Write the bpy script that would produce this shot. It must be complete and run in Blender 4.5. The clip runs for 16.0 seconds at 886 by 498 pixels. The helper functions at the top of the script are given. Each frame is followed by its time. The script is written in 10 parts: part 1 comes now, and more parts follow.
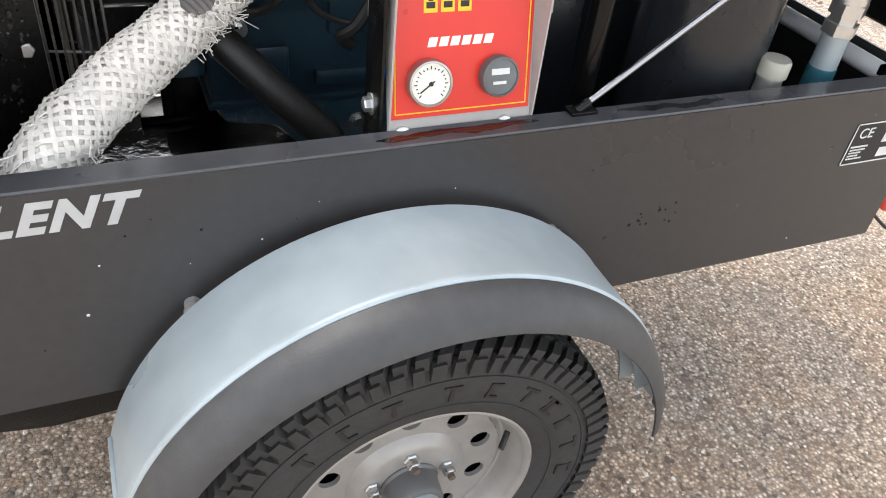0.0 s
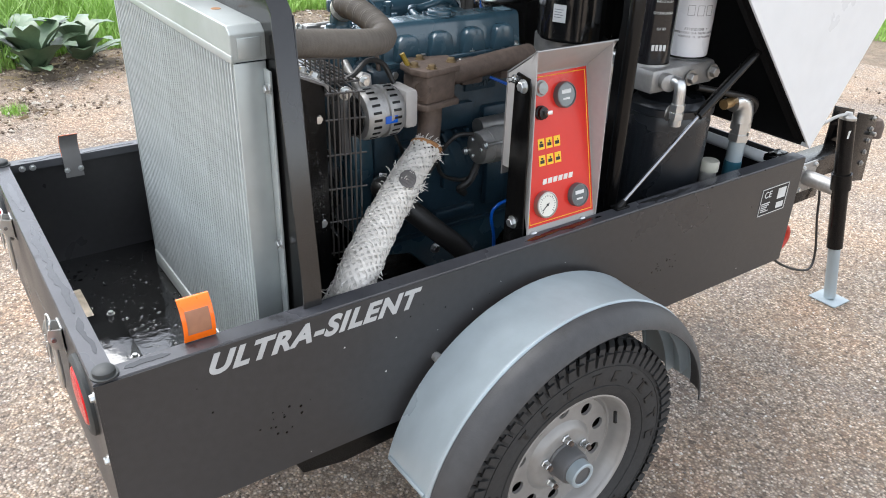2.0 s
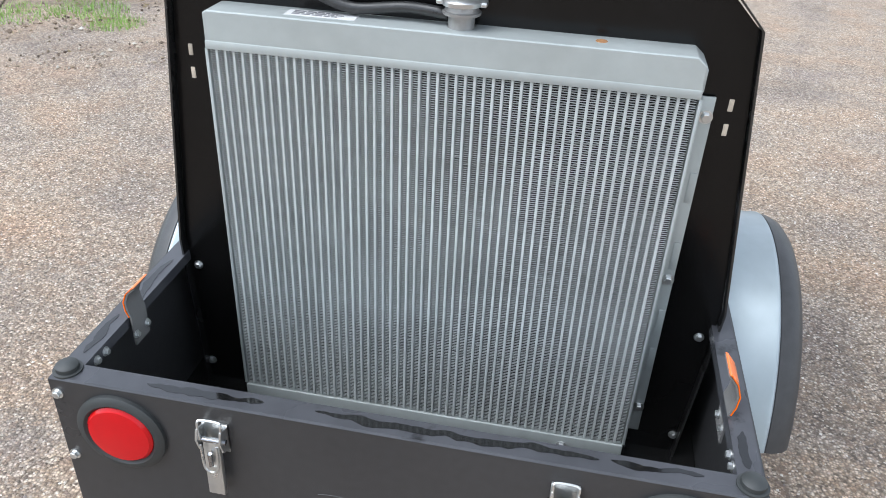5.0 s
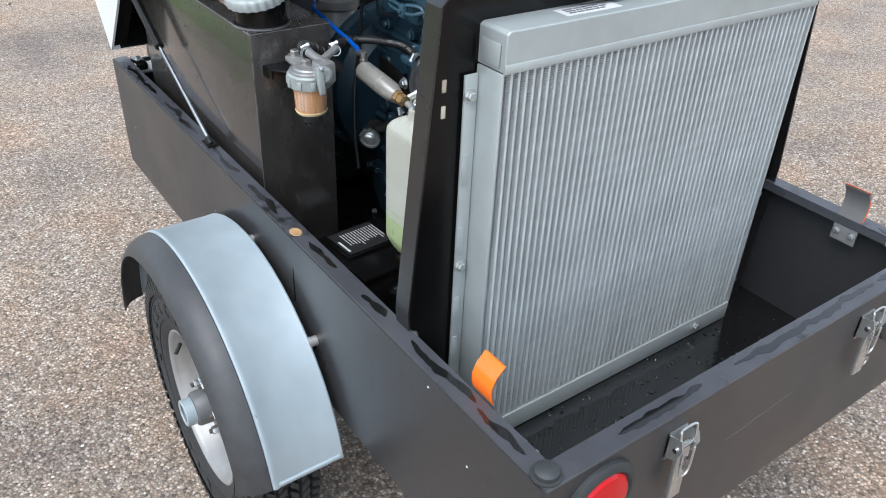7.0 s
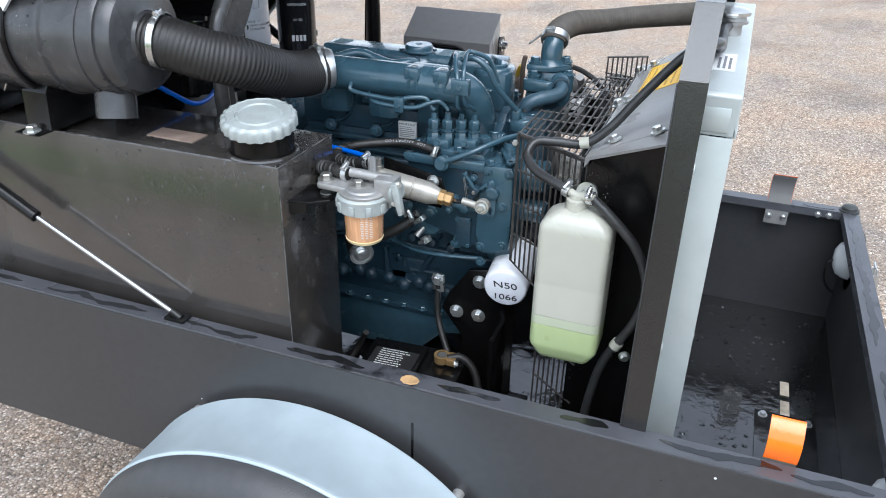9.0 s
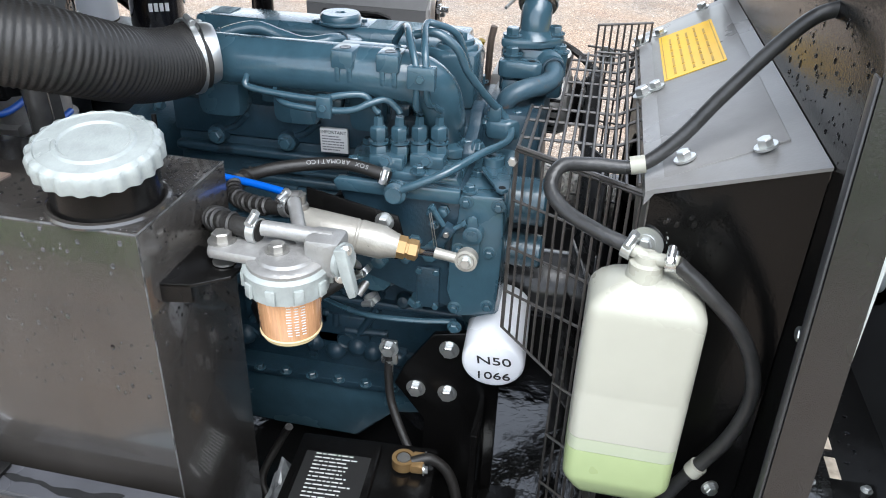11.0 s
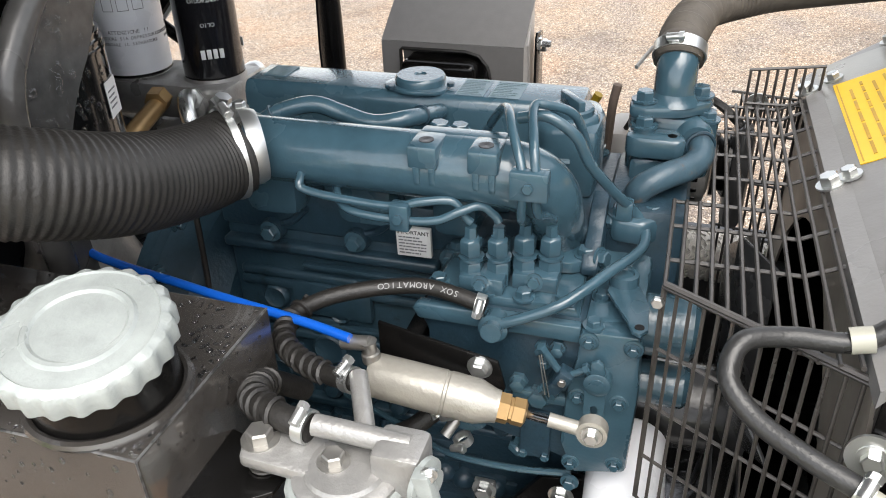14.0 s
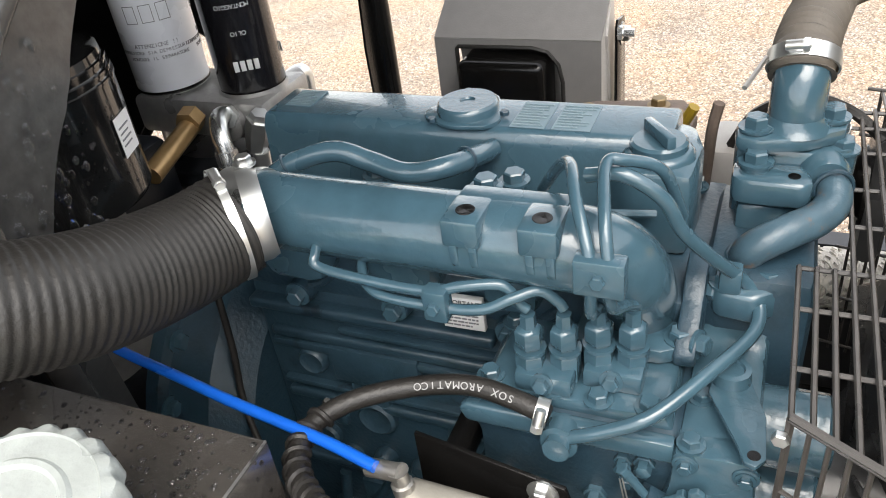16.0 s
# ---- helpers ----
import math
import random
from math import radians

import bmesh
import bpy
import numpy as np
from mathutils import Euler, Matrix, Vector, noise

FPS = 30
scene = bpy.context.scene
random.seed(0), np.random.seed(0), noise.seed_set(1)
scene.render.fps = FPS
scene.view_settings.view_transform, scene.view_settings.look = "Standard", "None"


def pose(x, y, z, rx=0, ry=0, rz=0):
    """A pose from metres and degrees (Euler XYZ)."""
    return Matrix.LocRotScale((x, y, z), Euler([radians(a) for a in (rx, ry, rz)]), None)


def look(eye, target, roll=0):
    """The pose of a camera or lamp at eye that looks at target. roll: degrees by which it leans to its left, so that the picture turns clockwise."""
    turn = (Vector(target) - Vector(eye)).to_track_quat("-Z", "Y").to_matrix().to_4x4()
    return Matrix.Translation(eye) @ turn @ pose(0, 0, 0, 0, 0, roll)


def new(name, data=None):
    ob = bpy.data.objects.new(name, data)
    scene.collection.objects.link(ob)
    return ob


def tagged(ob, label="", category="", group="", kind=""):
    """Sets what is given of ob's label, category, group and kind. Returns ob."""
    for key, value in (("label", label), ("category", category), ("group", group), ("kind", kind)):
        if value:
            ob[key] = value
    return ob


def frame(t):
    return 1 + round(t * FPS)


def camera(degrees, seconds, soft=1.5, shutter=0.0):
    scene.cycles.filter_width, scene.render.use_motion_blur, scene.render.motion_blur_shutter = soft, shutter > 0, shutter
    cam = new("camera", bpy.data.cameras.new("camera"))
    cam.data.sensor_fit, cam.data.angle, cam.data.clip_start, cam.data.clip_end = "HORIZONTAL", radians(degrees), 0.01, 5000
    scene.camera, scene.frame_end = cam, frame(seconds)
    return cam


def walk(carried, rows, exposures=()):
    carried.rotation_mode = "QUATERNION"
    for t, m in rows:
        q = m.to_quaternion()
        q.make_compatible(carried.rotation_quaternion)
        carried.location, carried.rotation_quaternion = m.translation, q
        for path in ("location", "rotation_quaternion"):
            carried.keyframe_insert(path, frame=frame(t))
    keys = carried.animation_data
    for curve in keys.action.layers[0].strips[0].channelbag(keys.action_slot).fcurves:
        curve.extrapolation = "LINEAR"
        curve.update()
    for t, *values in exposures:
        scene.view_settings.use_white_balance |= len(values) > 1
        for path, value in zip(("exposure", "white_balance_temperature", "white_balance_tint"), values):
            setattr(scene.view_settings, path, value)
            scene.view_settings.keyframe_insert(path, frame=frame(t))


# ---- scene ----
cam = camera(59.6, 16.0, soft=1.0)
PATH = [
    (0, (1.221, 0.572, 1.277), (-0.171, 1.278, 0.025), 7.7),
    (0.5, (1.47, 0.449, 1.402), (0.005, 1.188, 0.258), 5.5),
    (1, (1.625, 0.211, 1.475), (0.122, 1.038, 0.447), 3.6),
    (1.5, (1.663, -0.01, 1.531), (0.181, 0.926, 0.568), 2.6),
    (2, (1.52, -0.111, 1.525), (0.089, 0.917, 0.579), 1.9),
    (2.5, (1.396, -0.299, 1.528), (0.054, 0.847, 0.587), 1.8),
    (3, (1.28, -0.565, 1.562), (0.062, 0.72, 0.632), 2.4),
    (3.2, (1.213, -0.606, 1.576), (0.042, 0.717, 0.64), 1.6),
    (5.3, (-0.016, -0.734, 1.551), (-0.092, 0.963, 0.496), 3.3),
    (5.5, (-0.151, -0.731, 1.547), (-0.089, 0.956, 0.475), 3.5),
    (6, (-0.453, -0.67, 1.553), (-0.052, 0.946, 0.446), 3.8),
    (6.5, (-0.726, -0.528, 1.522), (-0.014, 0.975, 0.412), 3.3),
    (7, (-0.989, -0.423, 1.55), (0.02, 0.923, 0.468), 2.6),
    (7.5, (-1.145, -0.223, 1.534), (0.115, 0.938, 0.502), 2.0),
    (8, (-1.241, -0.013, 1.534), (0.211, 0.954, 0.556), 1.6),
    (8.5, (-1.39, 0.168, 1.549), (0.194, 0.95, 0.611), 1.3),
    (9, (-1.363, 0.326, 1.524), (0.299, 0.945, 0.598), 1.2),
    (9.5, (-1.261, 0.445, 1.507), (0.435, 0.936, 0.568), 1.3),
    (10, (-1.186, 0.544, 1.501), (0.53, 0.942, 0.554), 1.4),
    (10.2, (-1.141, 0.558, 1.49), (0.578, 0.926, 0.536), 1.6),
    (12.3, (-0.778, 0.573, 1.343), (0.922, 0.885, 0.336), 2.6),
    (12.5, (-0.767, 0.582, 1.371), (0.934, 0.907, 0.37), 2.5),
    (13, (-0.758, 0.601, 1.407), (0.925, 0.967, 0.39), 1.7),
    (13.5, (-0.754, 0.629, 1.418), (0.909, 1.062, 0.395), 0.3),
    (14, (-0.707, 0.645, 1.444), (0.92, 1.177, 0.409), -1.9),
    (14.5, (-0.591, 0.657, 1.459), (0.979, 1.319, 0.411), -5.2),
    (15, (-0.542, 0.683, 1.47), (0.976, 1.435, 0.407), -7.5),
    (15.5, (-0.532, 0.694, 1.476), (0.954, 1.483, 0.394), -8.9),
    (16, (-0.526, 0.667, 1.449), (0.957, 1.408, 0.331), -8.1),
]
# brightness of the picture, and the strength of sky and sun
EXPOSURES = [(0, 2.0, 6600, 10), (1, 1.85, 6500, 10), (2.5, 1.52, 6150, 9), (5.3, 1.17, 5900, 8), (6.5, 1.09, 5850, 8), (8, 1.17, 5800, 8),
             (10, 1.54, 5750, 8), (12.6, 1.76, 6700, 10), (13.6, 1.63, 6750, 10), (14.8, 1.77, 6650, 10), (16, 1.98, 6900, 10)]
SKY, SUN = 0.15, 1.45
walk(cam, [(t, look(eye, target, roll)) for t, eye, target, roll in PATH], EXPOSURES)

# ---- world and light: bright overcast sky ----
world = bpy.data.worlds.new("world")
scene.world = world
world.use_nodes = True
wn = world.node_tree
sky = wn.nodes.new("ShaderNodeTexSky")
sky.sky_type, sky.sun_disc = "NISHITA", False
sky.sun_elevation, sky.sun_rotation = radians(62), radians(246)
sky.air_density, sky.dust_density, sky.ozone_density = 1.0, 1.2, 1.0
hsv = wn.nodes.new("ShaderNodeHueSaturation")
hsv.inputs["Saturation"].default_value = 0.26
wn.links.new(sky.outputs[0], hsv.inputs["Color"])
wn.links.new(hsv.outputs[0], wn.nodes["Background"].inputs[0])
wn.nodes["Background"].inputs[1].default_value = SKY
sun = new("sun", bpy.data.lights.new("sun", "SUN"))
sun.data.energy, sun.data.angle, sun.data.color = SUN, radians(55), (1.0, 0.97, 0.93)
sun.matrix_world = look((-2.15, -0.96, 4.4), (0, 0, 0))


# ---- materials ----
def lin(c):
    return tuple(((v / 255 + 0.055) / 1.055) ** 2.4 if v > 10 else v / 255 / 12.92 for v in c)


def material(name, color, rough=0.5, metal=0.0, spots=None, spot_amount=0.0, scale=40.0, vary=0.12, bump=0.0,
             bump_scale=None, coat=0.0, rough_vary=0.1, patch=4.0, streak=(1, 1, 1), alpha=1.0, transmission=0.0, each=0.0, spec=0.5, bump_dist=0.002):
    """Two scales of noise on colour and roughness; spots: a second colour where the coarse noise is high."""
    m = bpy.data.materials.new(name)
    m.use_nodes = True
    nt = m.node_tree
    n, link = nt.nodes, nt.links.new
    b = n["Principled BSDF"]
    tex = n.new("ShaderNodeTexCoord")
    mp = n.new("ShaderNodeMapping")
    mp.inputs["Scale"].default_value = streak
    link(tex.outputs["Object"], mp.inputs["Vector"])
    fine = n.new("ShaderNodeTexNoise")
    fine.inputs["Scale"].default_value, fine.inputs["Detail"].default_value = scale, 6
    coarse = n.new("ShaderNodeTexNoise")
    coarse.inputs["Scale"].default_value, coarse.inputs["Detail"].default_value = patch, 5
    link(mp.outputs[0], fine.inputs["Vector"])
    link(mp.outputs[0], coarse.inputs["Vector"])
    mix = n.new("ShaderNodeMath")
    mix.operation = "ADD"
    link(fine.outputs["Fac"], mix.inputs[0])
    link(coarse.outputs["Fac"], mix.inputs[1])
    rng = n.new("ShaderNodeMapRange")
    rng.inputs["From Min"].default_value, rng.inputs["From Max"].default_value = 0.6, 1.4
    rng.inputs["To Min"].default_value, rng.inputs["To Max"].default_value = 1 - vary, 1 + vary
    link(mix.outputs[0], rng.inputs["Value"])
    mul = n.new("ShaderNodeVectorMath")
    mul.operation = "SCALE"
    mul.inputs[0].default_value = color
    link(rng.outputs[0], mul.inputs["Scale"])
    out = mul.outputs[0]
    if each:
        info = n.new("ShaderNodeObjectInfo")
        er = n.new("ShaderNodeMapRange")
        er.inputs["To Min"].default_value, er.inputs["To Max"].default_value = 1 - each, 1 + each
        link(info.outputs["Random"], er.inputs["Value"])
        em = n.new("ShaderNodeVectorMath")
        em.operation = "SCALE"
        link(out, em.inputs[0])
        link(er.outputs[0], em.inputs["Scale"])
        out = em.outputs[0]
    if spots:
        sp = n.new("ShaderNodeTexNoise")
        sp.inputs["Scale"].default_value, sp.inputs["Detail"].default_value, sp.inputs["Roughness"].default_value = patch * 2.3, 8, 0.7
        link(mp.outputs[0], sp.inputs["Vector"])
        sr = n.new("ShaderNodeMapRange")
        lo = 0.72 - 0.35 * spot_amount
        sr.inputs["From Min"].default_value, sr.inputs["From Max"].default_value = lo, lo + 0.06
        link(sp.outputs["Fac"], sr.inputs["Value"])
        cm = n.new("ShaderNodeMixRGB")
        cm.inputs["Color2"].default_value = (*spots, 1)
        link(sr.outputs[0], cm.inputs["Fac"])
        link(out, cm.inputs["Color1"])
        out = cm.outputs[0]
    link(out, b.inputs["Base Color"])
    rr = n.new("ShaderNodeMapRange")
    rr.inputs["From Min"].default_value, rr.inputs["From Max"].default_value = 0.3, 0.7
    rr.inputs["To Min"].default_value, rr.inputs["To Max"].default_value = max(0.02, rough - rough_vary), min(1, rough + rough_vary)
    link(coarse.outputs["Fac"], rr.inputs["Value"])
    link(rr.outputs[0], b.inputs["Roughness"])
    b.inputs["Metallic"].default_value = metal
    b.inputs["Coat Weight"].default_value = coat
    b.inputs["Specular IOR Level"].default_value = spec
    b.inputs["Transmission Weight"].default_value = transmission
    if bump:
        bt = n.new("ShaderNodeTexNoise")
        bt.inputs["Scale"].default_value, bt.inputs["Detail"].default_value = bump_scale or scale * 3, 4
        link(mp.outputs[0], bt.inputs["Vector"])
        bp = n.new("ShaderNodeBump")
        bp.inputs["Strength"].default_value, bp.inputs["Distance"].default_value = bump, bump_dist
        link(bt.outputs["Fac"], bp.inputs["Height"])
        link(bp.outputs[0], b.inputs["Normal"])
    return m


PAINT = material("grey_black_paint", (0.0335, 0.0333, 0.0345), 0.34, spots=(0.05, 0.05, 0.052), spot_amount=0.04, scale=60, vary=0.2, bump=0.12, bump_scale=500, patch=3)
RIMPAINT = material("worn_rim_paint", (0.050, 0.051, 0.057), 0.28, spots=(0.009, 0.009, 0.010), spot_amount=0.40, scale=60, vary=0.3, bump=0.1, patch=9, streak=(0.3, 0.3, 1))
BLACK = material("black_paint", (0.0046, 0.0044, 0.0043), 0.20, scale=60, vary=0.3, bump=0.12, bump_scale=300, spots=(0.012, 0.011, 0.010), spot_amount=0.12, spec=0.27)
FOLDPAINT = material("glossy_black_fold_paint", (0.013, 0.0128, 0.0126), 0.24, scale=60, vary=0.35, bump=0.12, bump_scale=300, spots=(0.03, 0.028, 0.026), spot_amount=0.12, spec=0.8)
TANKPAINT = material("wet_black_tank_paint", (0.037, 0.0335, 0.0305), 0.22, scale=30, vary=0.4, bump=0.10, bump_scale=120, spots=(0.026, 0.024, 0.022), spot_amount=0.22, patch=3.0, spec=0.9, streak=(1, 1, 0.4), coat=0.5)
WETBLACK = material("wet_black_floor", (0.008, 0.008, 0.008), 0.10, scale=30, vary=0.4, bump=0.6, bump_scale=26, rough_vary=0.09, patch=7, bump_dist=0.004, spec=0.9, coat=0.5)
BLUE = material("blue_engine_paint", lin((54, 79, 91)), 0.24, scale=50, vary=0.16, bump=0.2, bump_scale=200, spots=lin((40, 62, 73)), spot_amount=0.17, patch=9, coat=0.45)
# darker copy of the blue: the deep shade low on the castings is in it
BLUESHADE = material("shaded_blue_casting_paint", lin((34, 55, 67)), 0.42, scale=70, vary=0.25, bump=0.35, bump_scale=220, spots=lin((17, 32, 42)), spot_amount=0.3, patch=11, coat=0.08)
SILVER = material("radiator_grey", (0.40, 0.43, 0.42), 0.38, 0.3, scale=30, vary=0.09, bump=0.06, bump_scale=120, patch=5)
FIN = material("radiator_fin", (0.41, 0.435, 0.43), 0.42, 0.15, scale=60, vary=0.3, patch=12)
CORESHADE = material("radiator_core_shade", (0.015, 0.0155, 0.016), 0.9, spec=0.1)
GALV = material("galvanised_steel", (0.355, 0.41, 0.435), 0.36, 0.25, scale=22, vary=0.12, bump=0.05, bump_scale=60, patch=5, rough_vary=0.14, streak=(1, 1, 0.35))
SKIRT = material("mudguard_skirt_grey", (0.040, 0.040, 0.041), 0.5, scale=50, vary=0.25, bump=0.2, bump_scale=300, spots=(0.07, 0.07, 0.07), spot_amount=0.1)
TYRE = material("tyre_rubber", (0.026, 0.026, 0.026), 0.72, scale=90, vary=0.35, bump=0.2, bump_scale=400, spots=(0.04, 0.038, 0.036), spot_amount=0.25, patch=7)
TYRETEXT = material("tyre_raised_letters", (0.011, 0.011, 0.011), 0.55)
RIM = material("silver_rim_paint", (0.31, 0.30, 0.285), 0.40, 0.3, scale=40, vary=0.12, spots=(0.2, 0.18, 0.16), spot_amount=0.14, patch=8)
ZINC = material("zinc_plated", (0.62, 0.63, 0.62), 0.30, 0.9, scale=70, vary=0.12)
STEEL = material("dull_steel", (0.38, 0.37, 0.35), 0.38, 0.85, scale=60, vary=0.2, spots=(0.2, 0.15, 0.1), spot_amount=0.1)
CHROME = material("bright_rod", (0.36, 0.37, 0.39), 0.16, 1.0, vary=0.04)
RUBBER = material("black_rubber_hose", (0.014, 0.0128, 0.0115), 0.52, scale=80, vary=0.3, bump=0.3, bump_scale=350, spots=(0.03, 0.026, 0.022), spot_amount=0.12)
GREYHOSE = material("grey_rubber_hose", (0.026, 0.026, 0.026), 0.36, scale=80, vary=0.35, bump=0.25, bump_scale=300, spots=(0.012, 0.012, 0.012), spot_amount=0.2, patch=30)
DUSTHOSE = material("dusty_brown_hose", (0.085, 0.074, 0.062), 0.68, scale=60, vary=0.3, bump=0.3, bump_scale=300, patch=8)
REDPANEL = material("red_panel", lin((205, 42, 30)), 0.33, scale=30, vary=0.05)
YELLOW = material("yellow_print", lin((238, 190, 30)), 0.4, vary=0.06)
PANELGREY = material("light_grey_powder_coat", (0.36, 0.345, 0.33), 0.45, scale=60, vary=0.08, bump=0.15, bump_scale=500)
HOUSEGREY = material("mid_grey_powder_coat", (0.17, 0.165, 0.16), 0.42, scale=60, vary=0.1, bump=0.15, bump_scale=500)
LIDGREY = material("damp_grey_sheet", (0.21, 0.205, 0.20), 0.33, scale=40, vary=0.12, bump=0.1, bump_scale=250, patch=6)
TUBE = material("radiator_tube", (0.50, 0.53, 0.525), 0.40, 0.15, scale=60, vary=0.2, patch=9, each=0.08)
# lifted well above the black paint: the wet sheen is in the base colour
POSTPAINT = material("wet_sheen_post_paint", (0.055, 0.053, 0.051), 0.24, scale=60, vary=0.4, bump=0.15, bump_scale=200, spots=(0.05, 0.048, 0.045), spot_amount=0.15, spec=0.6)
FOAM = material("black_foam", (0.006, 0.006, 0.006), 0.95, vary=0.3, bump=0.5, bump_scale=200, spec=0.1)
WHITE = material("white_paint", (0.72, 0.73, 0.73), 0.33, scale=20, vary=0.04, spots=(0.35, 0.33, 0.3), spot_amount=0.02)
WHITEPRINT = material("white_print", (0.6, 0.61, 0.6), 0.5, vary=0.1, spots=(0.25, 0.25, 0.25), spot_amount=0.1, patch=20)
LETTER = material("white_lettering", (0.43, 0.44, 0.44), 0.5, vary=0.1, spots=(0.2, 0.2, 0.2), spot_amount=0.08, patch=25)
ORANGE = material("orange_reflector", lin((245, 110, 10)), 0.28, vary=0.1, coat=0.4)
ORANGEWORN = material("worn_orange_reflector", lin((150, 105, 80)), 0.5, vary=0.3, patch=30)
REDLENS = material("red_lens", lin((190, 8, 18)), 0.2, vary=0.08, coat=0.1, spec=0.3)
GROMMET = material("black_grommet", (0.03, 0.033, 0.033), 0.6, vary=0.2)
RUST = material("rusty_cast_iron", (0.115, 0.085, 0.068), 0.7, 0.2, scale=70, vary=0.35, bump=0.5, bump_scale=250, spots=(0.2, 0.10, 0.05), spot_amount=0.2, patch=10)
RUSTED = material("orange_rust", (0.30, 0.15, 0.06), 0.8, scale=90, vary=0.4, bump=0.4)
BRASS = material("bronzed_brass", (0.35, 0.225, 0.10), 0.40, 0.6, scale=60, vary=0.22)
DULLBRASS = material("stained_brass", (0.20, 0.145, 0.075), 0.5, 0.5, scale=60, vary=0.3)
ALU = material("cast_aluminium", (0.31, 0.305, 0.295), 0.36, 0.5, scale=80, vary=0.2, bump=0.3, bump_scale=300, spots=(0.2, 0.195, 0.185), spot_amount=0.15, patch=14)
SILVERALU = material("bright_cast_aluminium", (0.38, 0.38, 0.37), 0.36, 0.4, scale=80, vary=0.15, bump=0.2, bump_scale=300)
PALEALU = material("pale_cast_aluminium", (0.33, 0.315, 0.28), 0.36, 0.35, scale=70, vary=0.14, bump=0.22, bump_scale=300, spots=(0.22, 0.205, 0.17), spot_amount=0.14, patch=14)
FIBRE = material("white_fibre_wrap", (0.72, 0.69, 0.64), 0.9, scale=60, vary=0.2, bump=0.4, bump_scale=400, spots=(0.42, 0.38, 0.33), spot_amount=0.2, patch=14)
FIBREDARK = material("scorched_pipe", (0.13, 0.12, 0.115), 0.7, scale=60, vary=0.4)
BOTTLE = material("milky_plastic", (0.362, 0.356, 0.300), 0.34, scale=20, vary=0.06, patch=6)
COOLANTFADE = material("faint_coolant_tint", (0.345, 0.370, 0.270), 0.34, vary=0.06, patch=6)
TANKEDGE = material("worn_tank_edge", (0.09, 0.09, 0.09), 0.4, scale=90, vary=0.5, patch=30, spots=(0.02, 0.02, 0.02), spot_amount=0.6)
COOLANT = material("coolant_through_plastic", (0.315, 0.375, 0.19), 0.34, vary=0.06, patch=6)
BLUEHOSE = material("blue_air_line", lin((8, 84, 182)), 0.3, vary=0.08)
CAPGREY = material("frosted_grey_cap", (0.30, 0.325, 0.315), 0.34, 0.1, scale=60, vary=0.2, bump=0.3, bump_scale=250, patch=14)
BOWL = material("amber_fuel_bowl", lin((196, 148, 108)), 0.22, scale=40, vary=0.25, streak=(12, 12, 1), patch=12, coat=0.4)
FILTERWHITE = material("white_filter", (0.80, 0.81, 0.84), 0.3, vary=0.05, coat=0.2)
FILTERBLACK = material("black_filter", (0.012, 0.012, 0.014), 0.22, vary=0.2, coat=0.3)
GLOSSBLACK = material("gloss_black_drum", (0.008, 0.008, 0.008), 0.13, vary=0.3, coat=0.5)
AIRCLEAN = material("wet_weathered_black_plastic", (0.040, 0.040, 0.041), 0.27, scale=40, vary=0.4, bump=0.15, spots=(0.075, 0.075, 0.074), spot_amount=0.26, patch=5, rough_vary=0.16)
GREYPLASTIC = material("grey_plastic", (0.10, 0.10, 0.10), 0.36, vary=0.1, patch=7)
DARKTANK = material("dark_blue_black_paint", (0.012, 0.014, 0.017), 0.3, vary=0.2, bump=0.1)
PAPER = material("label_paper", (0.62, 0.62, 0.61), 0.5, vary=0.06, patch=15)
INK = material("black_ink", (0.012, 0.012, 0.012), 0.6)
GREYINK = material("grey_ink", (0.16, 0.16, 0.17), 0.6)
# sky mirrored along the tops of black wires is put into this grey-brown
WIRE = material("sky_lit_black_wire", (0.055, 0.050, 0.046), 0.34, scale=60, vary=0.35, spots=(0.09, 0.07, 0.055), spot_amount=0.2, patch=20)
# grey shroud front; the tan of the ground mirrored in it is painted on
TINTEDSHEET = material("ground_tinted_grey_sheet", (0.24, 0.215, 0.185), 0.45, scale=40, vary=0.25, spots=(0.12, 0.09, 0.065), spot_amount=0.12, patch=12)
COPPER = material("dull_copper_plate", (0.36, 0.27, 0.22), 0.45, 0.5, vary=0.25, patch=18)
CHIP = material("bare_rusted_chip", (0.33, 0.20, 0.09), 0.8, vary=0.4, patch=40)
GAUGEFACE = material("gauge_face", (0.70, 0.69, 0.62), 0.4, vary=0.05)
GAUGEDARK = material("dark_gauge_glass", (0.10, 0.12, 0.13), 0.12, vary=0.3, coat=0.6)
HOOK = material("red_safety_hook", lin((190, 60, 45)), 0.45, vary=0.2)
LEAF = material("broad_leaf", (0.115, 0.175, 0.10), 0.42, scale=30, vary=0.3, each=0.15)
GRASSMAT = material("grass_blade", (0.27, 0.44, 0.095), 0.5, scale=1.5, vary=0.4, patch=0.8)
DRYGRASS = material("dry_grass", (0.33, 0.26, 0.15), 0.8, scale=2, vary=0.3)


def droplet_material():
    m = bpy.data.materials.new("water_drop")
    m.use_nodes = True
    b = m.node_tree.nodes["Principled BSDF"]
    b.inputs["Base Color"].default_value = (0.9, 0.92, 0.95, 1)
    b.inputs["Roughness"].default_value = 0.03
    b.inputs["IOR"].default_value = 1.33
    b.inputs["Transmission Weight"].default_value = 1.0
    return m


WATER = droplet_material()


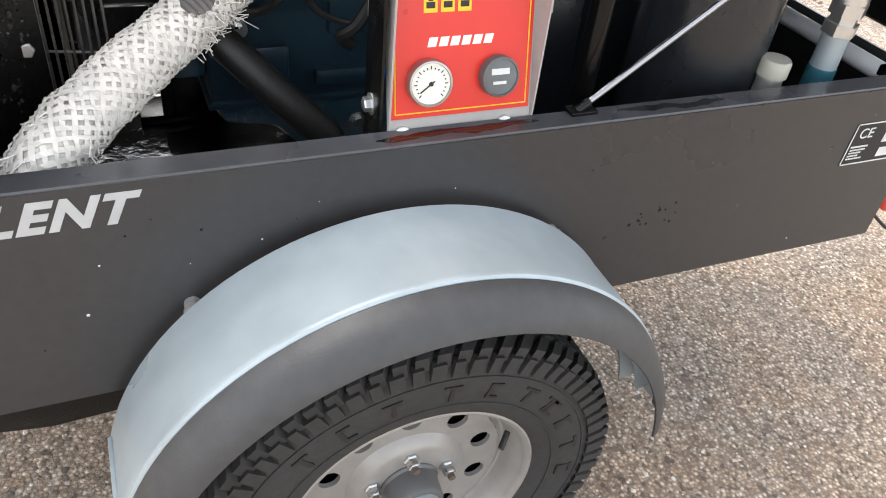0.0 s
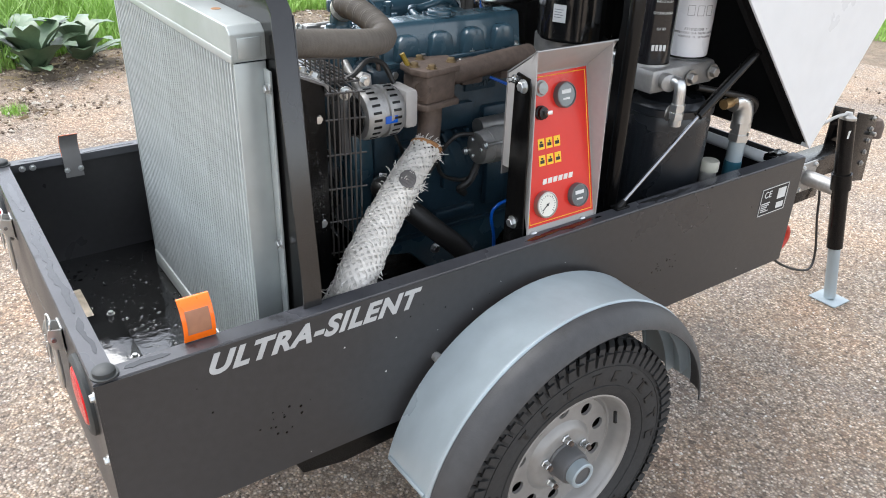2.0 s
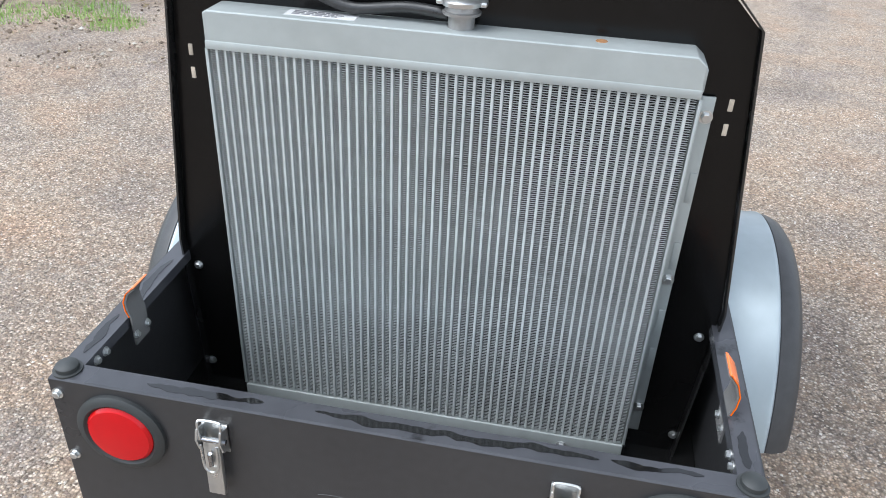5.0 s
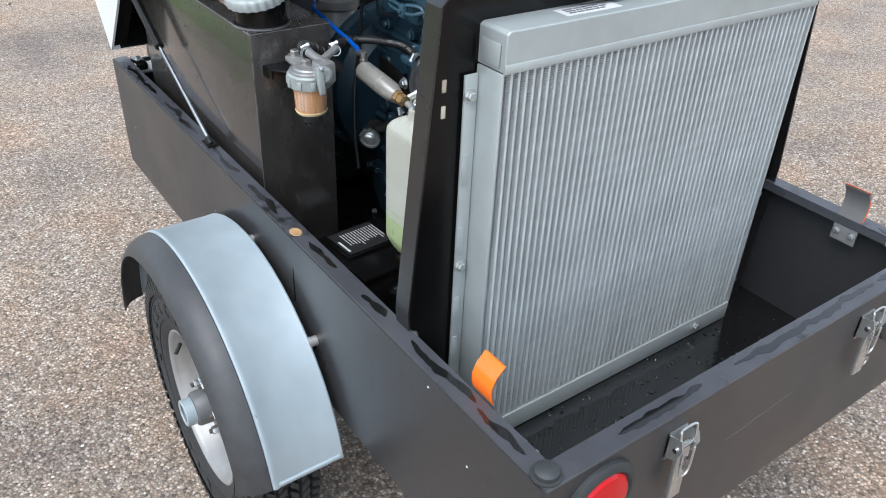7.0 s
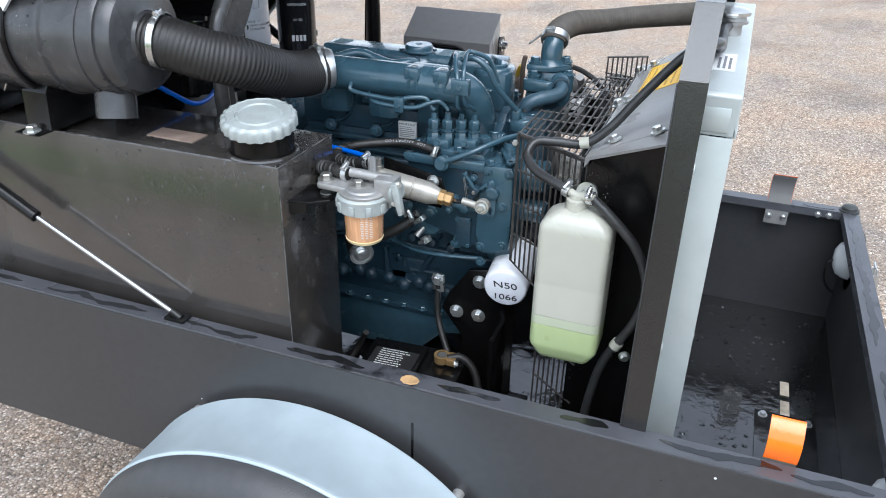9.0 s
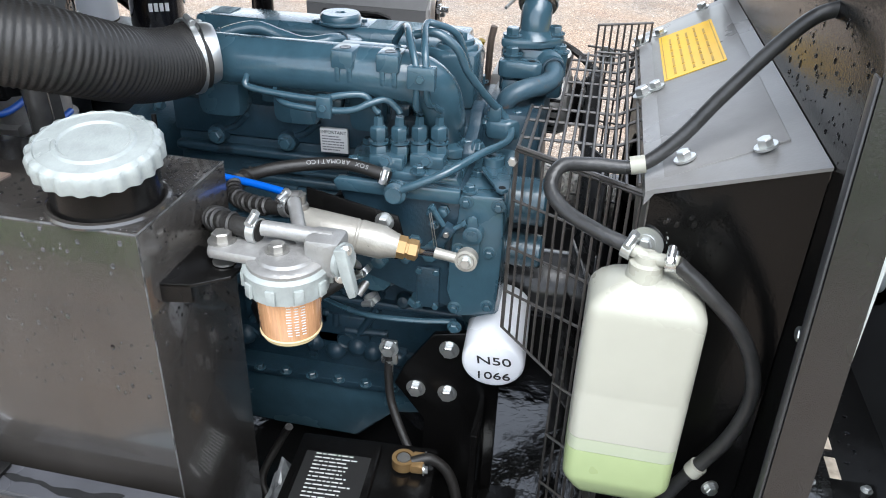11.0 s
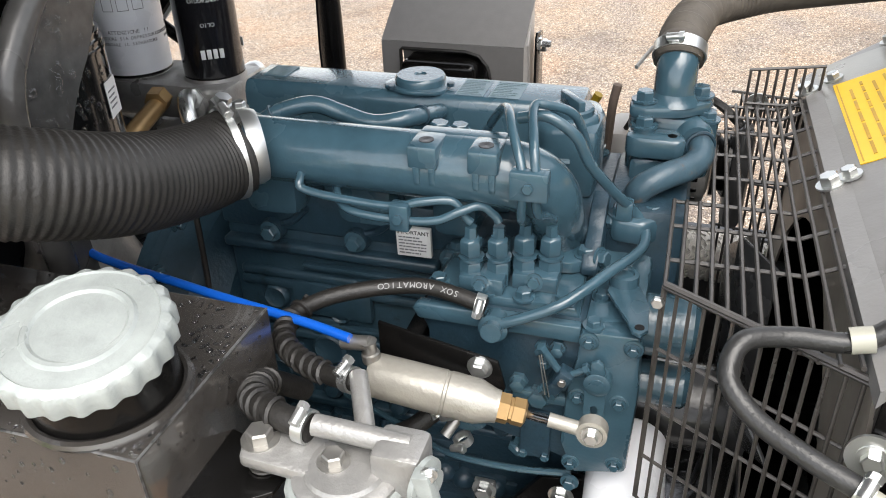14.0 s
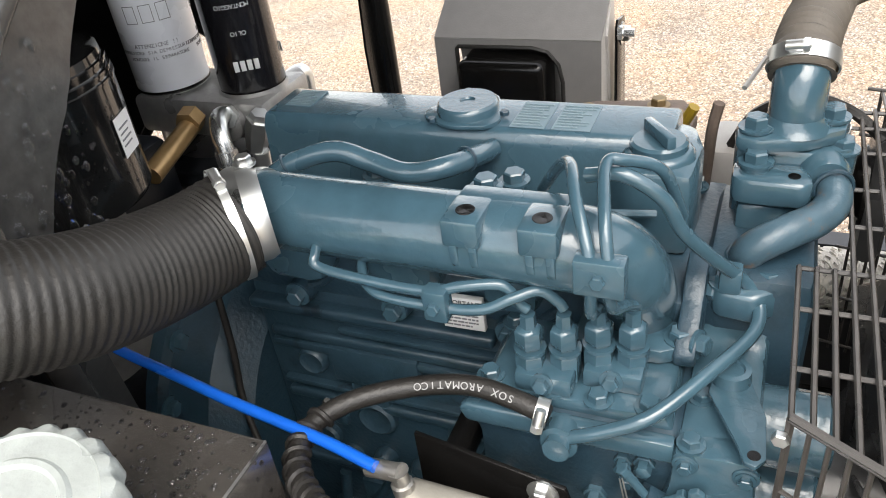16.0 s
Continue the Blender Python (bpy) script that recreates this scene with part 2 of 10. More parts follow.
def ground_material():
    """Rolled stone chips in pinkish tan, with grey tarred patches and dirt towards the verge."""
    m = bpy.data.materials.new("rolled_gravel")
    m.use_nodes = True
    nt = m.node_tree
    n, link = nt.nodes, nt.links.new
    b = n["Principled BSDF"]
    tex = n.new("ShaderNodeTexCoord")
    co = tex.outputs["Object"]

    def voronoi(scale, feature="F1", rand=1.0):
        v = n.new("ShaderNodeTexVoronoi")
        v.feature = feature
        v.inputs["Scale"].default_value = scale
        v.inputs["Randomness"].default_value = rand
        link(co, v.inputs["Vector"])
        return v

    def noise_tex(scale, detail=4, rough=0.6):
        v = n.new("ShaderNodeTexNoise")
        v.inputs["Scale"].default_value, v.inputs["Detail"].default_value, v.inputs["Roughness"].default_value = scale, detail, rough
        link(co, v.inputs["Vector"])
        return v

    def ramp(src, stops):
        r = n.new("ShaderNodeValToRGB")
        while len(r.color_ramp.elements) < len(stops):
            r.color_ramp.elements.new(0.5)
        for e, (p, c) in zip(r.color_ramp.elements, stops):
            e.position, e.color = p, (*c, 1)
        link(src, r.inputs[0])
        return r.outputs[0]

    def mix(kind, fac, a, c):
        x = n.new("ShaderNodeMixRGB")
        x.blend_type = kind
        if isinstance(fac, float):
            x.inputs[0].default_value = fac
        else:
            link(fac, x.inputs[0])
        link(a, x.inputs[1])
        if isinstance(c, tuple):
            x.inputs[2].default_value = (*c, 1)
        else:
            link(c, x.inputs[2])
        return x.outputs[0]

    chips = voronoi(118)
    sep = n.new("ShaderNodeSeparateColor")
    link(chips.outputs["Color"], sep.inputs[0])
    stone = ramp(sep.outputs[0], [(0.0, (0.13, 0.11, 0.095)), (0.22, (0.34, 0.285, 0.235)), (0.45, (0.51, 0.415, 0.325)), (0.62, (0.43, 0.385, 0.345)), (0.80, (0.68, 0.585, 0.49)), (1.0, (0.80, 0.76, 0.70))])
    big = voronoi(58)
    bs = n.new("ShaderNodeSeparateColor")
    link(big.outputs["Color"], bs.inputs[0])
    bigstone = ramp(bs.outputs[1], [(0.0, (0.26, 0.22, 0.2)), (0.5, (0.45, 0.35, 0.27)), (1.0, (0.68, 0.61, 0.54))])
    pick = n.new("ShaderNodeMath")
    pick.operation = "GREATER_THAN"
    pick.inputs[1].default_value = 0.86
    link(bs.outputs[0], pick.inputs[0])
    stone = mix("MIX", pick.outputs[0], stone, bigstone)
    gap = n.new("ShaderNodeMapRange")
    gap.inputs["From Min"].default_value, gap.inputs["From Max"].default_value = 0.28, 0.56
    gap.inputs["To Min"].default_value, gap.inputs["To Max"].default_value = 0.0, 0.6
    link(chips.outputs["Distance"], gap.inputs["Value"])
    stone = mix("MIX", gap.outputs[0], stone, (0.13, 0.105, 0.088))
    tone = noise_tex(1.1, 5)
    stone = mix("MULTIPLY", 0.75, stone, ramp(tone.outputs["Fac"], [(0.30, (0.52, 0.505, 0.50)), (0.46, (0.93, 0.905, 0.87)), (0.70, (1.16, 1.08, 0.97))]))
    grey = noise_tex(0.7, 6, 0.65)
    patch = n.new("ShaderNodeMapRange")
    patch.inputs["From Min"].default_value, patch.inputs["From Max"].default_value = 0.56, 0.72
    patch.inputs["To Max"].default_value = 0.5
    link(grey.outputs["Fac"], patch.inputs["Value"])
    stone = mix("MIX", patch.outputs[0], stone, (0.20, 0.185, 0.175))
    hue = noise_tex(2.3, 4, 0.6)
    stone = mix("MULTIPLY", 0.8, stone, ramp(hue.outputs["Fac"], [(0.30, (0.86, 0.86, 0.92)), (0.45, (1.0, 1.0, 1.0)), (0.58, (1.05, 0.97, 0.90)), (0.72, (1.10, 0.93, 0.83))]))
    stone = mix("MULTIPLY", 1.0, stone, (1.04, 1.005, 0.96))
    link(stone, b.inputs["Base Color"])
    b.inputs["Roughness"].default_value = 0.85
    h = n.new("ShaderNodeMath")
    h.operation = "MULTIPLY_ADD"
    link(chips.outputs["Distance"], h.inputs[0])
    h.inputs[1].default_value = -1.0
    fn = noise_tex(260, 3)
    link(fn.outputs["Fac"], h.inputs[2])
    bp = n.new("ShaderNodeBump")
    bp.inputs["Strength"].default_value, bp.inputs["Distance"].default_value = 1.0, 0.008
    link(h.outputs[0], bp.inputs["Height"])
    link(bp.outputs[0], b.inputs["Normal"])
    return m


GRAVEL = ground_material()
# pale colour that stands for the daylight in floor and bulkhead slots
SLOTLIGHT = material("pale_slot_daylight", (0.50, 0.43, 0.34), 0.85, scale=25, vary=0.5, patch=60)
SOIL = material("verge_soil", (0.20, 0.155, 0.112), 0.95, scale=60, vary=0.6, bump=1.0, bump_scale=45, patch=4, spots=(0.15, 0.115, 0.085), spot_amount=0.55, bump_dist=0.02)


def rubble_material(name, stops):
    """Loose bits, each with its own tone."""
    m = bpy.data.materials.new(name)
    m.use_nodes = True
    n, link = m.node_tree.nodes, m.node_tree.links.new
    geo = n.new("ShaderNodeNewGeometry")
    r = n.new("ShaderNodeValToRGB")
    while len(r.color_ramp.elements) < len(stops):
        r.color_ramp.elements.new(0.5)
    for e, (p, c) in zip(r.color_ramp.elements, stops):
        e.position, e.color = p, (*c, 1)
    link(geo.outputs["Random Per Island"], r.inputs[0])
    b = n["Principled BSDF"]
    link(r.outputs[0], b.inputs["Base Color"])
    b.inputs["Roughness"].default_value = 0.9
    return m


RUBBLE = rubble_material("verge_rubble", [(0.0, (0.09, 0.065, 0.05)), (0.3, (0.19, 0.145, 0.105)), (0.55, (0.30, 0.235, 0.165)), (0.8, (0.40, 0.345, 0.27)), (1.0, (0.58, 0.54, 0.48))])
CHIPS = rubble_material("loose_stone_chips", [(0.0, (0.17, 0.15, 0.14)), (0.25, (0.42, 0.36, 0.31)), (0.5, (0.57, 0.475, 0.39)), (0.75, (0.64, 0.575, 0.505)), (1.0, (0.76, 0.725, 0.67))])

# ---- building helpers ----
BASE = {}


def thing(name, base, label, category, group="", kind=""):
    ob = new(name)
    ob.location = base
    ob.empty_display_size = 0.05
    BASE[ob.name] = Vector(base)
    return tagged(ob, label, category, group, kind)


def finish(ob, mesh, mat, smooth=True):
    mesh.materials.append(mat)
    if smooth:
        for p in mesh.polygons:
            p.use_smooth = True
        mesh.set_sharp_from_angle(angle=radians(38))


def part(name, bm, mat, parent, label="", smooth=True):
    off = BASE[parent.name]
    bmesh.ops.translate(bm, verts=bm.verts, vec=-off)
    mesh = bpy.data.meshes.new(name)
    bm.to_mesh(mesh)
    bm.free()
    ob = new(name, mesh)
    ob.parent = parent
    BASE[ob.name] = off
    finish(ob, mesh, mat, smooth)
    return tagged(ob, label)


def single(name, bm, mat, label, category, group="", kind="", smooth=True):
    """A thing of one mesh, its origin in the middle of its underside."""
    lo = Vector([min(v.co[i] for v in bm.verts) for i in range(3)])
    hi = Vector([max(v.co[i] for v in bm.verts) for i in range(3)])
    base = Vector(((lo.x + hi.x) / 2, (lo.y + hi.y) / 2, lo.z))
    bmesh.ops.translate(bm, verts=bm.verts, vec=-base)
    mesh = bpy.data.meshes.new(name)
    bm.to_mesh(mesh)
    bm.free()
    ob = new(name, mesh)
    ob.location = base
    BASE[ob.name] = base
    finish(ob, mesh, mat, smooth)
    return tagged(ob, label, category, group, kind)


def B():
    return bmesh.new()


def box(bm, x0, x1, y0, y1, z0, z1, bevel=0.0, m=None, seg=2):
    r = bmesh.ops.create_cube(bm, size=1)
    vs = r["verts"]
    bmesh.ops.scale(bm, vec=(abs(x1 - x0), abs(y1 - y0), abs(z1 - z0)), verts=vs)
    bmesh.ops.translate(bm, vec=((x0 + x1) / 2, (y0 + y1) / 2, (z0 + z1) / 2), verts=vs)
    if bevel:
        es = list({e for v in vs for e in v.link_edges})
        r2 = bmesh.ops.bevel(bm, geom=es, offset=bevel, segments=seg, profile=0.5, affect="EDGES")
        vs = list({v for f in r2["faces"] for v in f.verts} | {v for v in vs if v.is_valid})
    if m is not None:
        bmesh.ops.transform(bm, matrix=m, verts=vs)
    return vs


def frame_to(d, up=(0, 0, 1)):
    """A rotation whose z axis is d."""
    z = Vector(d).normalized()
    u = Vector(up)
    if abs(z.dot(u)) > 0.95:
        u = Vector((0, 1, 0))
    x = u.cross(z).normalized()
    y = z.cross(x)
    return Matrix((x, y, z)).transposed()


def lathe(bm, p, d, prof, seg=24, cap=True):
    """Profile of (along, radius) turned round the line through p along d."""
    p = Vector(p)
    rot = frame_to(d)
    rings = []
    for h, r in prof:
        rings.append([bm.verts.new(p + rot @ Vector((r * math.cos(2 * math.pi * i / seg), r * math.sin(2 * math.pi * i / seg), h))) for i in range(seg)])
    for a, c in zip(rings, rings[1:]):
        for i in range(seg):
            j = (i + 1) % seg
            bm.faces.new((a[i], a[j], c[j], c[i]))
    if cap:
        if prof[0][1] > 1e-5:
            bm.faces.new(rings[0][::-1])
        if prof[-1][1] > 1e-5:
            bm.faces.new(rings[-1])
    return bm


def rod(bm, a, c, r, seg=16, r2=None):
    a, c = Vector(a), Vector(c)
    return lathe(bm, a, c - a, [(0, r), ((c - a).length, r if r2 is None else r2)], seg)


def spline(points, steps=8):
    """Catmull-Rom through the points."""
    ps = [Vector(p) for p in points]
    ps = [ps[0] * 2 - ps[1]] + ps + [ps[-1] * 2 - ps[-2]]
    out = []
    for i in range(1, len(ps) - 2):
        a, b, c, d = ps[i - 1:i + 3]
        for k in range(steps):
            t = k / steps
            out.append(0.5 * ((2 * b) + (c - a) * t + (2 * a - 5 * b + 4 * c - d) * t * t + (3 * b - a - 3 * c + d) * t ** 3))
    out.append(ps[-2])
    return out


def sweep(bm, path, radius, seg=12, cap=True):
    """A tube along path; radius: a number, or a function of the length along it."""
    rings, dist, last = [], 0.0, None
    x = None
    for i, p in enumerate(path):
        t = (path[min(i + 1, len(path) - 1)] - path[max(i - 1, 0)]).normalized()
        if x is None:
            x = frame_to(t).col[0]
        x = (x - t * x.dot(t)).normalized()
        y = t.cross(x)
        if last is not None:
            dist += (p - last).length
        last = p
        r = radius(dist) if callable(radius) else radius
        rings.append([bm.verts.new(p + x * (r * math.cos(2 * math.pi * k / seg)) + y * (r * math.sin(2 * math.pi * k / seg))) for k in range(seg)])
    for a, c in zip(rings, rings[1:]):
        for k in range(seg):
            j = (k + 1) % seg
            bm.faces.new((a[k], a[j], c[j], c[k]))
    if cap:
        bm.faces.new(rings[0][::-1])
        bm.faces.new(rings[-1])
    return bm


def resample(path, step):
    out, acc = [path[0]], 0.0
    for a, c in zip(path, path[1:]):
        length = (c - a).length
        pos = step - acc
        while pos <= length:
            out.append(a.lerp(c, pos / length))
            pos += step
        acc = (acc + length) % step
    return out


def ribbed(bm, points, r, pitch, depth, seg=18):
    """A hose with rings of the given pitch."""
    path = resample(spline(points, 16), pitch / 6)
    return sweep(bm, path, lambda s: r + depth * math.cos(2 * math.pi * s / pitch), seg)


def prism(bm, poly, axis, a, c, bevel=0.0):
    """A polygon of 2D points, drawn out along an axis from a to c. x: (y, z); y: (x, z); z: (x, y)."""
    def at(p, h):
        return {"x": (h, p[0], p[1]), "y": (p[0], h, p[1]), "z": (p[0], p[1], h)}[axis]
    lo = [bm.verts.new(at(p, a)) for p in poly]
    hi = [bm.verts.new(at(p, c)) for p in poly]
    n = len(poly)
    fs = [bm.faces.new(lo[::-1]), bm.faces.new(hi)]
    for i in range(n):
        j = (i + 1) % n
        fs.append(bm.faces.new((lo[i], lo[j], hi[j], hi[i])))
    bmesh.ops.recalc_face_normals(bm, faces=fs)
    if bevel:
        bmesh.ops.bevel(bm, geom=list({e for f in fs for e in f.edges}), offset=bevel, segments=2, profile=0.5, affect="EDGES")
    return bm


def ring_plate(bm, outer, inner, axis, a, c):
    """A plate with one hole; both outlines have as many points."""
    def at(p, h):
        return {"x": (h, p[0], p[1]), "y": (p[0], h, p[1]), "z": (p[0], p[1], h)}[axis]
    rows = [[bm.verts.new(at(p, h)) for p in pts] for pts, h in ((outer, a), (outer, c), (inner, c), (inner, a))]
    n = len(outer)
    fs = []
    for k in range(4):
        u, v = rows[k], rows[(k + 1) % 4]
        for i in range(n):
            j = (i + 1) % n
            fs.append(bm.faces.new((u[i], u[j], v[j], v[i])))
    bmesh.ops.recalc_face_normals(bm, faces=fs)
    return bm


def torus(bm, p, d, big, small, seg=28, ring=8):
    rot = frame_to(d)
    p = Vector(p)
    path = [p + rot @ Vector((big * math.cos(2 * math.pi * i / seg), big * math.sin(2 * math.pi * i / seg), 0)) for i in range(seg + 1)]
    return sweep(bm, path, small, ring, cap=False)


HEADS = {}


def bolt(parent, p, d, r=0.007, mat=None, name="bolt", washer=True, label="", low=False):
    """A hexagon head with its washer, on the surface at p, pointing along d."""
    mat = mat or ZINC
    key = (round(r, 4), mat.name, washer, low)
    if key not in HEADS:
        bm = B()
        h = 0.0
        if washer:
            lathe(bm, (0, 0, -0.001), (0, 0, 1), [(0, r * 1.55), (0.0022, r * 1.55)], 16)
            h = 0.0012
        top = r * (0.6 if low else 1.0)
        lathe(bm, (0, 0, h), (0, 0, 1), [(0, r * 1.08), (top * 0.85, r * 1.08), (top, r * 0.92)], 6)
        mesh = bpy.data.meshes.new("bolt")
        bm.to_mesh(mesh)
        bm.free()
        mesh.materials.append(mat)
        HEADS[key] = mesh
    ob = new(name, HEADS[key])
    ob.parent = parent
    m = frame_to(d).to_4x4()
    m.translation = Vector(p) - BASE[parent.name]
    ob.matrix_basis = m
    BASE[ob.name] = BASE[parent.name]
    return tagged(ob, label)


def clamp(parent, p, d, r, mat=None, screw=(0, 0, 1), w=0.009):
    """A hose clamp: a band with its worm screw."""
    bm = B()
    p, d = Vector(p), Vector(d).normalized()
    lathe(bm, p - d * (w / 2), d, [(0, r + 0.0004), (0, r + 0.0022), (w, r + 0.0022), (w, r + 0.0004)], 24, cap=False)
    s = Vector(screw)
    s = (s - d * s.dot(d)).normalized()
    side = d.cross(s)
    q = p + s * (r + 0.005)
    rod(bm, q - side * 0.007, q + side * 0.005, 0.0038, 10)
    rod(bm, q + side * 0.005, q + side * 0.0095, 0.0047, 6)
    lathe(bm, q + side * 0.0095, side, [(0, 0.0032), (0.0008, 0.003), (0.0008, 0)], 10)
    tab = Matrix.Translation(p + s * (r + 0.003)) @ frame_to(d, s).to_4x4()
    box(bm, -0.005, 0.005, -0.0015, 0.0015, -w * 0.42, w * 0.42, 0.0006, m=tab)
    return part("hose_clamp", bm, mat or ZINC, parent, "shiny steel worm clamp")


def text(parent, words, size, m, mat, name="lettering", extrude=0.0006, shear=0.0, stretch=1.0, bold=0.0, space=1.0):
    """Raised lettering in Blender's own font, standing at the pose m (x along the line, y up, z out)."""
    cu = bpy.data.curves.new("words", "FONT")
    cu.body, cu.size, cu.extrude, cu.shear, cu.offset = words, size, extrude, shear, bold
    cu.align_x, cu.align_y, cu.space_character = "CENTER", "CENTER", space
    tmp = bpy.data.objects.new("words", cu)
    scene.collection.objects.link(tmp)
    mesh = bpy.data.meshes.new_from_object(tmp.evaluated_get(bpy.context.evaluated_depsgraph_get()))
    bpy.data.objects.remove(tmp)
    mesh.transform(m @ Matrix.Diagonal((stretch, 1, 1, 1)))
    mesh.transform(Matrix.Translation(-BASE[parent.name]))
    mesh.materials.clear()
    mesh.materials.append(mat)
    ob = new(name, mesh)
    ob.parent = parent
    BASE[ob.name] = BASE[parent.name]
    return ob


def face_pose(p, right, up):
    """A pose whose x is right and y is up; z points out of the face."""
    x = Vector(right).normalized()
    y = Vector(up)
    y = (y - x * y.dot(x)).normalized()
    m = Matrix((x, y, x.cross(y))).transposed().to_4x4()
    m.translation = Vector(p)
    return m


def bars(parent, m, w, h, rows, mat, name="print", fill=0.5, seed=1, short=0.35):
    """Unreadable print as rows of small bars on the face m."""
    rnd = random.Random(seed)
    bm = B()
    step = h / rows
    for i in range(rows):
        y = h / 2 - (i + 0.5) * step
        x = -w / 2
        end = w / 2 * (1 - short * rnd.random() * 2)
        while x < end - w * 0.03:
            l = min(w * (0.06 + 0.16 * rnd.random()), end - x)
            box(bm, x, x + l, y - step * fill / 2, y + step * fill / 2, 0, 0.0006, m=m)
            x += l + w * 0.03
    return part(name, bm, mat, parent)


def beads(parent, m, w, h, count, seed, big=0.0022, run=1.3):
    """Rain beads on the face m (x along, y up, z out); on upright faces they are drawn down a little."""
    rnd = random.Random(seed)
    verts, faces = [], []
    off = BASE[parent.name]
    for _ in range(count):
        x, y = rnd.uniform(-w / 2, w / 2), rnd.uniform(-h / 2, h / 2)
        r = 0.0008 + big * rnd.random() ** 3
        tall = 1 + (run - 1) * rnd.random()
        i = len(verts)
        for q, z in ((1.0, 0.0001), (0.68, 0.4)):
            for k in range(8):
                a = k * math.pi / 4
                verts.append(m @ Vector((x + q * r * math.cos(a), y + q * r * tall * math.sin(a), z if z < 0.01 else r * z)) - off)
        verts.append(m @ Vector((x, y, r * 0.5)) - off)
        for k in range(8):
            j = (k + 1) % 8
            faces.extend([(i + k, i + j, i + 8 + j, i + 8 + k), (i + 8 + k, i + 8 + j, i + 16)])
    mesh = bpy.data.meshes.new("rain_water")
    mesh.from_pydata([tuple(v) for v in verts], [], faces)
    mesh.materials.append(WATER)
    for p in mesh.polygons:
        p.use_smooth = True
    ob = new("rain_water", mesh)
    ob.parent = parent
    BASE[ob.name] = off
    return tagged(ob, "beads of rain water", kind="stuff")

# ---- ground, verge ----
def ground_z(y):
    return 0.059 - 0.04 * y


def flat_sheet(name, pts, mat, label, category, kind, lift=0.0):
    bm = B()
    bm.faces.new([bm.verts.new((x, y, ground_z(y) + lift)) for x, y in pts])
    mesh = bpy.data.meshes.new(name)
    bm.to_mesh(mesh)
    bm.free()
    mesh.materials.append(mat)
    ob = new(name, mesh)
    return tagged(ob, label, category, "", kind)


flat_sheet("ground", [(-400, -400), (400, -400), (400, 400), (-400, 400)], GRAVEL, "pinkish tan rolled gravel yard surface with grey patches", "ground", "structure")
EDGE = [(-3.4, -6.0), (-3.95, -1.0), (-4.25, 0.3), (-4.75, 1.3), (-5.3, 2.6), (-5.7, 3.6), (-5.3, 5.0), (-4.2, 6.6), (-2.9, 7.9), (-0.5, 9.3), (4.0, 10.6)]


def edge_x(y):
    for (xa, ya), (xb, yb) in zip(EDGE, EDGE[1:]):
        if ya <= y <= yb:
            return xa + (xb - xa) * (y - ya) / (yb - ya)
    return EDGE[0][0] if y < EDGE[0][1] else 4.0


def band(y):
    """Width of the strip of dirt between gravel and grass."""
    return 0.75 + 2.0 * max(0.0, min(1.0, (y - 2.2) / 2.2))


def scatter_mesh(name, verts, faces, mat, label, category):
    mesh = bpy.data.meshes.new(name)
    mesh.from_pydata(verts, [], faces)
    mesh.materials.append(mat)
    return tagged(new(name, mesh), label, category, "", "stuff")


def verge():
    rnd = random.Random(5)
    bm = B()
    outline = []
    for (xa, ya), (xb, yb) in zip(EDGE, EDGE[1:]):
        for k in range(14):
            f = k / 14
            j = 0.16 * noise.noise(Vector((xa + (xb - xa) * f, ya + (yb - ya) * f, 0)) * 2.3) + 0.07 * rnd.random()
            yy = ya + (yb - ya) * f
            wide = band(yy) * 0.55
            outline.append((xa + (xb - xa) * f + wide + (1.2 + wide) * j, yy - j))
    top = [bm.verts.new((x, y, ground_z(y) + 0.0012)) for x, y in outline]
    back = [bm.verts.new((x - 5 if y < 4 else x - 3, y + (0 if y < 4 else 6), ground_z(y) + 0.05)) for x, y in outline]
    for i in range(len(top) - 1):
        bm.faces.new((top[i], top[i + 1], back[i + 1], back[i]))
    mesh = bpy.data.meshes.new("verge")
    bm.to_mesh(mesh)
    bm.free()
    mesh.materials.append(SOIL)
    tagged(new("verge", mesh), "brown soil verge with litter under the grass", "ground", "", "structure")


verge()


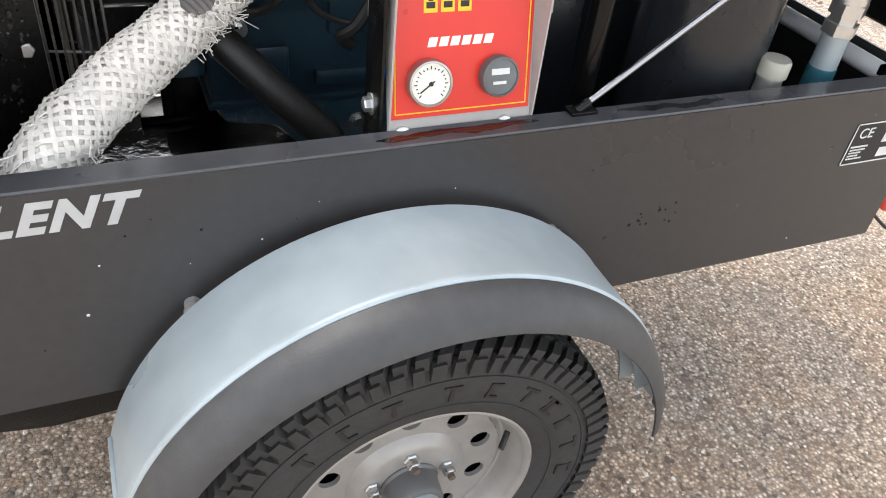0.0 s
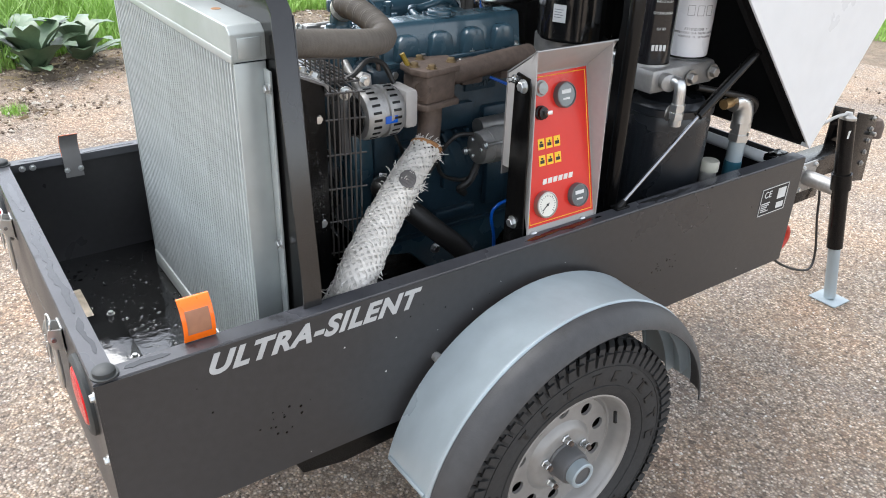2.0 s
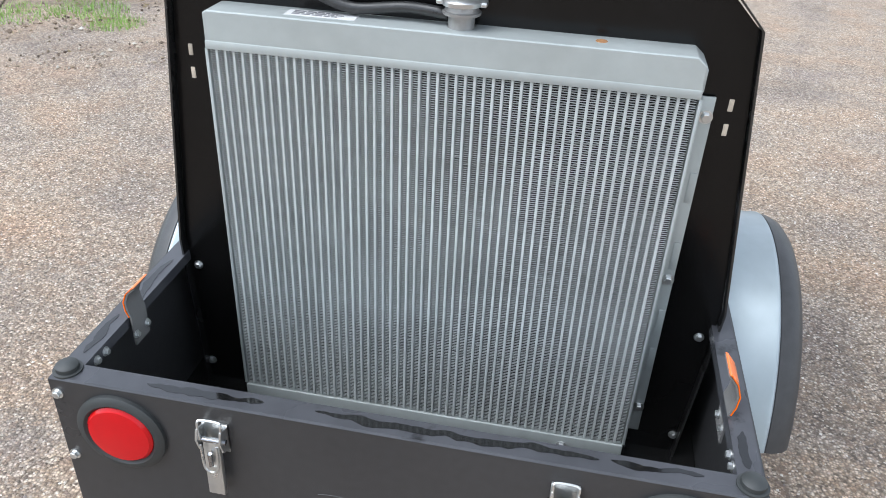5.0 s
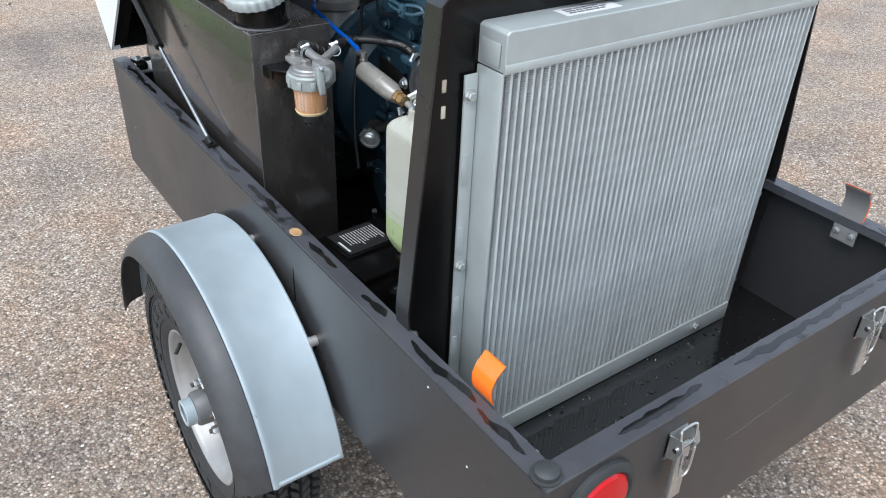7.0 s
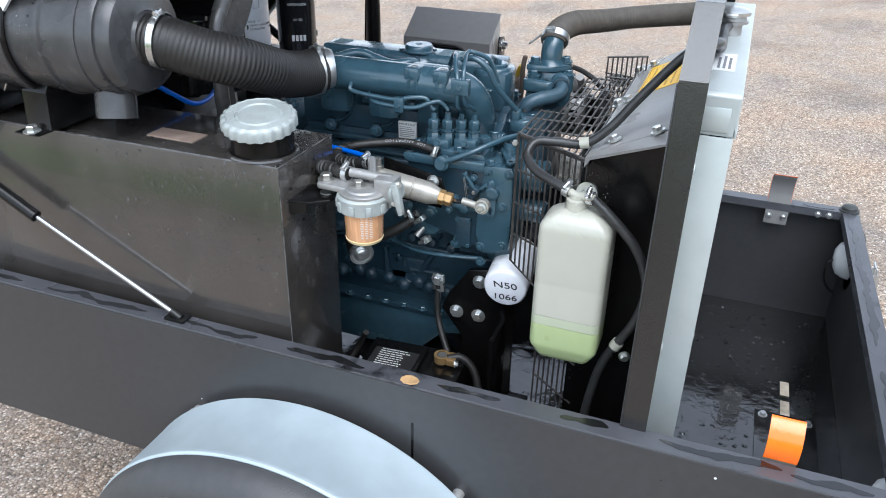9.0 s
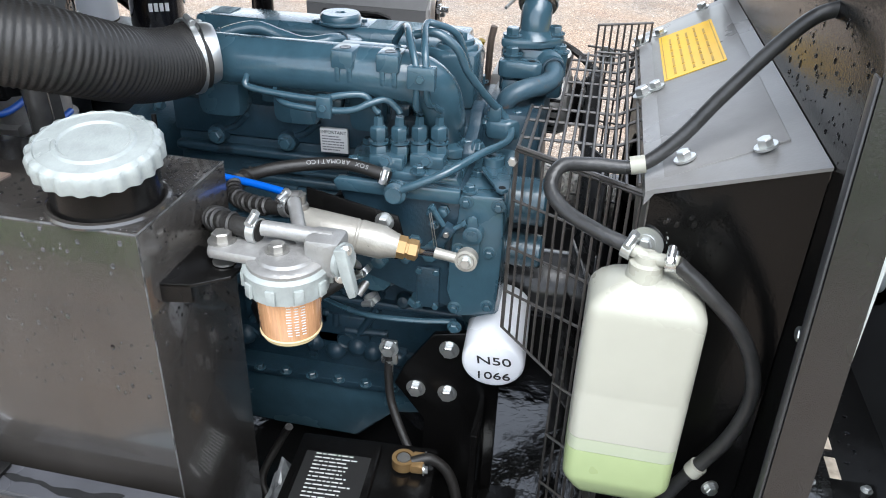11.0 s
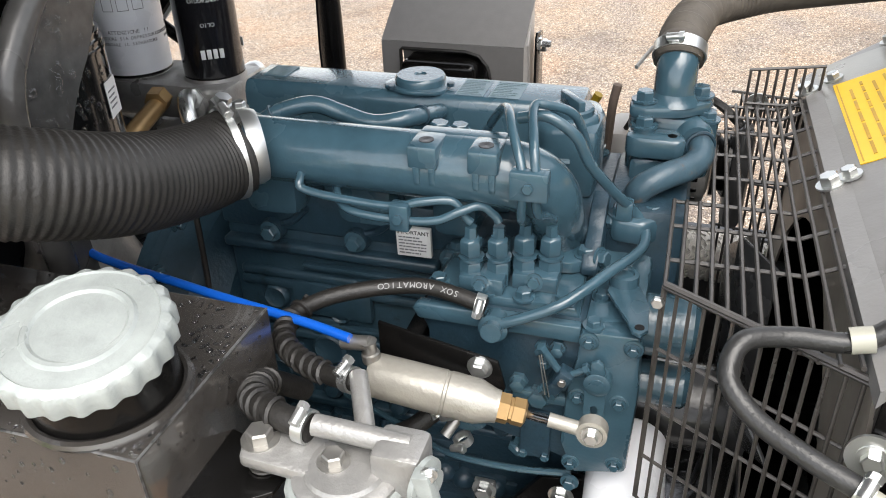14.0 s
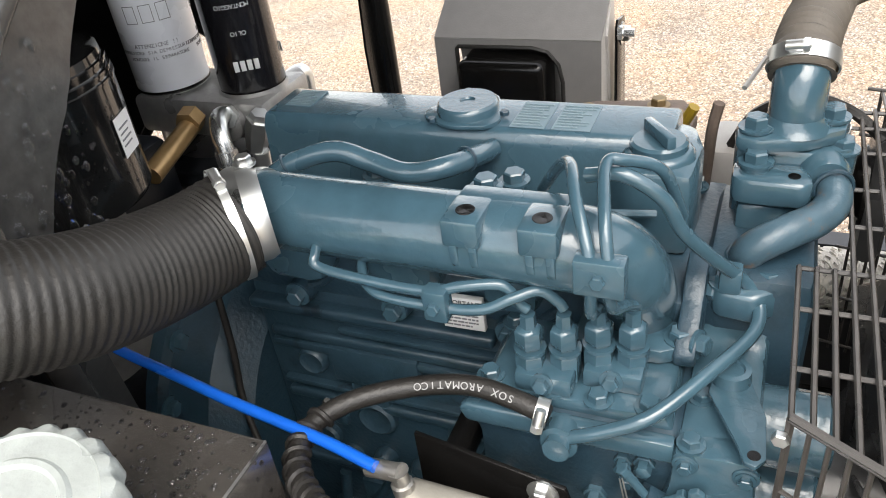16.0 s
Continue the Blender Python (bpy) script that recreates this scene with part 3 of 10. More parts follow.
def grass():
    rnd = random.Random(8)
    verts, faces = [], []

    def blade(x, y, z, h, w, lean):
        a = rnd.uniform(0, 2 * math.pi)
        dx, dy = math.cos(a), math.sin(a)
        b = rnd.uniform(0, 2 * math.pi)
        lx, ly = math.cos(b) * lean * h, math.sin(b) * lean * h
        i = len(verts)
        verts.extend([(x - dx * w, y - dy * w, z), (x + dx * w, y + dy * w, z),
                      (x + dx * w * 0.8 + lx * 0.35, y + dy * w * 0.8 + ly * 0.35, z + h * 0.6), (x - dx * w * 0.8 + lx * 0.35, y - dy * w * 0.8 + ly * 0.35, z + h * 0.6),
                      (x + lx, y + ly, z + h)])
        faces.extend([(i, i + 1, i + 2, i + 3), (i + 3, i + 2, i + 4)])

    for _ in range(62000):
        y = rnd.uniform(-2.5, 9.5)
        e = edge_x(y)
        d = rnd.random() ** 1.6 * 5.0
        x = e - d + 0.25 * noise.noise(Vector((y * 1.7, 3, 0)))
        if y > 4.5 and rnd.random() < 0.35:
            y, x = y + d * 0.8, x + 0.4 * d
        clump = 0.5 + 0.5 * noise.noise(Vector((x * 1.2, y * 1.2, 1)))
        if rnd.random() > 0.35 + clump:
            continue
        grow = min(1.0, 0.35 + d / 0.7)
        blade(x, y, ground_z(y), (0.16 + 0.26 * rnd.random()) * grow * (0.6 + 0.7 * clump), 0.004 + 0.004 * rnd.random(), rnd.uniform(0.1, 0.7))
    scatter_mesh("grass", verts, faces, GRASSMAT, "tall fresh green grass growing beyond the gravel", "grass")
    verts, faces = [], []
    rnd2 = random.Random(9)
    for _ in range(2600):
        y = rnd2.uniform(-2, 6.5)
        x = edge_x(y) + rnd2.gauss(0.1, 0.3) * (0.5 + band(y))
        a, l, w = rnd2.uniform(0, 6.28), 0.02 + 0.09 * rnd2.random() ** 3, 0.0012 + 0.001 * rnd2.random()
        i = len(verts)
        z = ground_z(y) + rnd2.uniform(0.006, 0.03)
        c, s = math.cos(a), math.sin(a)
        verts.extend([(x - s * w, y + c * w, z), (x + s * w, y - c * w, z), (x + c * l + s * w, y + s * l - c * w, z + rnd2.uniform(0, 0.02)), (x + c * l - s * w, y + s * l + c * w, z)])
        faces.append((i, i + 1, i + 2, i + 3))
    scatter_mesh("straw_litter", verts, faces, DRYGRASS, "dry straw and dead grass stems on the soil", "litter")


grass()


def rubble():
    """Stones, clods and bark bits thickest where the grass begins."""
    rnd = random.Random(17)
    verts, faces = [], []
    for _ in range(26000):
        y = rnd.uniform(-1.5, 6.8)
        w = band(y)
        d = rnd.random() ** 1.5 * (w * 1.5 + 0.4) - 0.25
        x = edge_x(y) + d
        clump = noise.noise(Vector((x * 1.6, y * 1.6, 4))) + 0.5 * noise.noise(Vector((x * 5, y * 5, 2)))
        if rnd.random() > 0.5 + 0.9 * clump:
            continue
        r = (0.004 + 0.016 * rnd.random() ** 4) * (1.3 if clump > 0.35 else 1.0)
        z = ground_z(y) + 0.002 + 0.35 * r + max(0.0, 0.07 * (clump - 0.35))
        i = len(verts)
        a = rnd.uniform(0, 6.28)
        c, s = math.cos(a), math.sin(a)
        thin = rnd.uniform(0.35, 1.0)
        for px, py, pz in ((1, 0, 0), (0.1, 0.9, 0.1), (-0.9, 0.1, 0), (-0.05, -0.85, -0.1), (0.15, 0.05, 0.7), (0, 0, -0.6)):
            px, py, pz = px * rnd.uniform(0.7, 1.3), py * rnd.uniform(0.7, 1.2) * thin, pz * rnd.uniform(0.6, 1.1)
            verts.append((x + r * (px * c - py * s), y + r * (px * s + py * c), z + r * pz))
        for k in range(4):
            faces.extend([(i + k, i + (k + 1) % 4, i + 4), (i + (k + 1) % 4, i + k, i + 5)])
    scatter_mesh("verge_rubble", verts, faces, RUBBLE, "loose stones, clods and bark bits along the verge", "rubble")


rubble()


def tufts():
    """Low sparse grass growing in the dirt."""
    rnd = random.Random(27)
    verts, faces = [], []
    spots = [(-3.5, 1.15, 0.06), (-3.35, 0.35, 0.07), (-3.6, 4.75, 0.3), (-3.9, 5.3, 0.4), (-3.2, 4.45, 0.22), (-3.1, 5.7, 0.25), (-4.1, 4.4, 0.4), (-2.8, 5.9, 0.2)]
    for cx, cy, rad in spots:
        for _ in range(int(60 + 1400 * rad)):
            a, q = rnd.uniform(0, 6.28), rad * rnd.random() ** 0.6
            x, y = cx + q * math.cos(a), cy + q * math.sin(a)
            h, w, t = rnd.uniform(0.02, 0.07), rnd.uniform(0.002, 0.004), rnd.uniform(0, 6.28)
            lx, ly, z = rnd.uniform(-0.03, 0.03), rnd.uniform(-0.03, 0.03), ground_z(y)
            i = len(verts)
            verts.extend([(x - w * math.cos(t), y - w * math.sin(t), z), (x + w * math.cos(t), y + w * math.sin(t), z), (x + lx, y + ly, z + h)])
            faces.append((i, i + 1, i + 2))
    scatter_mesh("grass_tufts", verts, faces, GRASSMAT, "low sparse grass tufts growing in the dirt", "grass")


tufts()


def weed(x, y, size, seed):
    """A rosette of broad toothed leaves."""
    rnd = random.Random(seed)
    t = thing("weed", (x, y, ground_z(y)), "broad-leaved green weed at the edge of the grass", "plant", "weeds along the verge")
    for k in range(rnd.randint(15, 20)):
        bm = B()
        a = k * 2.4 + rnd.uniform(-0.3, 0.3)
        l, w = size * rnd.uniform(0.6, 1.0), size * rnd.uniform(0.10, 0.17)
        rise = rnd.uniform(0.15, 1.25)
        left, mid, right = [], [], []
        for i in range(8):
            f = i / 7
            rad = l * (f * math.cos(rise * (1 - 0.45 * f)))
            hz = l * math.sin(rise) * math.sin(f * 2.2) * 0.75 + 0.01
            ww = w * math.sin(min(1, f * 1.1 + 0.08) * math.pi) ** 0.7 * (1.15 if i % 2 else 0.8)
            px, py = x + rad * math.cos(a), y + rad * math.sin(a)
            z = ground_z(y) + hz
            mid.append(bm.verts.new((px, py, z - ww * 0.25)))
            left.append(bm.verts.new((px - math.sin(a) * ww, py + math.cos(a) * ww, z)))
            right.append(bm.verts.new((px + math.sin(a) * ww, py - math.cos(a) * ww, z)))
        for i in range(7):
            bm.faces.new((left[i], mid[i], mid[i + 1], left[i + 1]))
            bm.faces.new((mid[i], right[i], right[i + 1], mid[i + 1]))
        part("leaf", bm, LEAF, t)


for x, y, s, k in ((-4.22, 0.62, 0.56, 1), (-4.42, 0.95, 0.50, 2), (-4.65, 0.55, 0.46, 4), (-4.6, 0.15, 0.25, 3)):
    weed(x, y, s, k)


def pebbles():
    rnd = random.Random(3)
    verts, faces = [], []
    for _ in range(42000):
        if rnd.random() < 0.75:
            x, y = rnd.uniform(-2.6, 2.6), rnd.uniform(-1.6, 4.2)
        else:
            x, y = rnd.uniform(-5, 7), rnd.uniform(-2.5, 7)
        r = 0.0024 + 0.0050 * rnd.random() ** 2.5
        z = ground_z(y) + r * 0.25
        i = len(verts)
        a = rnd.uniform(0, 6.28)
        c, s = math.cos(a), math.sin(a)
        for px, py, pz in ((1, 0, 0), (0.1, 0.8, 0.05), (-0.9, 0.1, 0), (-0.05, -0.75, -0.05), (0.15, 0.05, 0.6)):
            px, py = px * rnd.uniform(0.7, 1.2), py * rnd.uniform(0.7, 1.2)
            verts.append((x + r * (px * c - py * s), y + r * (px * s + py * c), z + r * pz))
        faces.extend([(i, i + 1, i + 4), (i + 1, i + 2, i + 4), (i + 2, i + 3, i + 4), (i + 3, i, i + 4)])
    scatter_mesh("loose_pebbles", verts, faces, CHIPS, "loose pale stone chips lying on the gravel", "pebbles")


pebbles()

# ---- trailer body ----
ZR, ZB, ZF, LEN = 0.798, 0.487, 0.505, 1.80
trailer = thing("trailer", (0, 0.9, ZB), "dark grey steel box trailer bed with folded rim, worn paint", "trailer")


def trailer_body():
    for s, nm in ((1, "right"), (-1, "left")):
        bm = B()
        prism(bm, [(s * 0.5, ZB), (s * 0.5, ZR - 0.003), (s * 0.495, ZR - 0.003), (s * 0.495, ZB)], "y", 0.004, LEN)
        box(bm, s * 0.46, s * 0.495, 0.006, LEN - 0.004, ZB, ZB + 0.004)
        part("side_panel", bm, PAINT, trailer, "dark grey steel side panel with small chips")
        bm = B()
        prism(bm, [(s * 0.4975, ZR - 0.0029), (s * 0.4965, ZR), (s * 0.463, ZR), (s * 0.462, ZR - 0.018), (s * 0.4645, ZR - 0.018), (s * 0.466, ZR - 0.0029)], "y", 0.036, LEN - 0.002)
        part("top_flange", bm, RIMPAINT, trailer, "rim flange with worn light and dark paint")
    bm = B()
    box(bm, -0.4995, 0.4995, 0, 0.004, ZB, ZR - 0.003)
    part("rear_panel", bm, PAINT, trailer, "dark grey rear panel")
    bm = B()
    prism(bm, [(0.0, ZR - 0.0029), (0.002, ZR + 0.0005), (0.036, ZR + 0.0005), (0.038, ZR - 0.016), (0.0355, ZR - 0.016), (0.034, ZR - 0.0029)], "x", -0.497, 0.497)
    part("top_flange", bm, RIMPAINT, trailer, "rear rim flange with scraped paint")
    bm = B()
    box(bm, -0.495, 0.495, LEN - 0.006, LEN - 0.001, ZB, ZR - 0.01)
    part("front_panel", bm, PAINT, trailer)
    bm = B()
    box(bm, -0.4945, 0.4945, 0.0045, LEN - 0.0065, ZF - 0.006, ZF)
    floor = part("floor_plate", bm, WETBLACK, trailer, "wet black steel floor")
    beads(floor, face_pose((0, 0.175, ZF), (1, 0, 0), (0, 1, 0)), 0.9, 0.27, 800, 91, 0.0040, 1.6)
    # inner upright rubber lining of the rear corner and stiffening folds
    for s in (1, -1):
        for z in (0.77, 0.647, 0.53):
            bolt(trailer, (s * 0.489, 0.0, z), (0, -1, 0), 0.0058)
        bolt(trailer, (s * 0.4625, 0.062, ZR - 0.012), (-s, 0, 0), 0.005)
        bolt(trailer, (s * 0.4625, 0.085, ZR - 0.013), (-s, 0, 0), 0.005)
        bm = B()
        lathe(bm, (s * 0.48, 0.021, ZR), (0, 0, 1), [(0, 0.021), (0.003, 0.021), (0.0035, 0.017), (0.010, 0.0165), (0.013, 0.013), (0.0137, 0)], 20)
        part("rubber_bumper", bm, GROMMET, trailer, "round black rubber bumper")
        x = s * 0.397
        bm = B()
        lathe(bm, (x, 0, 0.715), (0, -1, 0), [(-0.004, 0.050), (-0.004, 0.069), (0.006, 0.069), (0.010, 0.064), (0.011, 0.056), (0.006, 0.051)], 40)
        g = part("tail_light", bm, GROMMET, trailer, "black rubber grommet ring")
        bm = B()
        lathe(bm, (x, 0, 0.715), (0, -1, 0), [(0.0, 0.051), (0.008, 0.0515), (0.0125, 0.047), (0.0145, 0.03), (0.015, 0)], 40)
        part("lens", bm, REDLENS, g, "round red lens")
    # floor slots, their daylight painted as pale strips; bolted patch
    for k, (x0, x1) in enumerate(((-0.32, -0.12), (-0.10, -0.02), (0.02, 0.10), (0.12, 0.17))):
        bm = B()
        box(bm, x0, x1, 0.093, 0.111, ZF + 0.0005, ZF + 0.0025, 0.0008)
        part("floor_slot_strip", bm, SLOTLIGHT, trailer, "pale strip standing for daylight in a floor slot")
    bm = B()
    box(bm, -0.18, 0.05, 0.045, 0.16, ZF, ZF + 0.003, 0.001)
    part("floor_patch", bm, WETBLACK, trailer)
    for x in (-0.165, 0.035):
        for y in (0.06, 0.145):
            bolt(trailer, (x, y, ZF + 0.003), (0, 0, 1), 0.006)
    bm = B()
    lathe(bm, (0.325, 0.0, 0.62), (0, -1, 0), [(0, 0.011), (0.003, 0.011), (0.003, 0.007), (0.001, 0.006)], 18)
    part("keyhole_plug", bm, STEEL, trailer)
    # frame under the box
    for s in (1, -1):
        bm = B()
        box(bm, s * 0.30, s * 0.36, 0.25, 1.78, ZB - 0.075, ZB, 0.004)
        part("chassis_beam", bm, BLACK, trailer)
    bm = B()
    box(bm, -0.50, 0.50, 0.81, 0.89, 0.345, 0.41, 0.006)
    part("axle_beam", bm, BLACK, trailer)
    bm = B()
    prism(bm, [(0.30, ZB), (0.33, 0.425), (0.42, 0.41), (0.60, 0.42), (0.64, ZB)], "x", 0.405, 0.47, 0.004)
    part("underbody_box", bm, BLACK, trailer)
    bm = B()
    sweep(bm, spline([(-0.12, 0.08, ZB + 0.002), (-0.12, 0.05, 0.42), (-0.10, 0.03, 0.395), (-0.05, 0.03, 0.40), (-0.04, 0.07, ZB + 0.002)]), 0.013, 10)
    part("tow_loop", bm, BLACK, trailer)
    # lettering on one side
    text(trailer, "ULTRA-SILENT", 0.052, face_pose((0.5002, 0.362, 0.7635), (0, 1, -0.004), (0, 0, 1)), LETTER, shear=0.40, stretch=1.05, bold=0.0022, extrude=0.0004, space=1.14)
    m = face_pose((0.5004, 1.692, 0.698), (0, 1, 0), (0, 0, 1)) @ Matrix.Diagonal((1.16, 1.08, 1, 1))
    bm = B()
    box(bm, -0.05, 0.05, -0.036, 0.036, 0, 0.0006, m=m)
    pl = part("data_plate", bm, INK, trailer, "black and white printed data plate")
    bm = B()
    for a in ((-0.05, 0.05, 0.034, 0.036), (-0.05, 0.05, -0.036, -0.034), (-0.05, -0.048, -0.036, 0.036), (0.048, 0.05, -0.036, 0.036), (0.012, 0.042, -0.002, 0.026), (-0.044, -0.012, -0.006, -0.003), (0.015, 0.042, -0.028, -0.012)):
        box(bm, *a, 0.0006, 0.0011, m=m)
    part("printed_border", bm, WHITEPRINT, pl)
    text(pl, "CE", 0.026, face_pose((0.5012, 1.662, 0.717), (0, 1, 0), (0, 0, 1)), WHITEPRINT)
    bars(pl, face_pose((0.5010, 1.660, 0.679), (0, 1, 0), (0, 0, 1)), 0.036, 0.022, 4, WHITEPRINT, seed=4)
    # paint chips
    rnd = random.Random(12)
    for k in range(46):
        bm = B()
        y, z, r = rnd.uniform(0.1, 1.75), rnd.uniform(0.5, 0.78), 0.0008 + 0.0016 * rnd.random() ** 2
        s = 1 if k % 3 else -1
        lathe(bm, (s * 0.5, y, z), (s, 0, 0), [(0, r), (0.0004, r * 0.8)], 5)
        part("paint_chip", bm, WHITEPRINT if k % 2 else BLACK, trailer)
    for y0, z0 in ((0.28, 0.60), (1.28, 0.62)):
        for k in range(14):
            bm = B()
            r = 0.0012 + 0.0022 * rnd.random()
            lathe(bm, (0.5, y0 + rnd.uniform(-0.04, 0.05), z0 + rnd.uniform(-0.03, 0.03)), (1, 0, 0), [(0, r), (0.0004, r * 0.7)], 6)
            part("tar_spot", bm, BLACK, trailer)
    bm = B()
    lathe(bm, (-0.484, 0.703, ZR - 0.001), (0, 0, 1), [(0, 0.0125), (0.0022, 0.0105)], 9)
    for v in bm.verts:
        v.co.y = 0.703 + (v.co.y - 0.703) * 1.35
    part("rust_chip", bm, CHIP, trailer, "bare rusty chip in the rim paint")
    def smear(x0, x1, y0, y1, z, seed):
        """A thin island of old gloss paint with a ragged outline, long in one direction."""
        bm = B()
        along_x = x1 - x0 > y1 - y0
        lo, hi = [], []
        for i in range(73):
            f = i / 72
            u = f * max(x1 - x0, y1 - y0) * 22 + seed
            taper = math.sqrt(max(0.0, min(1.0, 6 * f, 6 * (1 - f))))
            c = 0.5 + 0.3 * noise.noise(Vector((0.8 * u, 2.2, seed)))
            a = c - taper * (0.20 + 0.22 * noise.noise(Vector((1.7 * u, 0.3, seed))) + 0.07 * noise.noise(Vector((5 * u, 0.6, seed))))
            b = c + taper * (0.20 + 0.22 * noise.noise(Vector((1.3 * u + 37.3, 9.1, seed))) + 0.07 * noise.noise(Vector((4.3 * u + 11.7, 5.4, seed))))
            b = max(b, a + 0.04)
            for q, row in ((a, lo), (b, hi)):
                q = max(0.0, min(1.0, q))
                p = (x0 + (x1 - x0) * f, y0 + (y1 - y0) * q) if along_x else (x0 + (x1 - x0) * q, y0 + (y1 - y0) * f)
                row.append(bm.verts.new((*p, z)))
        for i in range(72):
            bm.faces.new((lo[i], lo[i + 1], hi[i + 1], hi[i]))
        bmesh.ops.recalc_face_normals(bm, faces=bm.faces)
        bmesh.ops.solidify(bm, geom=bm.faces[:], thickness=0.0005)
        part("paint_smear", bm, GLOSSBLACK, trailer, "ragged island of glossy black paint")

    for k, (x0, x1, y0, y1) in enumerate(((-0.355, -0.18, 0.006, 0.034), (-0.105, 0.285, 0.006, 0.034), (0.30, 0.42, 0.012, 0.032))):
        smear(x0, x1, y0, y1, ZR + 0.0012, 3.1 * k + 1)
    for k, (y0, y1) in enumerate(((0.06, 0.16), (0.17, 0.33), (0.40, 0.47), (0.56, 0.66), (0.78, 0.92), (0.98, 1.12), (1.20, 1.42), (1.48, 1.72))):
        smear(-0.494, -0.466, y0, y1, ZR + 0.0007, 2.3 * k + 20)
    for k, (y0, y1) in enumerate(((0.05, 0.12), (0.84, 1.06), (1.18, 1.36))):
        smear(0.466, 0.494, y0, y1, ZR + 0.0007, 1.7 * k + 50)
    # long scratch and dents on the rear panel
    bm = B()
    sweep(bm, [Vector((-0.10 + 0.010 * i, -0.0001, 0.656 + 0.0009 * i + 0.0012 * math.sin(i * 1.1))) for i in range(18)], 0.0004, 4)
    part("paint_scratch", bm, GREYPLASTIC, trailer, "thin pale scratch")
    bm = B()
    box(bm, -0.5006, -0.4998, 0.69, 0.694, 0.655, 0.73)
    part("paint_scratch", bm, BLACK, trailer)


trailer_body()


def latch(x):
    """A galvanised over-centre toggle latch, hanging open on the rear panel."""
    t = thing("toggle_latch", (x, -0.012, 0.64), "bright zinc-plated toggle latch hanging on the rear panel", "latch", "toggle latches on the rear panel")
    z = 0.775
    bm = B()
    for a in ((x - 0.019, x - 0.016), (x + 0.016, x + 0.019)):
        prism(bm, [(-0.0005, z - 0.012), (-0.022, z - 0.006), (-0.027, z - 0.022), (-0.020, z - 0.045), (-0.0005, z - 0.055)], "x", a[0], a[1])
    box(bm, x - 0.019, x + 0.019, -0.003, -0.0005, z - 0.06, z - 0.008)
    part("base_plate", bm, ZINC, t)
    bm = B()
    prism(bm, [(-0.012, z - 0.025), (-0.019, z - 0.022), (-0.023, z - 0.13), (-0.016, z - 0.135), (-0.013, z - 0.12)], "x", x - 0.0125, x + 0.0125, 0.0015)
    part("lever", bm, ZINC, t)
    bm = B()
    ring = [(x - 0.015, -0.021, z - 0.025), (x - 0.017, -0.018, z + 0.002), (x - 0.012, -0.015, z + 0.006), (x + 0.012, -0.015, z + 0.006), (x + 0.017, -0.018, z + 0.002), (x + 0.015, -0.021, z - 0.025)]
    sweep(bm, spline(ring, 5), 0.0019, 8)
    sweep(bm, spline([(x - 0.012, -0.026, z - 0.03), (x - 0.009, -0.027, z - 0.075), (x + 0.009, -0.027, z - 0.075), (x + 0.012, -0.026, z - 0.03)], 5), 0.0018, 8)
    part("wire_bail", bm, ZINC, t)
    bm = B()
    rod(bm, (x, -0.026, z - 0.045), (x, -0.026, z - 0.068), 0.0035, 8)
    rod(bm, (x - 0.022, -0.017, z - 0.027), (x + 0.022, -0.017, z - 0.027), 0.004, 10)
    part("pin", bm, CHROME, t)


latch(-0.247)
latch(0.247)


def reflector_tab(s, y):
    """A bent steel tab with an orange reflector on its outer face."""
    x = s * (0.470 if s > 0 else 0.4625)
    hw, low = (0.0258, 1.0) if s > 0 else (0.0215, 0.82)
    t = thing("reflector_tab", (x, y, 0.74), "bent grey steel tab with an orange reflector facing outward", "reflector", "reflectors on the side rims")
    bm = B()
    pts = [(0.0, 0.745), (0.0, 0.80), (s * 0.004, 0.815), (s * 0.005, 0.80 + 0.035 * low), (-s * 0.002, 0.80 + 0.055 * low), (-s * 0.014, 0.80 + 0.069 * low)]
    back = [(a - s * 0.003, z) for a, z in pts]
    prism(bm, [(x - s * 0.004 + a, z) for a, z in pts] + [(x - s * 0.004 + a, z) for a, z in back[::-1]], "y", y - hw + 0.0008, y + hw - 0.0008)
    part("tab", bm, HOUSEGREY, t)
    bm = B()
    top = [(a, 0.80 + (z - 0.80) * low) for a, z in ((0.002, 0.800), (0.0062, 0.815), (0.0072, 0.835), (0.0002, 0.8555), (-0.0118, 0.8705), (-0.0145, 0.872))]
    outer = [(x - s * 0.004 + s * a, z) for a, z in top]
    inner = [(x - s * 0.004 + s * (a - 0.0018), z) for a, z in top]
    prism(bm, outer + inner[::-1], "y", y - hw, y + hw)
    r = part("reflector", bm, ORANGE, t, "bright orange reflector film")
    if s > 0:
        bm = B()
        prism(bm, [(x - s * 0.004 + s * (a + 0.0006), z) for a, z in top[1:4]] + [(x - s * 0.004 + s * a, z) for a, z in top[3:0:-1]], "y", y - 0.019, y + 0.019)
        part("worn_patch", bm, ORANGEWORN, r, "scuffed grey-brown patch")
    for dy in (-0.016, 0.016):
        bolt(t, (x - s * 0.007, y + dy, 0.765), (-s, 0, 0), 0.0045)


reflector_tab(1, 0.172)
reflector_tab(-1, 0.174)


# ---- wheels and mudguards ----
WY, WZ = 0.862, 0.326


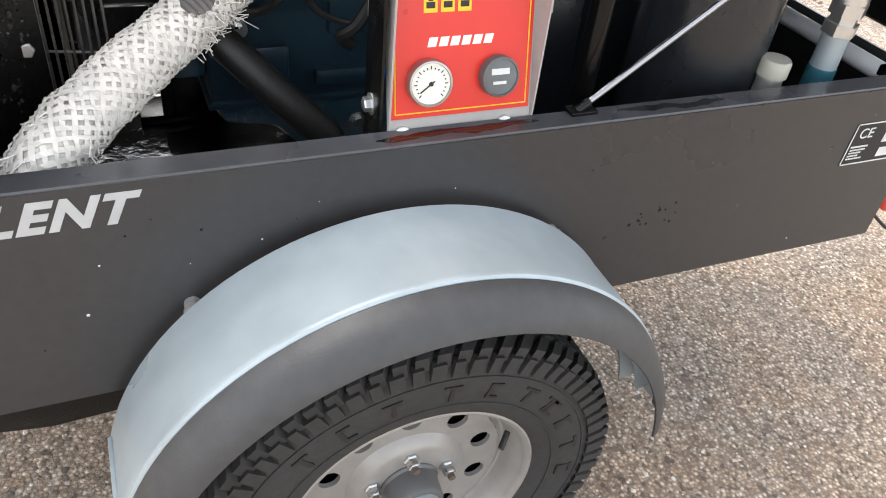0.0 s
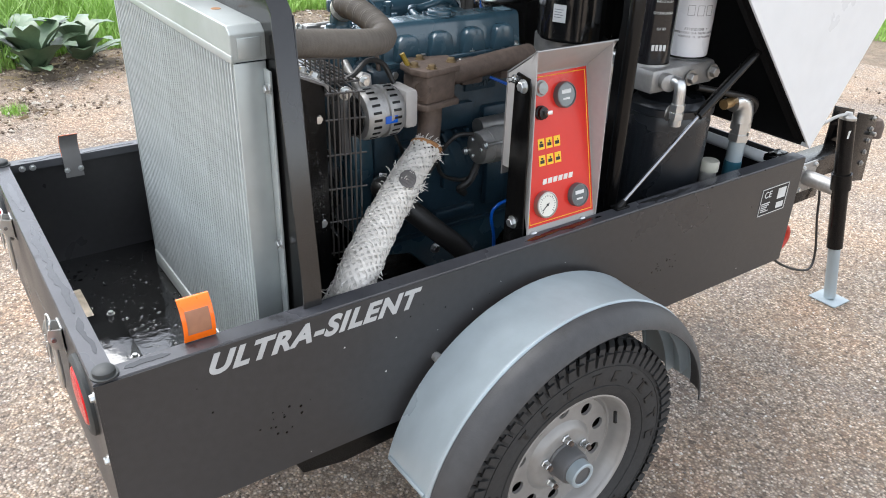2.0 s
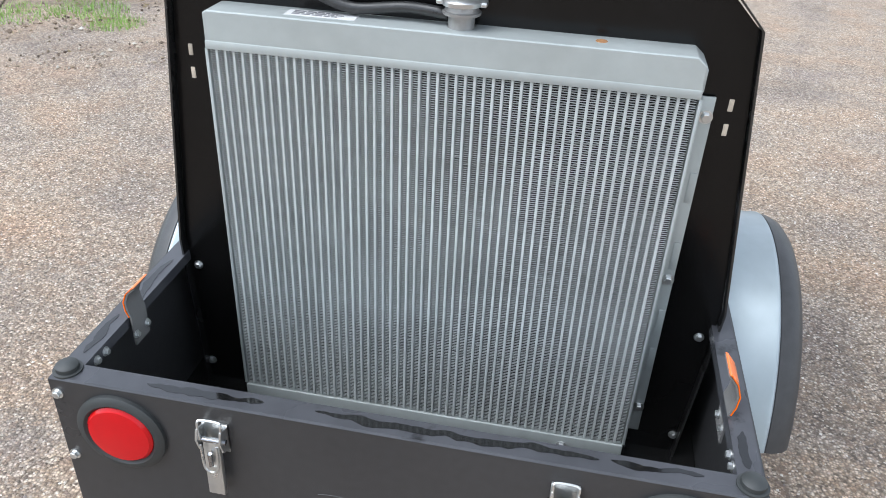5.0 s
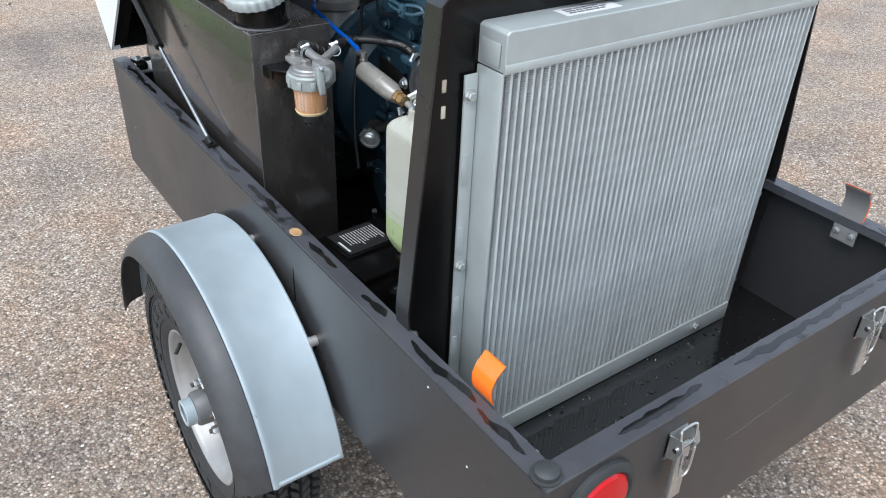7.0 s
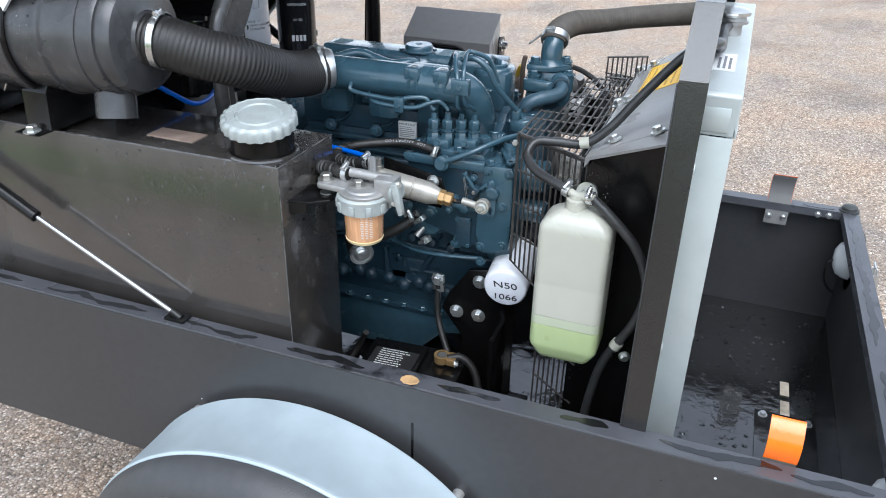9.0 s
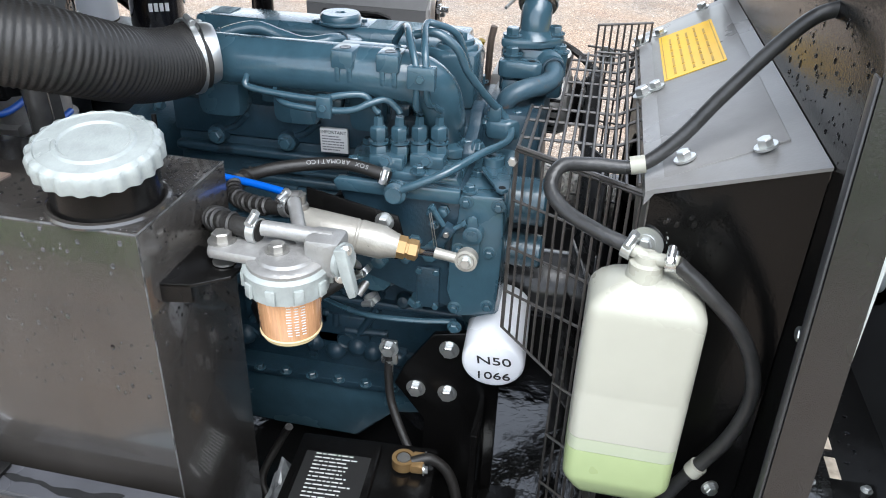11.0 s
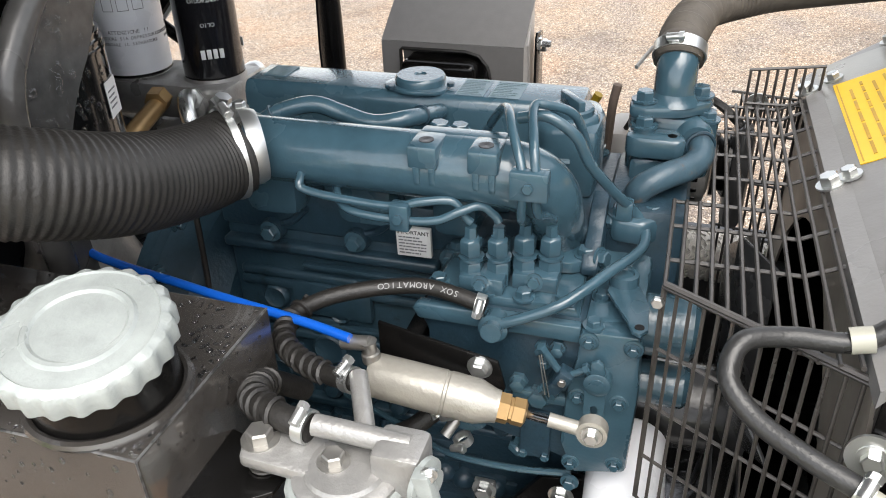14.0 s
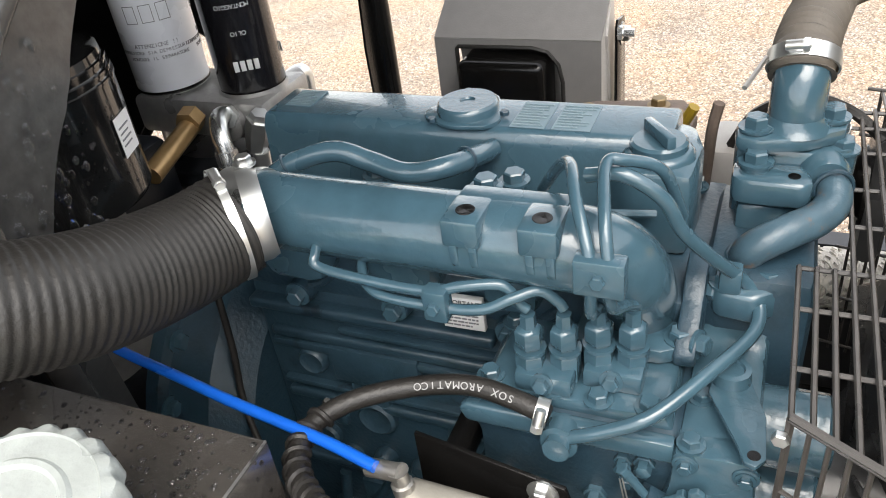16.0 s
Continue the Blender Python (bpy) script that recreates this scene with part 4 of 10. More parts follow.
def cell_ring(bm, s, x, cy, cz, r0, r1, a0, a1, hole, hr):
    """A sector of a disc with a round hole in it."""
    edge = []
    for k in range(5):
        edge.append((r1, a0 + (a1 - a0) * k / 4))
    for k in range(1, 5):
        edge.append((r1 + (r0 - r1) * k / 4, a1))
    for k in range(1, 5):
        edge.append((r0, a1 + (a0 - a1) * k / 4))
    for k in range(1, 4):
        edge.append((r0 + (r1 - r0) * k / 4, a0))
    am = (a0 + a1) / 2
    hy, hz = hole * math.cos(am), hole * math.sin(am)
    outer, inner, deep = [], [], []
    for r, a in edge:
        y, z = r * math.cos(a), r * math.sin(a)
        d = Vector((y - hy, z - hz))
        d.normalize()
        outer.append(bm.verts.new((x, cy + y, cz + z)))
        inner.append(bm.verts.new((x, cy + hy + d.x * hr, cz + hz + d.y * hr)))
        deep.append(bm.verts.new((x - s * 0.007, cy + hy + d.x * hr * 0.96, cz + hz + d.y * hr * 0.96)))
    n = len(edge)
    for i in range(n):
        j = (i + 1) % n
        bm.faces.new((outer[i], outer[j], inner[j], inner[i]))
        bm.faces.new((inner[i], inner[j], deep[j], deep[i]))


def wheel(s):
    t = thing("wheel", (s * 0.606, WY, WZ - 0.305), "road wheel with a black treaded tyre and silver steel rim", "wheel", "wheels of the trailer")
    ax = (s, 0, 0)
    c = (s * 0.606, WY, WZ)
    bm = B()
    prof = [(-0.060, 0.170), (-0.068, 0.19), (-0.074, 0.235), (-0.072, 0.268), (-0.066, 0.286), (-0.056, 0.2925), (0, 0.2945), (0.056, 0.2925), (0.066, 0.286), (0.073, 0.268), (0.076, 0.235), (0.071, 0.194), (0.062, 0.177), (0.055, 0.170)]
    lathe(bm, c, ax, prof, 96, cap=False)
    tyre = part("tyre", bm, TYRE, t, "black rubber tyre")
    verts, faces = [], []

    def block(a, x, da, dx, r0, r1, skew):
        i = len(verts)
        for r in (r0, r1):
            k = 1.0 if r == r0 else 0.86
            for sa, sx in ((-1, -1), (1, -1), (1, 1), (-1, 1)):
                an = a + sa * da * k / 2 + skew * sx
                xx = x + sx * dx * k / 2
                rr = r - (0.006 if abs(xx) > 0.06 else 0)
                verts.append((c[0] + s * xx - BASE[t.name].x, rr * math.cos(an), c[2] - BASE[t.name].z + rr * math.sin(an)))
        faces.extend([(i + 4, i + 5, i + 6, i + 7), (i, i + 1, i + 5, i + 4), (i + 1, i + 2, i + 6, i + 5), (i + 2, i + 3, i + 7, i + 6), (i + 3, i, i + 4, i + 7)])

    n = 68
    for k in range(n):
        a = 2 * math.pi * k / n
        for j, x in enumerate((-0.062, -0.037, -0.0125, 0.0125, 0.037, 0.062)):
            off = (0.5 if j % 2 else 0) * 2 * math.pi / n
            block(a + off, x, 0.064, 0.0185 if 0 < j < 5 else 0.023, 0.287, 0.308, 0.026 if j % 2 else -0.026)
        block(a, 0.0720, 0.074 if k % 2 else 0.055, 0.013, 0.270, 0.2955, 0)
        block(a, -0.0720, 0.07, 0.013, 0.270, 0.2955, 0)
    mesh = bpy.data.meshes.new("tread")
    mesh.from_pydata(verts, [], faces)
    mesh.materials.append(TYRE)
    tread = new("tread", mesh)
    tread.parent = tyre
    tagged(tread, "zigzag rows of tread blocks", kind="stuff")
    # moulded marks of the sidewall as plain blocks
    for start, cnt in ((62, 4), (118, 3), (20, 4), (200, 5), (290, 4)):
        for i in range(cnt):
            ang = radians(start - 15 * (i - (cnt - 1) / 2))
            rad = Vector((0, math.cos(ang), math.sin(ang)))
            m = face_pose(Vector(c) + Vector((s * 0.0752, 0, 0)) + rad * 0.232, Vector((0, math.sin(ang), -math.cos(ang))) * s, rad)
            bm = B()
            w = (0.012, 0.009, 0.013, 0.010, 0.012)[i]
            for q in ((-w, w, 0.009, 0.013), (-w, w, -0.013, -0.009), (-w, -w + 0.006, -0.009, 0.009)) if i % 2 else ((-0.003, 0.003, -0.013, 0.009), (-w, w, 0.009, 0.013)):
                box(bm, *q, 0, 0.0016, m=m)
            part("moulded_mark", bm, TYRETEXT, tyre)
    bm = B()
    lathe(bm, c, ax, [(0.0735, 0.2545), (0.0760, 0.255), (0.0758, 0.257), (0.073, 0.2575)], 80, cap=False)
    lathe(bm, c, ax, [(0.0715, 0.2055), (0.0745, 0.206), (0.0747, 0.2085), (0.0725, 0.209)], 80, cap=False)
    part("sidewall_rib", bm, TYRE, tyre)
    # rim
    bm = B()
    lathe(bm, c, ax, [(-0.06, 0.166), (0.053, 0.171), (0.061, 0.178), (0.064, 0.180), (0.065, 0.177), (0.062, 0.172), (0.056, 0.1695), (0.050, 0.168), (0.046, 0.164), (0.028, 0.161), (0.018, 0.157), (0.0165, 0.153), (0.019, 0.148), (0.021, 0.146)], 64, cap=False)
    for k in range(10):
        cell_ring(bm, s, c[0] + s * 0.021, WY, WZ, 0.090, 0.146, 2 * math.pi * k / 10, 2 * math.pi * (k + 1) / 10, 0.119, 0.0160)
    lathe(bm, c, ax, [(0.021, 0.090), (0.025, 0.086), (0.034, 0.078), (0.036, 0.071), (0.0355, 0.038)], 64, cap=False)
    bmesh.ops.recalc_face_normals(bm, faces=bm.faces)
    rim = part("rim", bm, RIM, t, "silver painted steel rim with ten round holes")
    bm = B()
    lathe(bm, c, ax, [(0.004, 0.15), (0.005, 0.15), (0.006, 0.001)], 32)
    part("brake_drum", bm, BLACK, t)
    bm = B()
    lathe(bm, c, ax, [(0.02, 0.045), (0.038, 0.044), (0.041, 0.0405), (0.072, 0.0385), (0.076, 0.036), (0.078, 0.030), (0.096, 0.0295), (0.0985, 0.028), (0.098, 0.022), (0.094, 0.021), (0.094, 0)], 32)
    part("hub_cap", bm, GREYPLASTIC, t, "grey grease cap on the hub")
    bm = B()
    lathe(bm, c, ax, [(0.078, 0.0305), (0.098, 0.0305), (0.100, 0.028), (0.0995, 0.023), (0.0975, 0.0215)], 32, cap=False)
    part("cap_ring", bm, GALV, t)
    for k in range(5):
        a = radians(72 * k + 20)
        p = Vector(c) + Vector((s * 0.0355, 0.0585 * math.cos(a), 0.0585 * math.sin(a)))
        bm = B()
        lathe(bm, p, ax, [(-0.002, 0.0115), (0.004, 0.0115), (0.006, 0.0095), (0.016, 0.0095), (0.018, 0.008)], 6)
        part("lug_nut", bm, ZINC, t)
        bm = B()
        rod(bm, p + Vector((s * 0.017, 0, 0)), p + Vector((s * 0.024, 0, 0)), 0.0055, 10)
        part("lug_stud", bm, RUST, t)
    a = radians(28)
    bm = B()
    q = Vector(c) + Vector((s * 0.045, 0.158 * math.cos(a), 0.158 * math.sin(a)))
    rod(bm, q, q + Vector((s * 0.018, -0.02 * math.cos(a), -0.02 * math.sin(a))), 0.0045, 10)
    part("valve_stem", bm, RUBBER, t)


wheel(1)
wheel(-1)


def mudguard(s):
    cy, cz, R = 0.868, 0.333, 0.388
    t = thing("mudguard", (s * 0.6, cy, 0.39), "galvanised round mudguard with a dark grey rolled skirt", "mudguard", "mudguards over the wheels")
    a0, a1, n = radians(9), radians(167), 48
    xi, xo = 0.516, 0.660
    prof = [(xi, R - 0.012), (xi, R - 0.001), (xi + 0.003, R + 0.001), (xi + 0.012, R), (xo - 0.012, R), (xo - 0.009, R + 0.0018), (xo - 0.003, R + 0.0015), (xo, R - 0.002), (xo, R - 0.005), (xo - 0.003, R - 0.004), (xi + 0.004, R - 0.004), (xi + 0.003, R - 0.012)]

    def sweep_arc(bm, prof, b0, b1):
        rows = []
        for i in range(n + 1):
            a = b0 + (b1 - b0) * i / n
            rows.append([bm.verts.new((s * x, cy + r * math.cos(a), cz + r * math.sin(a))) for x, r in prof])
        m = len(prof)
        for p, q in zip(rows, rows[1:]):
            for k in range(m):
                j = (k + 1) % m
                bm.faces.new((p[k], p[j], q[j], q[k]))
        bm.faces.new(rows[0])
        bm.faces.new(rows[-1][::-1])
        bmesh.ops.recalc_face_normals(bm, faces=bm.faces)

    bm = B()
    sweep_arc(bm, prof, a0, a1)
    top = part("mudguard_top", bm, GALV, t, "pale blue-grey galvanised sheet")
    bm = B()
    sk = [(xo - 0.001, R - 0.0045), (xo + 0.002, R - 0.001), (xo + 0.016, R - 0.003), (xo + 0.036, R - 0.012), (xo + 0.050, R - 0.028), (xo + 0.054, R - 0.038), (xo + 0.051, R - 0.039), (xo + 0.046, R - 0.029), (xo + 0.033, R - 0.015), (xo + 0.014, R - 0.0065)]
    sweep_arc(bm, sk, a0 - radians(1), a1)
    part("mudguard_skirt", bm, SKIRT, t, "dark grey rolled edge skirt")
    # end beads and stiffeners
    for a in (a0 + 0.02, a1 - 0.02):
        bm = B()
        y, z = cy + (R + 0.001) * math.cos(a), cz + (R + 0.001) * math.sin(a)
        rod(bm, (s * (xi + 0.008), y, z), (s * (xo - 0.012), y, z), 0.004, 10)
        part("end_bead", bm, GALV, t)
    for dx, da in ((0.09, 0.02), (0.135, 0.10)):
        bm = B()
        rows = []
        for i in range(9):
            a = a0 + da + 0.5 * i / 8
            rows.append((cy + (R - 0.006) * math.cos(a), cz + (R - 0.006) * math.sin(a), cy + (R - 0.034) * math.cos(a), cz + (R - 0.034) * math.sin(a)))
        poly = [(r[0], r[1]) for r in rows] + [(r[2], r[3]) for r in rows[::-1]]
        prism(bm, poly, "x", s * (xi + dx), s * (xi + dx + 0.004))
        part("stiffener", bm, GALV, t)
    # spacer bolts to the trailer side
    for y, z in ((0.612, 0.613), (0.880, 0.694), (1.10, 0.63)):
        bm = B()
        lathe(bm, (s * 0.4985, y, z), (s, 0, 0), [(0, 0.010), (0.014, 0.010), (0.0145, 0.012), (0.020, 0.012)], 14)
        part("spacer", bm, ALU, t, "pale round spacer")


mudguard(1)
mudguard(-1)

# ---- drawbar, jack, hood ----
def drawbar():
    t = thing("drawbar", (0, 2.4, 0.40), "black steel drawbar with an adjustable coupler", "drawbar")
    bm = B()
    box(bm, -0.045, 0.045, LEN - 0.1, 3.0, 0.355, 0.445, 0.005)
    part("beam", bm, BLACK, t)
    bm = B()
    box(bm, 0.0455, 0.058, 2.60, 2.78, 0.28, 0.445, 0.003)
    part("jack_bracket_plate", bm, BLACK, t)
    bm = B()
    box(bm, 0.0585, 0.068, 2.60, 2.71, 0.335, 0.455, 0.003)
    part("swivel_plate", bm, ALU, t, "pale zinc swivel plate")
    for y, z in ((2.615, 0.35), (2.695, 0.35), (2.615, 0.44), (2.695, 0.44)):
        bolt(t, (0.068, y, z), (1, 0, 0), 0.008)
    for sx in (-1, 1):
        bm = B()
        prism(bm, [(2.94, 0.30), (3.14, 0.27), (3.11, 0.56), (2.95, 0.60)], "x", sx * 0.0455, sx * 0.0535, 0.002)
        part("coupler_plate", bm, BLACK, t)
    for z in (0.38, 0.43, 0.48, 0.53, 0.575):
        bolt(t, (0.0535, 3.08, z - 0.02), (1, 0, 0), 0.008, STEEL)
    bm = B()
    box(bm, -0.028, 0.028, 3.0, 3.18, 0.44, 0.51, 0.01)
    lathe(bm, (0, 3.21, 0.44), (0, 0, 1), [(0, 0.042), (0.05, 0.042), (0.075, 0.030), (0.085, 0.0)], 20)
    part("coupler_head", bm, RUST, t, "rusty ball coupler head")
    bm = B()
    rod(bm, (-0.06, 3.09, 0.49), (0.075, 3.09, 0.49), 0.009, 10)
    part("coupler_pin", bm, STEEL, t)


drawbar()


def jack():
    x, y = 0.285, 2.655
    zg = ground_z(y)
    t = thing("trailer_jack", (x, y, zg), "black swivel jack with a galvanised inner leg and square foot", "jack")
    top = Vector((0.185, 2.60, 0.675))
    low = Vector((x, y, zg + 0.012))
    mid = top.lerp(low, 0.70)
    bm = B()
    sweep(bm, [top, top.lerp(low, 0.3), mid], 0.029, 20)
    part("outer_tube", bm, BLACK, t)
    bm = B()
    rod(bm, mid, low, 0.022, 20)
    part("inner_leg", bm, GALV, t, "galvanised inner leg")
    bm = B()
    box(bm, x - 0.055, x + 0.055, y - 0.055, y + 0.055, 0.0, 0.006, 0.002)
    for v in bm.verts:
        v.co.z += ground_z(v.co.y) + 0.002
    box(bm, x - 0.018, x + 0.018, y - 0.004, y + 0.004, zg + 0.005, zg + 0.03)
    part("foot_plate", bm, GALV, t, "square galvanised foot")
    bm = B()
    rod(bm, (0.068, 2.65, 0.395), (0.225, 2.625, 0.405), 0.030, 18)
    part("swivel_hub", bm, ALU, t)
    bm = B()
    d = (low - top).normalized()
    p = top.lerp(low, 0.33)
    lathe(bm, p - d * 0.03, d, [(0, 0.031), (0, 0.036), (0.06, 0.036), (0.06, 0.031)], 20, cap=False)
    part("collar", bm, BLACK, t)
    bm = B()
    lathe(bm, top, (0, 0.05, 1), [(-0.002, 0.030), (0.006, 0.030), (0.012, 0.016), (0.022, 0.012), (0.024, 0)], 18)
    part("top_cap", bm, STEEL, t)
    bm = B()
    sweep(bm, spline([top + Vector((0, 0, 0.016)), top + Vector((-0.01, -0.06, 0.012)), top + Vector((-0.03, -0.15, -0.02)), top + Vector((-0.035, -0.19, -0.035)), top + Vector((-0.03, -0.2, -0.06))], 6), 0.006, 8)
    part("crank_handle", bm, STEEL, t)
    bm = B()
    m = face_pose(top + Vector((0.0275, -0.009, -0.05)), (0, 1, 0), (0, 0, 1))
    box(bm, -0.012, 0.012, -0.014, 0.014, 0, 0.003, m=m)
    part("sticker", bm, PAPER, t, "small white sticker")


jack()


def safety_chain():
    t = thing("safety_chain", (0.1, 2.46, 0.16), "steel safety chain with a red snap hook hanging at the drawbar", "chain")
    pts = spline([(0.0, 2.44, 0.455), (0.06, 2.45, 0.458), (0.095, 2.46, 0.43), (0.11, 2.475, 0.36), (0.12, 2.485, 0.28), (0.12, 2.47, 0.245), (0.115, 2.455, 0.29), (0.105, 2.445, 0.37), (0.09, 2.43, 0.44), (0.05, 2.42, 0.458), (0.0, 2.41, 0.456)], 14)
    line = resample(pts, 0.022)
    for i, p in enumerate(line[:-1]):
        d = (line[i + 1] - p).normalized()
        side = d.cross(Vector((0, 0, 1))).normalized()
        if i % 2:
            side = d.cross(side).normalized()
        path = [p + d * (0.016 * math.cos(a)) + side * (0.0095 * math.sin(a)) for a in [2 * math.pi * k / 10 for k in range(11)]]
        bm = B()
        sweep(bm, path, 0.0032, 6, cap=False)
        part("link", bm, ZINC, t)
    bm = B()
    sweep(bm, spline([(0.122, 2.475, 0.255), (0.125, 2.505, 0.235), (0.125, 2.515, 0.195), (0.125, 2.49, 0.165), (0.125, 2.455, 0.165), (0.125, 2.44, 0.19), (0.125, 2.45, 0.215)], 6), 0.011, 10)
    part("snap_hook", bm, HOOK, t, "red painted hook")
    bm = B()
    sweep(bm, spline([(0.122, 2.47, 0.25), (0.13, 2.455, 0.23), (0.13, 2.45, 0.20)], 6), 0.008, 8)
    part("hook_gate", bm, HOOK, t)


safety_chain()

bm = B()
sweep(bm, spline([(0.03, 1.84, 0.35), (0.08, 2.1, 0.30), (0.10, 2.35, 0.20), (0.11, 2.55, 0.06), (0.11, 2.72, -0.02), (0.10, 2.82, -0.04), (0.09, 2.84, 0.03), (0.08, 2.80, 0.18), (0.07, 2.78, 0.30), (0.05, 2.77, 0.352)], 10), 0.005, 8)
single("trailer_wiring_cable", bm, RUBBER, "thin black wiring cable drooping below the drawbar", "cable")


def hood():
    """The canopy, tipped open about its hinge at the front of the box."""
    hy, hz, ang = 1.815, 0.815, radians(46)
    t = thing("canopy_hood", (0, hy, hz), "white steel canopy tipped open, black foam inside", "canopy")

    def place(u, v):
        # u: back along the closed rim, v: up when closed
        return (hy - u * math.cos(ang) + v * math.sin(ang), hz + u * math.sin(ang) + v * math.cos(ang))

    shape = [(0, 0), (1.79, 0), (1.76, 0.50), (1.66, 0.58), (0.22, 0.58), (0.13, 0.54)]
    inner = [(0.012, 0.006), (1.778, 0.006), (1.748, 0.494), (1.655, 0.568), (0.225, 0.568), (0.14, 0.53)]
    for s in (1, -1):
        bm = B()
        prism(bm, [place(*p) for p in shape], "x", s * 0.489, s * 0.495)
        part("side_skin", bm, WHITE, t, "white painted side skin")
        bm = B()
        prism(bm, [place(*p) for p in inner], "x", s * 0.470, s * 0.4885)
        part("foam_lining", bm, FOAM, t, "black sound foam")
        bm = B()
        for p, q in ((shape[0], shape[1]),):
            a, c = place(*p), place(*q)
            prism(bm, [a, c, (c[0] + 0.018, c[1] + 0.018), (a[0] + 0.018, a[1] + 0.018)], "x", s * 0.455, s * 0.4695)
        part("edge_fold", bm, FOAM, t)
    loop = shape[1:] + [shape[0]]
    for p, q in zip(loop, loop[1:]):
        bm = B()
        a, c = place(*p), place(*q)
        n = Vector((c[1] - a[1], -(c[0] - a[0]))).normalized() * 0.005
        prism(bm, [a, c, (c[0] + n.x, c[1] + n.y), (a[0] + n.x, a[1] + n.y)], "x", -0.4885, 0.4885)
        part("skin_panel", bm, WHITE, t)
        bm = B()
        n2, n3 = n * 1.2, n * 4
        prism(bm, [(a[0] + n2.x, a[1] + n2.y), (c[0] + n2.x, c[1] + n2.y), (c[0] + n3.x, c[1] + n3.y), (a[0] + n3.x, a[1] + n3.y)], "x", -0.47, 0.47)
        part("foam_lining", bm, FOAM, t)
    for s in (1, -1):
        bm = B()
        box(bm, s * 0.43, s * 0.458, hy - 0.10, hy - 0.03, hz - 0.034, hz - 0.016, 0.002)
        part("hinge_bracket", bm, BLACK, t)
        bolt(t, (s * 0.444, hy - 0.06, hz - 0.016), (0, 0, 1), 0.007)
    bm = B()
    rod(bm, (-0.46, hy - 0.08, hz - 0.035), (0.46, hy - 0.08, hz - 0.035), 0.016, 14)
    part("hinge_tube", bm, WHITE, t, "white hinge tube across the front")


hood()


def strut(s, lo, joint, top):
    t = thing("gas_strut", lo, "black gas strut with a shiny rod holding the canopy", "gas strut", "gas struts of the canopy")
    lo, joint, top = Vector(lo), Vector(joint), Vector(top)
    d = (top - lo).normalized()
    bm = B()
    rod(bm, lo, joint, 0.0045, 12)
    part("rod", bm, CHROME, t, "shiny steel rod")
    bm = B()
    lathe(bm, joint - d * 0.012, d, [(0, 0.0075), (0.002, 0.0108), (0.02, 0.0108), ((top - joint).length, 0.0108)], 16)
    part("cylinder", bm, BLACK, t)
    bm = B()
    lathe(bm, lo - d * 0.008, d, [(0, 0.007), (0.02, 0.0075), (0.022, 0.005)], 10)
    box(bm, lo.x - 0.012, lo.x + 0.012, lo.y - 0.02, lo.y + 0.02, ZR, ZR + 0.005, 0.001)
    rod(bm, (lo.x, lo.y, ZR), lo, 0.006, 8)
    part("ball_socket", bm, BLACK, t)


strut(1, (0.468, 1.128, ZR + 0.006), (0.459, 1.368, 0.976), (0.462, 1.60, 1.13))
strut(-1, (-0.477, 1.137, ZR + 0.006), (-0.475, 1.421, 0.943), (-0.466, 1.70, 1.095))


